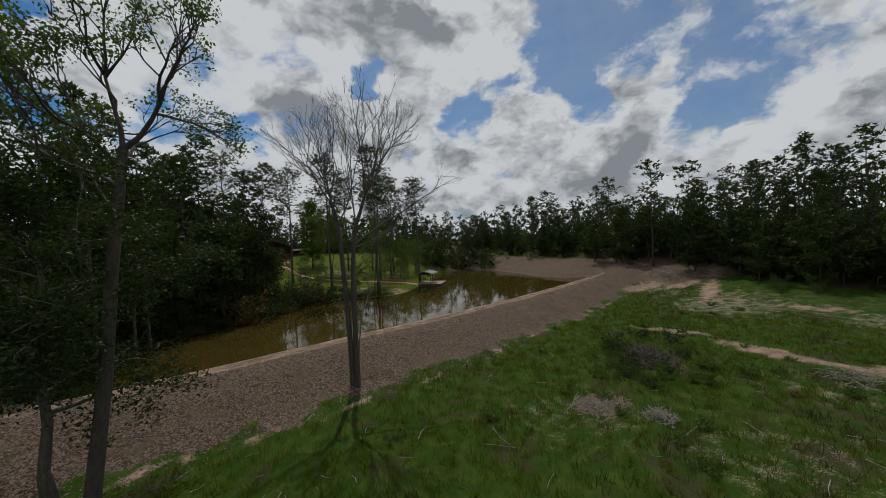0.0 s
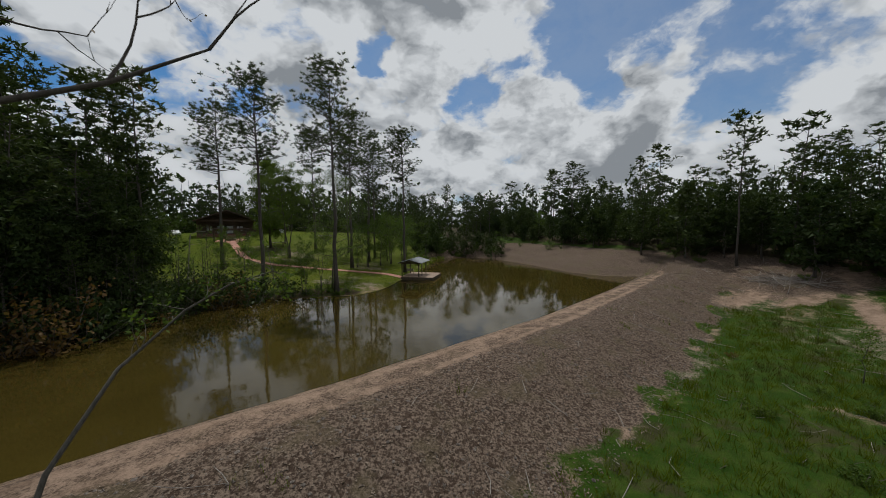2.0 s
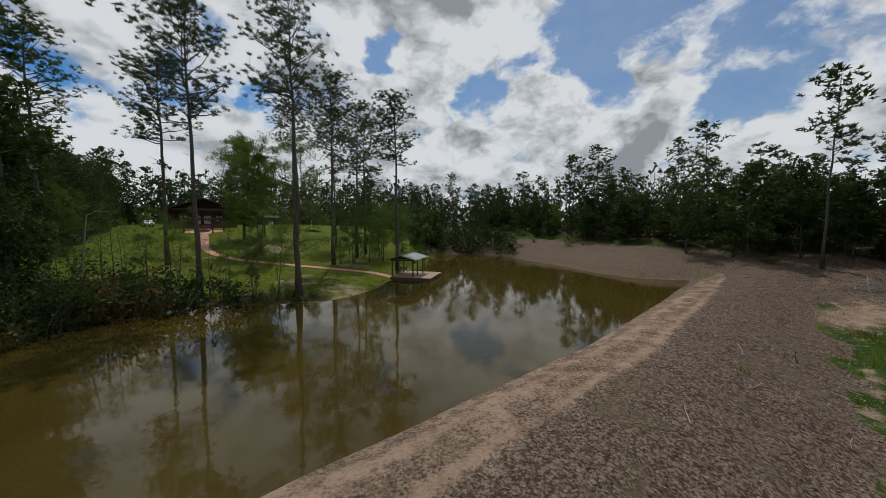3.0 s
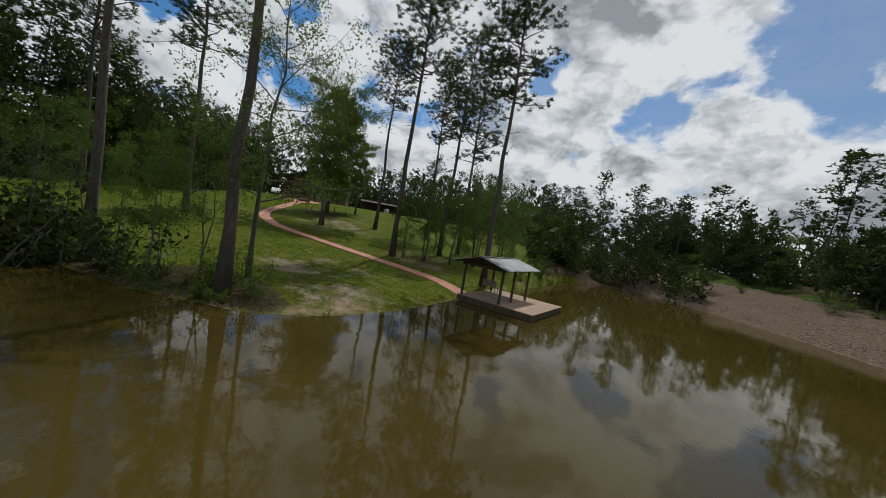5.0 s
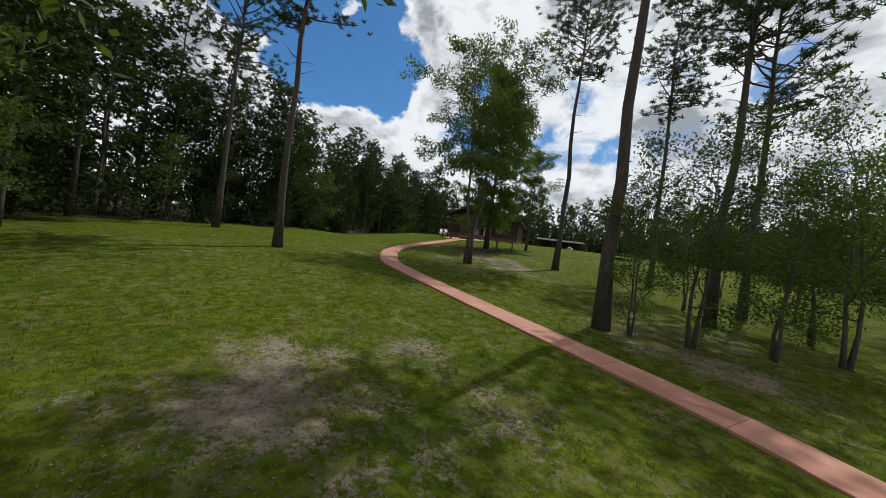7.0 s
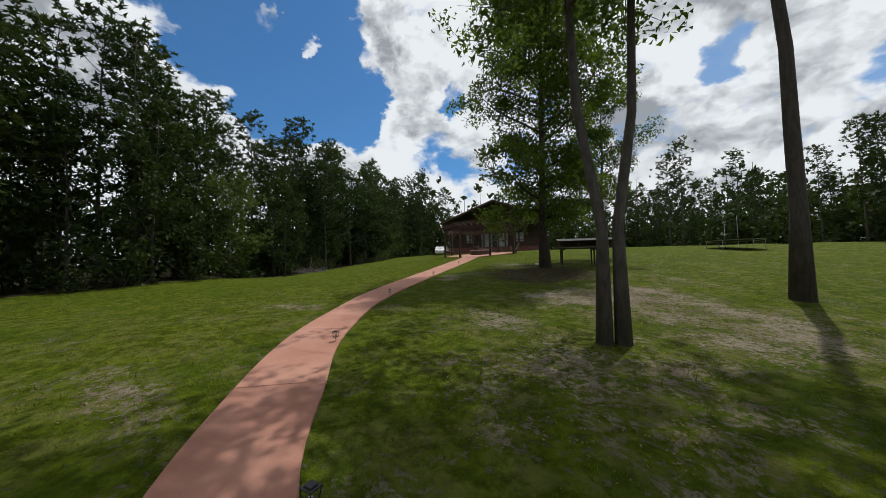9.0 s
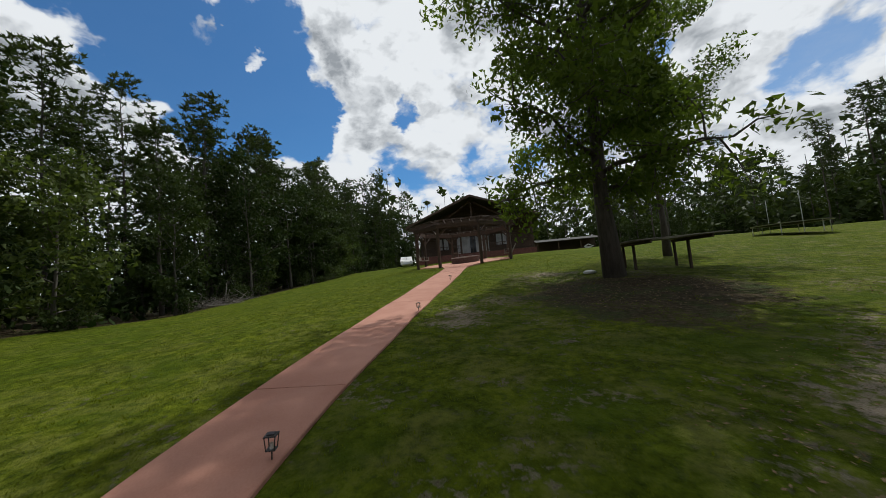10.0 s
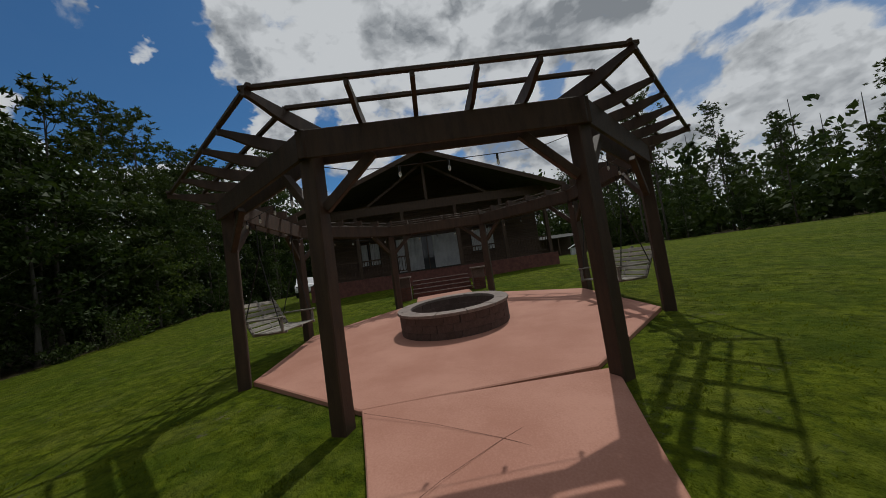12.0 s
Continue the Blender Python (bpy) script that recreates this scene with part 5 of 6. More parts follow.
bench = thing("bench", "weathered slatted wooden bench on the dock boards", "bench", dock.matrix_basis @ Matrix.Translation((0.42, 4.0, DZ)) @ pose(0, 0, 0, 0, 0, 180))
for k in range(4):
    part("seat_slat", Geo().box((1.2, 0.09, 0.025), Matrix.Translation((0, -0.15 + k * 0.105, 0.44))), TIMBER_GREY, bench)
    part("back_slat", Geo().box((1.2, 0.025, 0.09), Matrix.Translation((0, 0.25 + k * 0.02, 0.54 + k * 0.11))), TIMBER_GREY, bench)
for sx in (-0.55, 0.55):
    part("end_frame", Geo().box((0.05, 0.06, 0.44), Matrix.Translation((sx, -0.17, 0.22))).box((0.05, 0.06, 0.94), Matrix.Translation((sx, 0.29, 0.47)) @ pose(0, 0, 0, -8))
         .box((0.06, 0.5, 0.04), Matrix.Translation((sx, 0.04, 0.62))), TIMBER_GREY, bench)

# ---------------------------------------------------------------- fire pit court
OCT, FIRST = 3.85, -76.7
CX, CY = -51.5, 106.5
CZ = ground_at(CX, CY) + 0.02


def corner(k, r):
    a = radians(FIRST + 45 * k)
    return Vector((CX + r * math.cos(a), CY + r * math.sin(a), 0))


court = thing("fire_pit_slab", "octagonal pink concrete slab under the pergola", "patio", kind="structure")
ring = [corner(k, OCT - 0.12) for k in range(8)]
ring[0], ring[1] = corner(0, OCT - 0.3), corner(1, OCT - 0.3)
inner = [q.lerp(Vector((CX, CY, 0)), 0.006) for q in ring]
g = Geo()
low_z = [min(CZ - 0.1, ground_at(q.x, q.y) - 0.12) for q in ring]
g.add([(q.x, q.y, z) for q, z in zip(ring, low_z)] + [(q.x, q.y, court_z(q.x, q.y) - 0.012) for q in ring] + [(q.x, q.y, court_z(q.x, q.y)) for q in inner],
      [(i, (i + 1) % 8, 8 + (i + 1) % 8, 8 + i) for i in range(8)] + [(8 + i, 8 + (i + 1) % 8, 16 + (i + 1) % 8, 16 + i) for i in range(8)] + [tuple(range(16, 24))])
part("slab", g, CONCRETE, court)

pit = thing("fire_pit", "round fire pit of red-brown blocks, its cap coloured pale as if lit", "fire pit", Matrix.Translation((CX, CY, CZ + 0.01)) @ pose(0, 0, 0, math.degrees(COURT_Y), -math.degrees(COURT_X), 0))
PR, blocks = 1.12, 24
arc, wall_t = 2 * math.pi / blocks, 0.22
out = [(PR * math.cos(a), PR * math.sin(a)) for a in np.linspace(-arc * 0.485, arc * 0.485, 3)]
inn = [((PR - wall_t) * math.cos(a), (PR - wall_t) * math.sin(a)) for a in np.linspace(arc * 0.485, -arc * 0.485, 3)]
block_mesh = Geo().prism(out + inn, 0.003, 0.137).mesh("block", STONE)
for course in range(3):
    for k in range(blocks):
        part("block", block_mesh, None, pit, m=Matrix.Translation((0, 0, course * 0.14)) @ pose(0, 0, 0, 0, 0, (k + 0.5 * (course % 2)) * 360 / blocks + rnd.uniform(-0.3, 0.3)))
# cap ring, paler than the blocks: light on the rim put into its colour
out = [((PR + 0.03) * math.cos(a), (PR + 0.03) * math.sin(a)) for a in np.linspace(-arc * 0.97, arc * 0.97, 4)]
inn = [((PR - wall_t - 0.02) * math.cos(a), (PR - wall_t - 0.02) * math.sin(a)) for a in np.linspace(arc * 0.97, -arc * 0.97, 4)]
cap_mesh = Geo().prism(out + inn, 0.423, 0.475).mesh("cap_stone", STONE_CAP)
for k in range(blocks // 2):
    part("cap_stone", cap_mesh, None, pit, m=pose(0, 0, 0, 0, 0, k * 720 / blocks))
part("ash_bed", Geo().prism([((PR - wall_t) * math.cos(a), (PR - wall_t) * math.sin(a)) for a in np.linspace(0, 6.1, 24)], 0.0, 0.09), ASH, pit, "grey ash and soot")

# pergola: eight posts, a ring of beams, tailed rafters, two rings of battens
POST_TOP, BEAM_LOW, BEAM_TOP = 2.72, 2.48, 2.78
pergola = thing("pergola", "dark brown octagonal timber pergola open in the middle", "pergola", Matrix.Translation((CX, CY, CZ)))
P = [corner(k, OCT) - Vector((CX, CY, 0)) for k in range(8)]


def turned(k):
    return FIRST + 45 * k


for k in range(8):
    foot = ground_at(CX + P[k].x, CY + P[k].y) - CZ - 0.1
    part("post", Geo().box((0.185, 0.185, POST_TOP - foot), Matrix.Translation((P[k].x, P[k].y, (POST_TOP + foot) / 2)) @ pose(0, 0, 0, 0, 0, turned(k)), 0.014), TIMBER, pergola)
for k in range(8):
    a, b = P[k], P[(k + 1) % 8]
    d, face = (b - a).normalized(), ((a + b) / 2).normalized()
    for s in (-1, 1):
        off = face * 0.115 * s
        e = 0.10 if s > 0 else -0.02
        part("beam", Geo().bar(a - d * e + off + Vector((0, 0, (BEAM_LOW + BEAM_TOP) / 2)), b + d * e + off + Vector((0, 0, (BEAM_LOW + BEAM_TOP) / 2)), 0.045, BEAM_TOP - BEAM_LOW), TIMBER, pergola)
    for q, sgn in ((a, 1), (b, -1)):
        part("knee_brace", Geo().bar(q + d * sgn * 0.09 + Vector((0, 0, 1.95)), q + d * sgn * 0.66 + Vector((0, 0, 2.5)), 0.09, 0.10), TIMBER, pergola)


def rafter_mesh(tail, inside):
    """A rafter along x with a curved tail, its foot at the origin on the beam."""
    low = [(-inside, 0.0), (0.22, 0.0), (0.34, 0.012), (tail * 0.62, 0.035), (tail * 0.80, 0.07), (tail * 0.93, 0.088), (tail, 0.09)]
    top = [(tail, 0.15), (-inside, 0.15)]
    outline = low + top
    n = len(outline)
    verts = [(x, y, z) for y in (-0.022, 0.022) for x, z in outline]
    faces = [tuple(range(n)), tuple(range(2 * n - 1, n - 1, -1))] + [((i + 1) % n, i, n + i, n + (i + 1) % n) for i in range(n)]
    return Geo().add(verts, faces).mesh("rafter", TIMBER)


side_rafter, hip_rafter = rafter_mesh(0.70, 0.26), rafter_mesh(0.78, 0.30)
for k in range(8):
    a, b = P[k], P[(k + 1) % 8]
    face = (a + b) / 2
    ang = math.degrees(math.atan2(face.y, face.x))
    part("rafter", hip_rafter, None, pergola, m=Matrix.Translation((a.x, a.y, BEAM_TOP + 0.002)) @ pose(0, 0, 0, 0, 0, turned(k)))
    for j in range(1, 5):
        q = a.lerp(b, j / 5)
        part("rafter", side_rafter, None, pergola, m=Matrix.Translation((q.x, q.y, BEAM_TOP + 0.002)) @ pose(0, 0, 0, 0, 0, ang))
for r, z in ((OCT + 0.74, BEAM_TOP + 0.175), (OCT + 0.30, BEAM_TOP + 0.175)):
    tips = [corner(k, r) - Vector((CX, CY, 0)) for k in range(8)]
    for k in range(8):
        a, b = tips[k], tips[(k + 1) % 8]
        d = (b - a).normalized() * (0.07 if r > OCT + 0.6 else 0)
        part("batten", Geo().bar(a - d + Vector((0, 0, z)), b + d + Vector((0, 0, z)), 0.045, 0.045), TIMBER, pergola)

lights = thing("string_lights", "string of small clear bulbs along the pergola beams", "lights", Matrix.Translation((CX, CY, CZ)))
wire = Geo()
for k in range(8):
    a, b = P[k] * 0.955, P[(k + 1) % 8] * 0.955
    pts = [a.lerp(b, t) + Vector((0, 0, BEAM_LOW - 0.01 - 0.10 * (1 - (2 * t - 1) ** 6))) for t in np.linspace(0, 1, 11)]
    wire.tube(pts, [0.005] * 11, 4, False)
    for t in range(1, 11, 2):
        q = pts[t]
        holder = part("lamp_holder", Geo().tube([q, q - Vector((0, 0, 0.07))], [0.014, 0.014], 6), BLACK, lights)
        part("bulb", Geo().tube([q - Vector((0, 0, 0.07)), q - Vector((0, 0, 0.085)), q - Vector((0, 0, 0.115)), q - Vector((0, 0, 0.135))], [0.010, 0.018, 0.018, 0.006], 8), BULB, holder, "clear glass bulb", True)
part("cable", wire, BLACK, lights)


def swing(side):
    a, b = P[side], P[(side + 1) % 8]
    face = (a + b) / 2
    ang = math.degrees(math.atan2(face.y, face.x))
    m = Matrix.Translation((CX + face.x * 0.97, CY + face.y * 0.97, CZ)) @ pose(0, 0, 0, 0, 0, ang + 90) @ Matrix.Diagonal((1.18, 1.2, 1.0, 1.0))
    sw = thing("porch_swing", "grey slatted wooden swing seat on chains under the pergola", "swing", m, "swings under the pergola")
    for k in range(5):
        part("seat_slat", Geo().box((1.35, 0.085, 0.022), Matrix.Translation((0, -0.18 + 0.097 * k, 0.50 + 0.004 * k * k - 0.02 * k))), TIMBER_GREY, sw)
    for k in range(6):
        part("back_slat", Geo().box((1.35, 0.022, 0.075), Matrix.Translation((0, -0.25 - 0.035 * k, 0.56 + 0.092 * k)) @ pose(0, 0, 0, 20)), TIMBER_GREY, sw)
    for sx in (-0.62, 0.0, 0.62):
        part("frame_rail", Geo().bar((sx, -0.24, 0.47), (sx, 0.28, 0.47), 0.04, 0.05).bar((sx, -0.22, 0.47), (sx, -0.47, 1.10), 0.04, 0.045), TIMBER_GREY, sw)
    for sx in (-0.68, 0.68):
        part("arm_rest", Geo().box((0.08, 0.56, 0.03), Matrix.Translation((sx, 0.0, 0.74))).box((0.04, 0.04, 0.27), Matrix.Translation((sx, 0.23, 0.60))), TIMBER_GREY, sw)
        for sy in (-0.30, 0.22):
            part("chain", Geo().tube([(sx, sy, 0.50 if sy > 0 else 0.74), (sx, 0.0, 1.9), (sx, 0.0, BEAM_LOW)], [0.009] * 3, 6), BLACK, sw)
    return sw


swing(6)
swing(2)

# path lamps
lamp_spots = ((-28.3, 81.5), (-32.55, 83.35), (-36.55, 86.9), (-40.05, 91.55), (-43.75, 96.6))
for k, (x, y) in enumerate(lamp_spots):
    m = Matrix.Translation((x, y, ground_at(x, y) - 0.02)) @ pose(0, 0, 0, rnd.uniform(-3, 3), rnd.uniform(-3, 3), 25 + k * 13) @ Matrix.Scale(0.78, 4)
    if k:
        copy_thing(first_lamp, m)
        continue
    first_lamp = thing("path_light", "small black lantern on a stake beside the path", "lamp", m, "lanterns along the path")
    part("stake", Geo().tube([(0, 0, -0.12), (0, 0, 0.24)], [0.011, 0.011], 6), BLACK, first_lamp)
    cage = Geo()
    for sx in (-1, 1):
        for sy in (-1, 1):
            cage.bar((sx * 0.055, sy * 0.055, 0.24), (sx * 0.07, sy * 0.07, 0.42), 0.012, 0.012, 0.002)
    part("cage", cage.box((0.13, 0.13, 0.012), Matrix.Translation((0, 0, 0.243)), 0.002), BLACK, first_lamp)
    part("cap", Geo().box((0.165, 0.165, 0.018), Matrix.Translation((0, 0, 0.43)), 0.004).box((0.10, 0.10, 0.02), Matrix.Translation((0, 0, 0.447)), 0.006), BLACK, first_lamp)
    part("lens", Geo().tube([(0, 0, 0.25), (0, 0, 0.33)], [0.025, 0.025], 8), BULB, first_lamp)

# ---------------------------------------------------------------- house
HX, HY = CX - 0.585 * 11.6, CY + 0.811 * 11.6
HZ = ground_at(HX, HY)
house = thing("house", "brown timber house with a wide low gable over a raised porch", "house", Matrix.Translation((HX, HY, HZ)) @ pose(0, 0, 0, 0, 0, math.degrees(math.atan2(0.585, 0.811))))
HALF, EAVE_H, TOP_H, DEEP, PORCH, FLOOR_H = 6.9, 4.7, 7.35, 13.0, 2.9, 0.8
part("foundation", Geo().box((2 * HALF, DEEP - 0.1, FLOOR_H + 0.6), Matrix.Translation((0, PORCH + DEEP / 2, FLOOR_H / 2 - 0.3)), 0.02), BRICK, house, "red brick foundation")
shell = Geo()
for sx in (-1, 1):
    shell.box((0.2, DEEP, EAVE_H - FLOOR_H), Matrix.Translation((sx * (HALF - 0.1), PORCH + DEEP / 2, (EAVE_H + FLOOR_H) / 2)), 0.01)
shell.box((2 * HALF, 0.2, EAVE_H - FLOOR_H), Matrix.Translation((0, PORCH + DEEP - 0.1, (EAVE_H + FLOOR_H) / 2)), 0.01)
part("side_walls", shell, SIDING, house)
OPEN = [(-2.3, 1.7, FLOOR_H + 0.05, FLOOR_H + 2.2), (2.5, 4.0, FLOOR_H + 0.75, FLOOR_H + 2.15), (-4.7, -3.3, FLOOR_H + 0.75, FLOOR_H + 2.15)]
row, z = 0, FLOOR_H
board_h = 0.21
while z < TOP_H - 0.35:
    top = z + board_h
    half = HALF if top < EAVE_H else HALF * (TOP_H - top) / (TOP_H - EAVE_H) - 0.1
    if half < 0.3:
        break
    spans, x0 = [], -half
    for a, b, lo, hi in sorted(OPEN):
        if lo < top - 0.02 and hi > z + 0.02:
            spans.append((x0, a))
            x0 = b
    spans.append((x0, half))
    for a, b in spans:
        if b - a > 0.05:
            part("board", Geo().box((b - a, 0.06, board_h - 0.008), Matrix.Translation(((a + b) / 2, PORCH + 0.02 + 0.01 * (row % 2), z + board_h / 2)), 0.012), SIDING, house)
    z, row = top, row + 1
part("inner_wall", Geo().prism([(-HALF + 0.25, PORCH + 0.32), (HALF - 0.25, PORCH + 0.32), (HALF - 0.25, PORCH + 0.4), (-HALF + 0.25, PORCH + 0.4)], FLOOR_H, EAVE_H), SIDING, house)
for a, b, lo, hi in OPEN:
    win = part("window", Geo().box((b - a + 0.14, 0.10, 0.09), Matrix.Translation(((a + b) / 2, PORCH - 0.03, hi + 0.03))).box((b - a + 0.14, 0.12, 0.08), Matrix.Translation(((a + b) / 2, PORCH - 0.04, lo - 0.03)))
               .box((0.08, 0.10, hi - lo), Matrix.Translation((a - 0.02, PORCH - 0.03, (lo + hi) / 2))).box((0.08, 0.10, hi - lo), Matrix.Translation((b + 0.02, PORCH - 0.03, (lo + hi) / 2))), TIMBER, house)
    n = max(2, round((b - a) / 0.95))
    for k in range(n):
        xa, xb = a + (b - a) * k / n, a + (b - a) * (k + 1) / n
        part("pane", Geo().box((xb - xa - 0.05, 0.02, hi - lo - 0.04), Matrix.Translation(((xa + xb) / 2, PORCH + 0.03, (lo + hi) / 2)), 0.003), GLASS, win)
        if k:
            part("mullion", Geo().box((0.05, 0.07, hi - lo), Matrix.Translation((xa, PORCH + 0.0, (lo + hi) / 2))), TIMBER, win)
    folds = Geo()
    for side in (0, 1):
        c0 = a + 0.05 if side == 0 else b - 0.05 - (b - a) * 0.4
        xs = np.linspace(c0, c0 + (b - a) * 0.4, 17)
        verts = [(x, PORCH - 0.075 + 0.022 * math.sin(i * 1.9), zz) for zz in (lo + 0.05, hi - 0.03) for i, x in enumerate(xs)]
        folds.add(verts, [(i, i + 1, 18 + i, 17 + i) for i in range(16)])
    part("shutter", folds, CURTAIN, win, "pale grey hanging panels")
for k in range(62):
    part("porch_board", Geo().box((2 * HALF / 62 - 0.008, PORCH - 0.1, 0.035), Matrix.Translation((-HALF + (k + 0.5) * 2 * HALF / 62, PORCH / 2, FLOOR_H - 0.02)), 0.004), TIMBER, house)
part("porch_skirt", Geo().box((2 * HALF, 0.06, FLOOR_H + 0.35), Matrix.Translation((0, 0.08, FLOOR_H / 2 - 0.22))), BRICK, house)
for x in (-6.6, -4.1, -1.5, 1.5, 4.1, 6.6):
    part("porch_post", Geo().box((0.2, 0.2, EAVE_H - FLOOR_H - 0.5), Matrix.Translation((x, 0.25, (EAVE_H + FLOOR_H - 0.5) / 2)), 0.015), TIMBER, house)
part("porch_beam", Geo().box((2 * HALF, 0.16, 0.34), Matrix.Translation((0, 0.25, EAVE_H - 0.34))), TIMBER, house)
for a, b in ((-6.6, -4.1), (-4.1, -1.5), (1.5, 4.1), (4.1, 6.6)):
    part("railing", Geo().box((b - a, 0.05, 0.07), Matrix.Translation(((a + b) / 2, 0.25, FLOOR_H + 0.92))).box((b - a, 0.05, 0.06), Matrix.Translation(((a + b) / 2, 0.25, FLOOR_H + 0.14))), TIMBER, house)
    for x in np.arange(a + 0.2, b - 0.1, 0.16):
        part("baluster", Geo().box((0.035, 0.035, 0.75), Matrix.Translation((x, 0.25, FLOOR_H + 0.53))), TIMBER, house)
for sx in (-1, 1):
    over, y0, y1 = 0.75, -0.7, PORCH + DEEP + 0.5
    slope = (TOP_H - EAVE_H) / HALF
    xo = sx * (HALF + over)
    ze = EAVE_H - over * slope
    verts = [(xo, y0, ze), (0, y0, TOP_H), (0, y1, TOP_H), (xo, y1, ze), (xo, y0, ze - 0.2), (0, y0, TOP_H - 0.2), (0, y1, TOP_H - 0.2), (xo, y1, ze - 0.2)]
    faces = [(0, 1, 2, 3), (7, 6, 5, 4), (0, 4, 5, 1), (3, 2, 6, 7), (0, 3, 7, 4)]
    part("roof", Geo().add(verts, faces if sx < 0 else [f[::-1] for f in faces]), SHINGLE, house)
    part("bargeboard", Geo().bar((xo, y0 - 0.025, ze - 0.10), (0, y0 - 0.025, TOP_H - 0.10), 0.04, 0.24), TIMBER, house)
part("gable_truss", Geo().bar((-HALF, 0.25, EAVE_H - 0.1), (HALF, 0.25, EAVE_H - 0.1), 0.15, 0.2).bar((0, 0.25, EAVE_H), (0, 0.25, TOP_H - 0.3), 0.16, 0.16)
     .bar((-3.4, 0.25, EAVE_H), (0, 0.25, TOP_H - 0.5), 0.12, 0.14).bar((3.4, 0.25, EAVE_H), (0, 0.25, TOP_H - 0.5), 0.12, 0.14), TIMBER, house)

stairs = thing("porch_steps", "dark red brick steps between square piers before the porch", "steps", house.matrix_basis.copy())
for k in range(4):
    y0 = -6.0 + 0.33 * k
    part("step", Geo().box((2.2, 0.36, 0.9), Matrix.Translation((0, y0, -0.60 + 0.15 * k)), 0.012), BRICK, stairs)
    part("nosing", Geo().box((2.22, 0.06, 0.03), Matrix.Translation((0, y0 - 0.165, -0.135 + 0.15 * k)), 0.008), STONE_CAP, stairs, "pale step edge")
part("landing", Geo().box((2.2, 4.85, 0.9), Matrix.Translation((0, -2.40, -0.16)), 0.012), BRICK, stairs, "raised dark brick walk")
brick_mesh = Geo().box((0.195, 0.10, 0.065), None, 0.005).mesh("brick", BRICK)
for sx in (-1.36, 1.36):
    part("pier", Geo().box((0.42, 0.42, 1.3), Matrix.Translation((sx, -6.2, -0.18)), 0.01), STONE, stairs)
    part("pier_cap", Geo().box((0.52, 0.52, 0.06), Matrix.Translation((sx, -6.2, 0.50)), 0.012), STONE_CAP, stairs)
    for row in range(8):
        for k in range(2):
            part("brick", brick_mesh, None, stairs, m=Matrix.Translation((sx + (-0.105 + 0.205 * k) + (0.012 if row % 2 else -0.012), -6.375, -0.42 + row * 0.075)))

# pavement between the slab and the steps
a = Vector((CX, CY, 0)) + Vector((-0.585, 0.811, 0)) * (OCT - 0.5)
b = Vector((HX, HY, 0)) + Vector((0.585, -0.811, 0)) * 6.2
side = Vector((0.811, 0.585, 0))
n = 2
for i in range(n):
    t0, t1 = i / n + 0.004, (i + 1) / n - 0.004
    corners = []
    for t, sg in ((t0, -1), (t0, 1), (t1, 1), (t1, -1)):
        q = a.lerp(b, t) + side * sg * 0.95
        corners.append((q.x, q.y))
    zs = [ground_at(*c) + 0.035 for c in corners]
    part("slab", Geo().prism(corners, [v - 0.18 for v in zs], zs), CONCRETE, court)

# ---------------------------------------------------------------- lawn things
tx, ty = -33.0, 119.9
tramp = thing("trampoline", "round black trampoline with steel legs and bare net poles", "trampoline", Matrix.Translation((tx, ty, ground_at(tx, ty))))
circle = [(2.05 * math.cos(a), 2.05 * math.sin(a)) for a in np.linspace(0, 2 * math.pi, 41)]
part("mat", Geo().prism([(x * 0.86, y * 0.86) for x, y in circle[:-1]], 0.72, 0.735), RUBBER, tramp, "black jumping mat")
part("frame", Geo().tube([(x, y, 0.74) for x, y in circle], [0.035] * 41, 6, False), STEEL, tramp)
pad = Geo()
for i in range(40):
    (x0, y0), (x1, y1) = circle[i], circle[i + 1]
    pad.add([(x0 * 0.84, y0 * 0.84, 0.765), (x0 * 1.02, y0 * 1.02, 0.785), (x1 * 1.02, y1 * 1.02, 0.785), (x1 * 0.84, y1 * 0.84, 0.765),
             (x0 * 0.84, y0 * 0.84, 0.745), (x0 * 1.02, y0 * 1.02, 0.76), (x1 * 1.02, y1 * 1.02, 0.76), (x1 * 0.84, y1 * 0.84, 0.745)],
            [(0, 1, 2, 3), (7, 6, 5, 4), (1, 5, 6, 2), (0, 3, 7, 4)])
part("edge_pad", pad, RUBBER, tramp)
for k in range(6):
    a = k * math.pi / 3 + 0.3
    part("leg", Geo().tube([(2.0 * math.cos(a), 2.0 * math.sin(a), 0.74), (2.03 * math.cos(a), 2.03 * math.sin(a), -0.05)], [0.025, 0.025], 6), STEEL, tramp)
for a in (2.1, 5.0):
    part("net_pole", Geo().tube([(2.12 * math.cos(a), 2.12 * math.sin(a), 0.0), (2.12 * math.cos(a), 2.12 * math.sin(a), 2.75)], [0.022, 0.022], 6), STEEL, tramp)

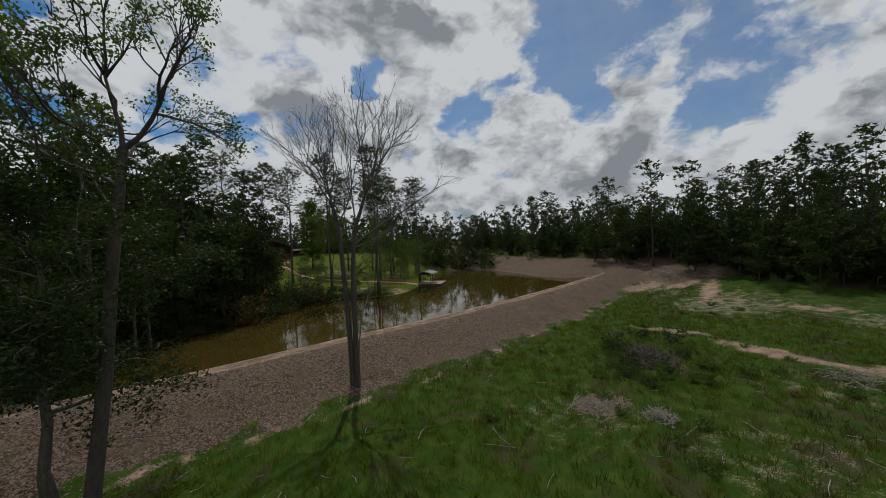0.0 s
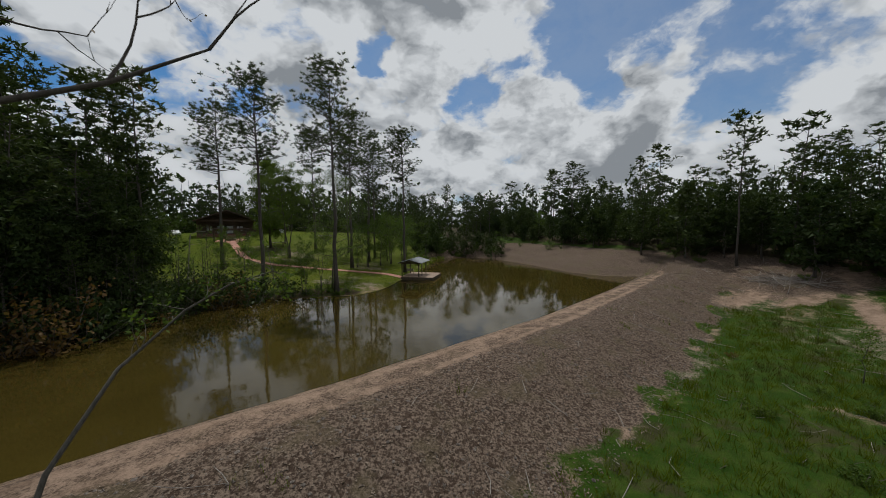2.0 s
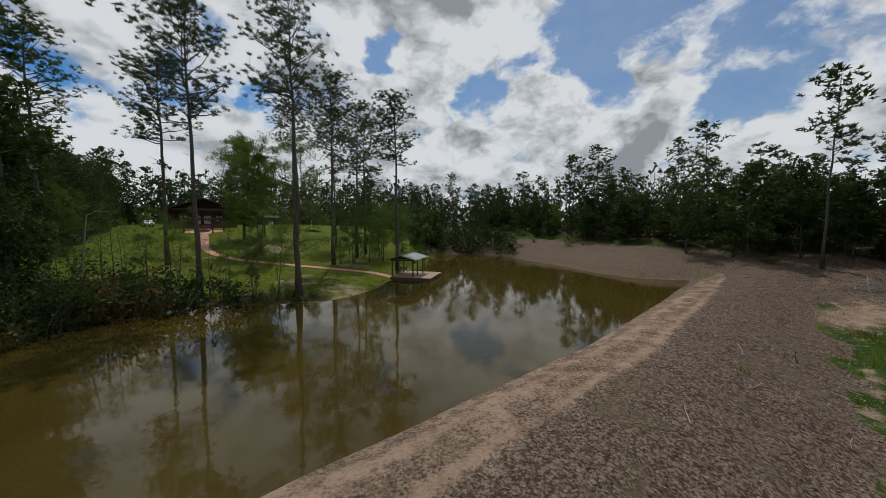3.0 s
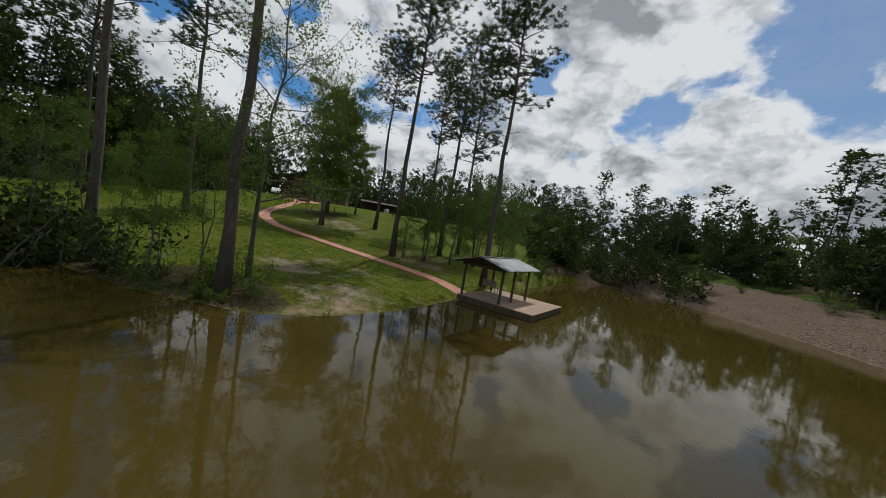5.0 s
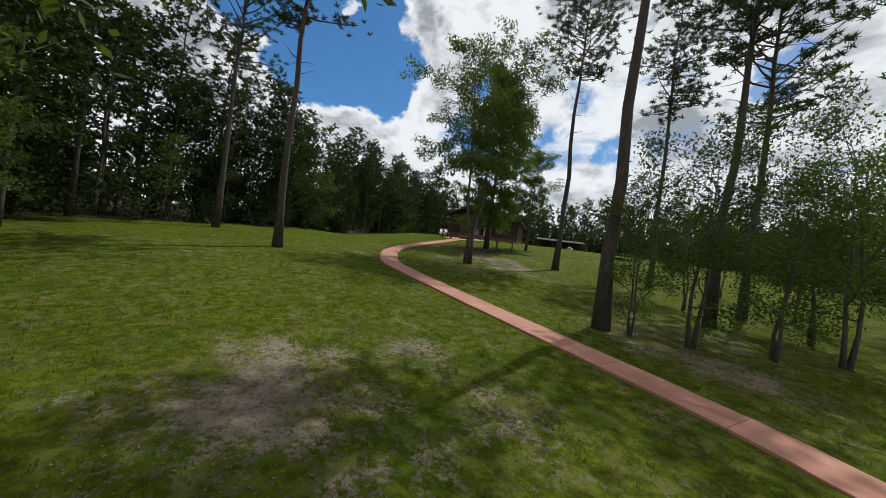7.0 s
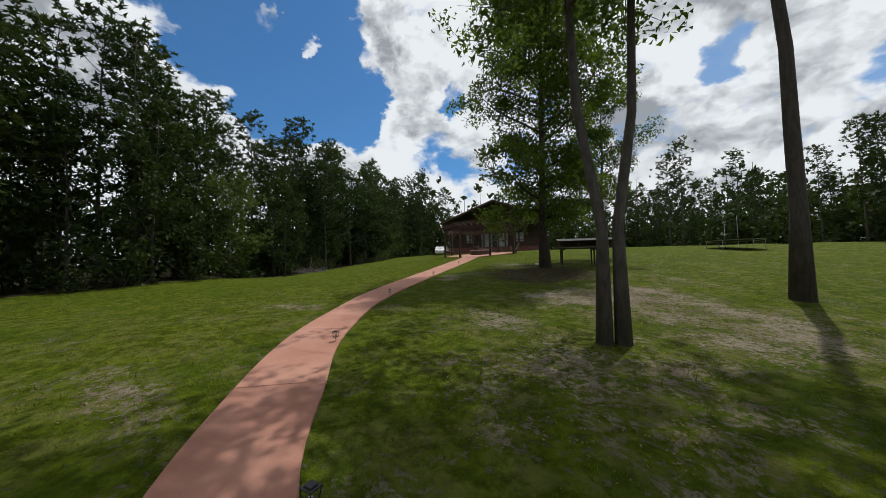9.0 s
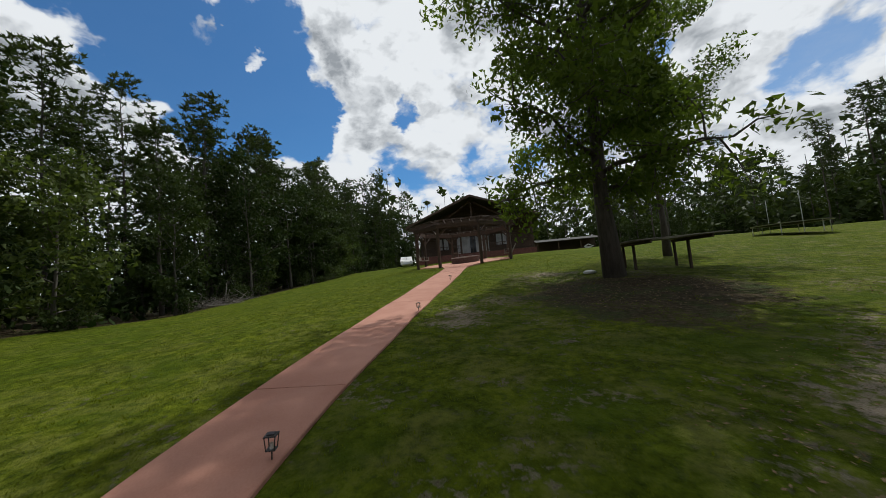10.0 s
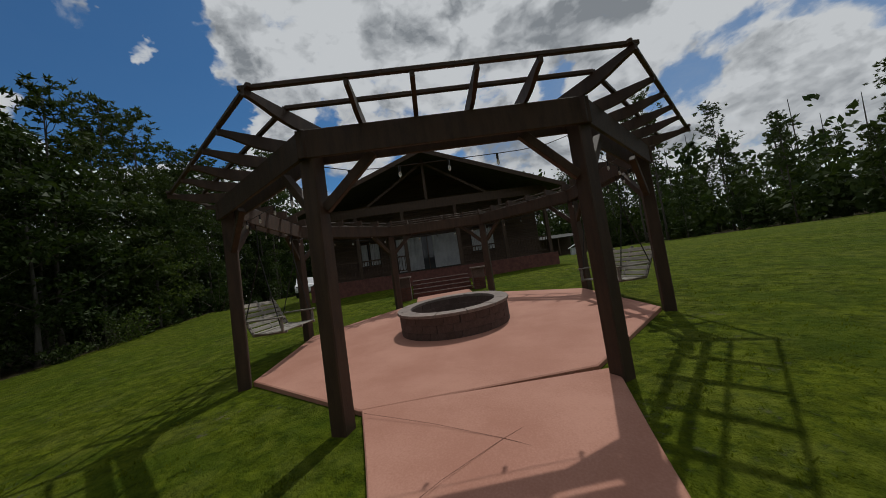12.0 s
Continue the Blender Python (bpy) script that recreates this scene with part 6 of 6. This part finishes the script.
platform = thing("tree_platform", "weathered plank platform on posts round the oak trunk", "platform", Matrix.Translation((-36.1, 99.3, ground_at(-36.1, 99.3))) @ pose(0, 0, 0, 0.5, -0.5, 38))
for k in range(12):
    y = -0.75 + k * 0.21
    if y > 0.12 or y < -0.6:
        part("board", Geo().box((2.9 - 0.25 * (k % 3), 0.19, 0.03), Matrix.Translation((0.1 * (k % 2), y, 1.12)), 0.004), TIMBER_GREY, platform)
    else:
        for sx in (-1, 1):
            part("board", Geo().box((0.95, 0.19, 0.03), Matrix.Translation((sx * 0.95, y, 1.12)), 0.004), TIMBER_GREY, platform)
for sx in (-1, 1):
    part("joist", Geo().box((0.06, 2.4, 0.11), Matrix.Translation((sx * 0.9, 0.4, 1.04))), TIMBER, platform)
    for ly in (0.55, 1.45):
        part("leg", Geo().box((0.08, 0.08, 1.15), Matrix.Translation((sx * 0.9, ly, 0.44))), TIMBER, platform)
bag = Geo()
r2 = np.random.RandomState(9)
rings = [[(0.19 * s * math.cos(a) * r2.uniform(0.7, 1.3), 0.13 * s * math.sin(a) * r2.uniform(0.8, 1.2), z) for a in np.linspace(0, 5.76, 11)] for s, z in ((0.9, 0.0), (1.15, 0.05), (0.75, 0.11), (0.3, 0.13))]
bag.add([p for rg in rings for p in rg], [(i * 11 + j, i * 11 + (j + 1) % 11, (i + 1) * 11 + (j + 1) % 11, (i + 1) * 11 + j) for i in range(3) for j in range(11)] + [tuple(range(33, 44))])
sx_, sy_ = -38.5, 98.5
tagged(new("plastic_bag", bag.mesh("plastic_bag", WHITE, True)), "crumpled white bag on the bare ground under the oak", "bag").matrix_basis = Matrix.Translation((sx_, sy_, ground_at(sx_, sy_) + 0.01))

# white pickup
VX, VY = -76.5, 120.5
car = thing("pickup_truck", "white pickup truck parked on the grass by the house", "vehicle", Matrix.Translation((VX, VY, ground_at(VX, VY))) @ pose(0, 0, 0, 0, 0, -38))
side_line = [(-2.6, 0.55), (-2.6, 1.15), (-0.95, 1.18), (-0.85, 1.2), (-0.55, 1.75), (0.75, 1.78), (1.35, 1.22), (2.45, 1.08), (2.62, 0.85), (2.6, 0.5)]
n = len(side_line)
body = Geo().add([(x, y * (0.92 if 1.4 < z else 1.0), z) for y in (-0.93, 0.93) for x, z in side_line],
                 [tuple(range(n)), tuple(range(2 * n - 1, n - 1, -1))] + [((i + 1) % n, i, n + i, n + (i + 1) % n) for i in range(n)])
part("body", body, WHITE, car)
for sy in (-1, 1):
    part("side_window", Geo().prism([(-0.5, sy * 0.905 - 0.02), (0.95, sy * 0.905 - 0.02), (0.95, sy * 0.905 + 0.02), (-0.5, sy * 0.905 + 0.02)], 1.24, 1.62), GLASS, car)
    for x in (-1.65, 1.65):
        wheel = part("wheel", Geo().tube([(x, sy * 0.94, 0.38), (x, sy * 0.72, 0.38)], [0.38, 0.38], 18), RUBBER, car)
        part("rim", Geo().tube([(x, sy * 0.95, 0.38), (x, sy * 0.90, 0.38)], [0.22, 0.22], 14), STEEL, wheel)
    part("headlight", Geo().box((0.05, 0.3, 0.14), Matrix.Translation((2.56, sy * 0.7, 0.92))), GLASS, car)
part("windscreen", Geo().bar((0.80, 0, 1.71), (1.31, 0, 1.28), 1.5, 0.03, up=(0, 1, 0)), GLASS, car)
part("bumper", Geo().box((0.15, 1.8, 0.2), Matrix.Translation((2.62, 0, 0.55)), 0.03), STEEL, car)

# outbuildings beyond the house
shed = thing("open_shed", "long low dark shed with a metal roof beyond the lawn", "shed", Matrix.Translation((-63, 149.5, ground_at(-63, 149.5))) @ pose(0, 0, 0, 0, 0, 38))
part("roof", Geo().bar((-6, -2.4, 2.5), (-6, 2.4, 3.2), 0.08, 0.08).add([(-6, -2.6, 2.45), (6, -2.6, 2.45), (6, 2.6, 3.2), (-6, 2.6, 3.2), (-6, -2.6, 2.53), (6, -2.6, 2.53), (6, 2.6, 3.28), (-6, 2.6, 3.28)],
     [(3, 2, 1, 0), (4, 5, 6, 7), (0, 1, 5, 4), (1, 2, 6, 5), (2, 3, 7, 6), (3, 0, 4, 7)]), SHINGLE, shed)
part("back_wall", Geo().box((12, 0.12, 3.1), Matrix.Translation((0, 2.4, 1.5))), SIDING, shed)
for x in (-5.8, -2, 2, 5.8):
    part("post", Geo().box((0.15, 0.15, 2.6), Matrix.Translation((x, -2.3, 1.2))), TIMBER, shed)
kx, ky = -57.2, 145.3
kennel = thing("dog_kennel", "small pale kennel with a pitched roof on the lawn", "kennel", Matrix.Translation((kx, ky, ground_at(kx, ky))) @ pose(0, 0, 0, 0, 0, 20))
part("walls", Geo().box((1.1, 1.3, 0.9), Matrix.Translation((0, 0, 0.42))), CURTAIN, kennel)
part("roof", Geo().bar((-0.75, 0, 0.85), (0, 0, 1.25), 1.5, 0.05).bar((0.75, 0, 0.85), (0, 0, 1.25), 1.5, 0.05), WHITE, kennel)

# dead snag at the shore
g = Geo()
r2 = np.random.RandomState(4)
snag_pts = bend((0, 0, -0.6), (0.03, 0.05, 1), 8.6, r2, 7, 0.05)
g.tube(snag_pts + [snag_pts[-1] + Vector((0.7, 0.2, 0.35)), snag_pts[-1] + Vector((1.5, 0.3, 0.3))], [0.10, 0.09, 0.085, 0.08, 0.07, 0.06, 0.05, 0.045, 0.04, 0.02], 7)
for k in range(5):
    g.tube(bend(snag_pts[3 + k % 4], r2.normal(size=3), 1.1, r2, 3, 0.2), [0.025, 0.02, 0.014, 0.006], 4, False)
snag = thing("dead_snag", "pale dead trunk leaning at the water's edge", "dead tree", Matrix.Translation((-27.2, 58.6, 0.0)))
part("trunk", g, BARK_PALE, snag)


# ---------------------------------------------------------------- rough ground beyond the dam
def stick_heap(name, label, x, y, count, reach, tall, mat, seed, thick=0.03):
    r2 = np.random.RandomState(seed)
    g = Geo()
    for j in range(4):
        for k in range(count // 4):
            a, u = r2.uniform(0, 6.28), r2.uniform(0, 1) ** 0.7
            c = Vector((math.cos(a) * reach * u * 0.6, math.sin(a) * reach * u * 0.6, tall * (1 - u) * r2.uniform(0.2, 1.0) + 0.03))
            d = Vector((r2.normal(), r2.normal(), r2.normal() * 0.28))
            ln, r = r2.uniform(0.5, 1.0) * reach * 0.8, thick * r2.uniform(0.4, 1.2)
            g.tube(bend(c - d.normalized() * ln / 2, d, ln, r2, 3, 0.12), [r, r * 0.9, r * 0.7, r * 0.35], 5, True)
    heap = tagged(new(name, g.mesh(name, mat)), label, "brushwood", kind="stuff")
    heap.matrix_basis = Matrix.Translation((x, y, ground_at(x, y)))
    return heap


for i, (x, y) in enumerate(((13.9, 27.4), (14.6, 24.9), (13.4, 29.6), (16.4, 24.3), (20.4, 26.0), (21.2, 29.8), (18.6, 23.4), (15.6, 31.6), (19.2, 32.2), (11.9, 25.2), (22.6, 24.4), (17.2, 26.0))):
    bush(x, y, (2, 2, 0)[i % 3], 0.85 + 0.09 * (i % 4), i * 53, LEAVES, "low leafy green bush among the rough weeds", "bushes round the brush pile")
for i, (x, y) in enumerate(((-14.4, 64.3), (-16.0, 63.9), (-13.3, 65.6), (-17.6, 63.3), (-12.0, 64.0), (-18.9, 63.0), (-15.2, 65.6), (-20.2, 62.9), (-11.4, 65.4))):
    bush(x, y, (0, 2, 1)[i % 3], 0.8 + 0.1 * (i % 4), i * 71, (LEAVES, LEAVES_DARK)[i % 2], "loose leafy bush under the shore pines", "bushes under the shore pines")
stick_heap("brush_pile", "large heap of dark cut branches among the weeds", 17.4, 28.6, 300, 3.4, 1.15, TWIG, 51, 0.04)
stick_heap("brush_pile", "small pale heap of bleached sticks in the grass", 12.5, 19.0, 130, 1.5, 0.45, BARK_PALE, 52, 0.02)
stick_heap("brush_pile", "scattered grey branches lying in the rough grass", 28.5, 22.5, 90, 3.4, 0.3, BARK_PALE, 53, 0.02)
stick_heap("brush_pile", "scattered sticks lying on bare brown earth", 9.2, 20.6, 80, 2.4, 0.2, BARK_PALE, 54, 0.018)
stick_heap("brush_pile", "low line of cut branches along the clearing", 46, 66, 140, 6.0, 0.5, BARK_PALE, 55, 0.035)
stick_heap("brush_pile", "low heap of branches at the edge of the wood", -64, 92.6, 110, 3.4, 0.4, BARK_PALE, 56, 0.025)
stick_heap("brush_pile", "rotting branches by the swampy shore", -31, 54.6, 90, 3.4, 0.7, BARK_PALE, 57, 0.03)
for x, y, k, sz in ((16.0, 30.4, 0, 0.8), (20.6, 34.6, 2, 1.2), (22.0, 31.8, 0, 0.75), (20.6, 28.4, 2, 1.1), (15.4, 27.8, 2, 1.2), (17.6, 25.8, 2, 0.9), (13.6, 25.0, 0, 0.6), (14.6, 23.2, 2, 0.9)):
    bush(x, y, k, sz, x * 50, LEAVES_DARK)


def rough_side(x, y):
    return (x + 27.4) * 0.654 - (y - 22.6) * 0.757 > 3 and shore(x, y) > 5


rnd = np.random.RandomState(66)
for x, y in scatter(46, 2, 40, 14, 52, lambda x, y: rough_side(x, y) and shore(x, y) > 12.5, 1.6, 67):
    bush(x, y, 2, rnd.uniform(0.4, 0.85), rnd.uniform(0, 360), (LEAVES, LEAVES_DARK, LEAVES_DRY, LEAVES)[rnd.randint(4)], "low leafy weeds in the rough grass", "weeds")


def cast_sticks(name, label, n, x0, x1, y0, y1, keep, seed, long_, thick, mat):
    """Broken sticks lying about on rough ground."""
    r2, g, made = np.random.RandomState(seed), Geo(), 0
    while made < n:
        x, y = r2.uniform(x0, x1), r2.uniform(y0, y1)
        if not keep(x, y):
            made += 0.1
            continue
        a, ln = r2.uniform(0, 6.28), long_ * np.exp(r2.normal() * 0.6)
        p = [Vector((x + math.cos(a) * ln * t, y + math.sin(a) * ln * t, 0)) for t in (-0.5, 0.05, 0.5)]
        p[1] += Vector((r2.normal() * 0.06 * ln, r2.normal() * 0.06 * ln, 0))
        for q in p:
            q.z = ground_at(q.x, q.y) + thick * 1.2 + r2.uniform(0, 0.12)
        r = thick * r2.uniform(0.5, 1.4)
        g.tube(p, [r, r * 0.85, r * 0.5], 4, False)
        made += 1
    tagged(new(name, g.mesh(name, mat)), label, "sticks", kind="stuff")


cast_sticks("fallen_sticks", "bleached broken sticks strewn over the rough ground", 620, -18, 56, 8, 76, rough_side, 61, 0.8, 0.018, BARK_PALE)
cast_sticks("dark_twigs", "dark broken twigs strewn over the rough ground", 700, -18, 56, 8, 76, rough_side, 62, 0.6, 0.014, TWIG)
trunk, crown = broad_parts(61, 3.6, 0.3, 0.035, 0.8, 8, 4, 10, 0.12)
for k, (x, y, s) in enumerate(((27.2, 42.2, 1.0), (28.3, 41.2, 0.9), (33, 50, 0.8))):
    if k == 0:
        sapling = make_tree("sapling", "thin young sapling in the rough grass", "saplings in the rough", trunk, crown, BARK_GREY, LEAVES, stand(x, y, 0, s))
    else:
        copy_thing(sapling, stand(x, y, k * 90, s))


# ---------------------------------------------------------------- grass, stones
def strew(n, x0, x1, y0, y1, seed, keep):
    r2 = np.random.RandomState(seed)
    x, y = r2.uniform(x0, x1, n), r2.uniform(y0, y1, n)
    ok = keep(x, y)
    return x[ok], y[ok], r2


def mesh_height(x, y):
    """Height of the built ground sheet, between its corners."""
    i, j = np.clip(np.searchsorted(gx, x) - 1, 0, cols_n - 2), np.clip(np.searchsorted(gy, y) - 1, 0, rows_n - 2)
    u, v = (x - gx[i]) / (gx[i + 1] - gx[i]), (y - gy[j]) / (gy[j + 1] - gy[j])
    return (GZ[j, i] * (1 - u) + GZ[j, i + 1] * u) * (1 - v) + (GZ[j + 1, i] * (1 - u) + GZ[j + 1, i + 1] * u) * v


def blades(name, label, x, y, r2, per, tall, spread, mat, wide=0.012):
    n = len(x) * per
    bx = np.repeat(x, per) + r2.normal(size=n) * spread
    by = np.repeat(y, per) + r2.normal(size=n) * spread
    bz = mesh_height(bx, by)
    a, h = r2.uniform(0, 6.28, n), tall * r2.uniform(0.45, 1.25, n) * np.repeat(r2.uniform(0.6, 1.3, len(x)), per)
    lean = r2.normal(size=(n, 2)) * 0.42
    root = np.stack([bx, by, bz - 0.02], -1)
    sidev = np.stack([np.cos(a) * wide, np.sin(a) * wide, np.zeros(n)], -1) * (0.6 + h / tall)[:, None]
    tip = root + np.stack([lean[:, 0] * h, lean[:, 1] * h, h], -1)
    tagged(new(name, leaf_mesh(name, [np.stack([root - sidev, root + sidev, tip], 1)], mat)), label, "grass", kind="stuff")


def path_gap(x, y):
    best = np.full(x.shape, 1e9)
    for a, b in zip(PATH_LINE, PATH_LINE[1:]):
        dx, dy = b[0] - a[0], b[1] - a[1]
        t = np.clip(((x - a[0]) * dx + (y - a[1]) * dy) / (dx * dx + dy * dy), 0, 1)
        best = np.minimum(best, np.hypot(x - a[0] - t * dx, y - a[1] - t * dy))
    return best


def bare_at(x, y):
    i, j = np.clip(np.searchsorted(gx, x), 0, cols_n - 1), np.clip(np.searchsorted(gy, y), 0, rows_n - 1)
    return np.maximum(worn[j, i], np.maximum(sand[j, i], rubble[j, i]))


def on_lawn(x, y):
    d = path_gap(x, y)
    r2 = np.random.RandomState(len(x))
    return (d > 0.80) & (d < 7.5) & (np.hypot(x - CX, y - CY) > OCT + 0.15) & (bare_at(x, y) < r2.uniform(0.3, 0.75, len(x))) & (pond_distance(x, y) > 0.4) & (d < r2.uniform(1, 9, len(x)))


x, y, r2 = strew(60000, -62, -22, 76, 112, 91, on_lawn)
blades("lawn_grass", "short mown bright green grass blades", x, y, r2, 9, 0.042, 0.05, GRASS, 0.006)
x, y, r2 = strew(15000, -36, -6, 61, 88, 92, lambda x, y: (np.random.RandomState(len(x)).uniform(0, 1, len(x)) < np.clip((x + 36) / 16, 0, 1)) & (path_gap(x, y) > 0.9) & (pond_distance(x, y) > 0.1) & (bare_at(x, y) < 0.5))
blades("shore_grass", "uneven grass tufts on the slope above the pond", x, y, r2, 8, 0.075, 0.07, GRASS, 0.008)
x, y, r2 = strew(17000, -20, 44, 8, 64, 93, lambda x, y: ((x + 27.4) * 0.654 - (y - 22.6) * 0.757 > 0) & (pond_distance(x, y) > 9.6 + 3.4 * np.random.RandomState(5).uniform(0, 1, len(x)) ** 0.5 + 0.6 * np.sin(x * 0.7)) & (bare_at(x, y) < 0.47))
x2, y2, _ = strew(5000, -26, 44, 8, 70, 99, lambda x, y: ((x + 27.4) * 0.654 - (y - 22.6) * 0.757 > 0) & (np.abs(pond_distance(x, y) - 8) < 3.5) & (np.sin(x * 0.9) + np.sin(y * 1.3 + x * 0.4) > 0.9))
x, y = np.concatenate([x, x2[::4]]), np.concatenate([y, y2[::4]])
blades("wild_grass", "knee-high rough green grass and weeds beyond the dam", x, y, r2, 9, 0.42, 0.14, GRASS_WILD, 0.012)
x, y, r2 = strew(2600, -52, 12, 20, 142, 94, lambda x, y: (np.abs(pond_distance(x, y) - 0.35) < 0.5) & (x < 3) & (y > 61) & ((x + 27.4) * 0.654 - (y - 22.6) * 0.757 < 0))
blades("bank_grass", "coarse grass along the water's edge", x, y, r2, 10, 0.35, 0.12, GRASS_WILD, 0.012)

x, y, r2 = strew(60000, -26, 44, 8, 84, 95, lambda x, y: ((x + 27.4) * 0.654 - (y - 22.6) * 0.757 > 0) & (pond_distance(x, y) > 3.6) & (pond_distance(x, y) < 12.4))
n = len(x)
size = np.minimum(0.027 * np.exp(r2.normal(size=n) * 0.7), 0.085)
z = mesh_height(x, y)
base = np.array([(1, 0, 0), (0, 1, 0), (-1, 0, 0), (0, -1, 0), (0, 0, 0.7), (0, 0, -0.7)], float)
spin = r2.uniform(0, 6.28, n)
rot = np.stack([np.stack([np.cos(spin), -np.sin(spin), 0 * spin], -1), np.stack([np.sin(spin), np.cos(spin), 0 * spin], -1), np.stack([0 * spin, 0 * spin, 1 + 0 * spin], -1)], 1)
stones = np.einsum("nij,kj->nki", rot, base) * (size[:, None, None] * r2.uniform(0.6, 1.4, (n, 6, 1))) * r2.uniform(0.6, 1.5, (n, 1, 3)) + np.stack([x, y, z + size * 0.15], -1)[:, None, :]
tri = np.array([(0, 1, 4), (1, 2, 4), (2, 3, 4), (3, 0, 4), (1, 0, 5), (2, 1, 5), (3, 2, 5), (0, 3, 5)])
faces = (tri[None] + np.arange(n)[:, None, None] * 6).reshape(-1, 3)
tagged(new("rubble_stones", mesh_of("rubble_stones", stones.reshape(-1, 3).tolist(), faces.tolist(), ROCKS)), "loose broken stones on the outer slope of the dam", "stones", kind="stuff")

x, y, r2 = strew(110000, -46, -5, 62, 106, 96, lambda x, y: (bare_at(x, y) > 0.40) & (path_gap(x, y) > 0.85))
z = mesh_height(x, y) + 0.008
flat_leaf = sprays(np.stack([x, y, z], -1), 1, 0.05, 0.0, r2)
flat_leaf[:, :, 2] = (flat_leaf[:, :, 2] - z[:, None]) * 0.35 + z[:, None] + 0.012
tagged(new("dead_leaves", leaf_mesh("dead_leaves", [flat_leaf], LITTER)), "dry fallen leaves and bits of bark on worn ground", "leaf litter", kind="stuff")

x, y, r2 = strew(90000, -26, 50, 8, 84, 97, lambda x, y: ((x + 27.4) * 0.654 - (y - 22.6) * 0.757 > 0) & (pond_distance(x, y) > 3.4) & (pond_distance(x, y) < 12.8))
z = mesh_height(x, y) + 0.012
chips = sprays(np.stack([x, y, z], -1), 1, 0.16, 0.0, r2, "chip")
chips[:, :, 2] = (chips[:, :, 2] - z[:, None]) * 0.4 + z[:, None] + 0.012
tagged(new("wood_chips", leaf_mesh("wood_chips", [chips], DAM_CHIPS)), "brown and grey wood chips and bark on the dam", "chips", kind="stuff")

x, y, r2 = strew(26000, 2, 52, 70, 128, 98, lambda x, y: ((x + 27.4) * 0.654 - (y - 22.6) * 0.757 < 4) & (pond_distance(x, y) > 0.2) & (pond_distance(x, y) < 15) & (x > 8))
z = mesh_height(x, y) + 0.012
chips = sprays(np.stack([x, y, z], -1), 1, 0.11, 0.0, r2, "chip")
chips[:, :, 2] = (chips[:, :, 2] - z[:, None]) * 0.5 + z[:, None] + 0.02
tagged(new("bank_chips", leaf_mesh("bank_chips", [chips], BANK_CHIPS)), "grey-brown chips and stones on the bare far bank", "chips", kind="stuff")
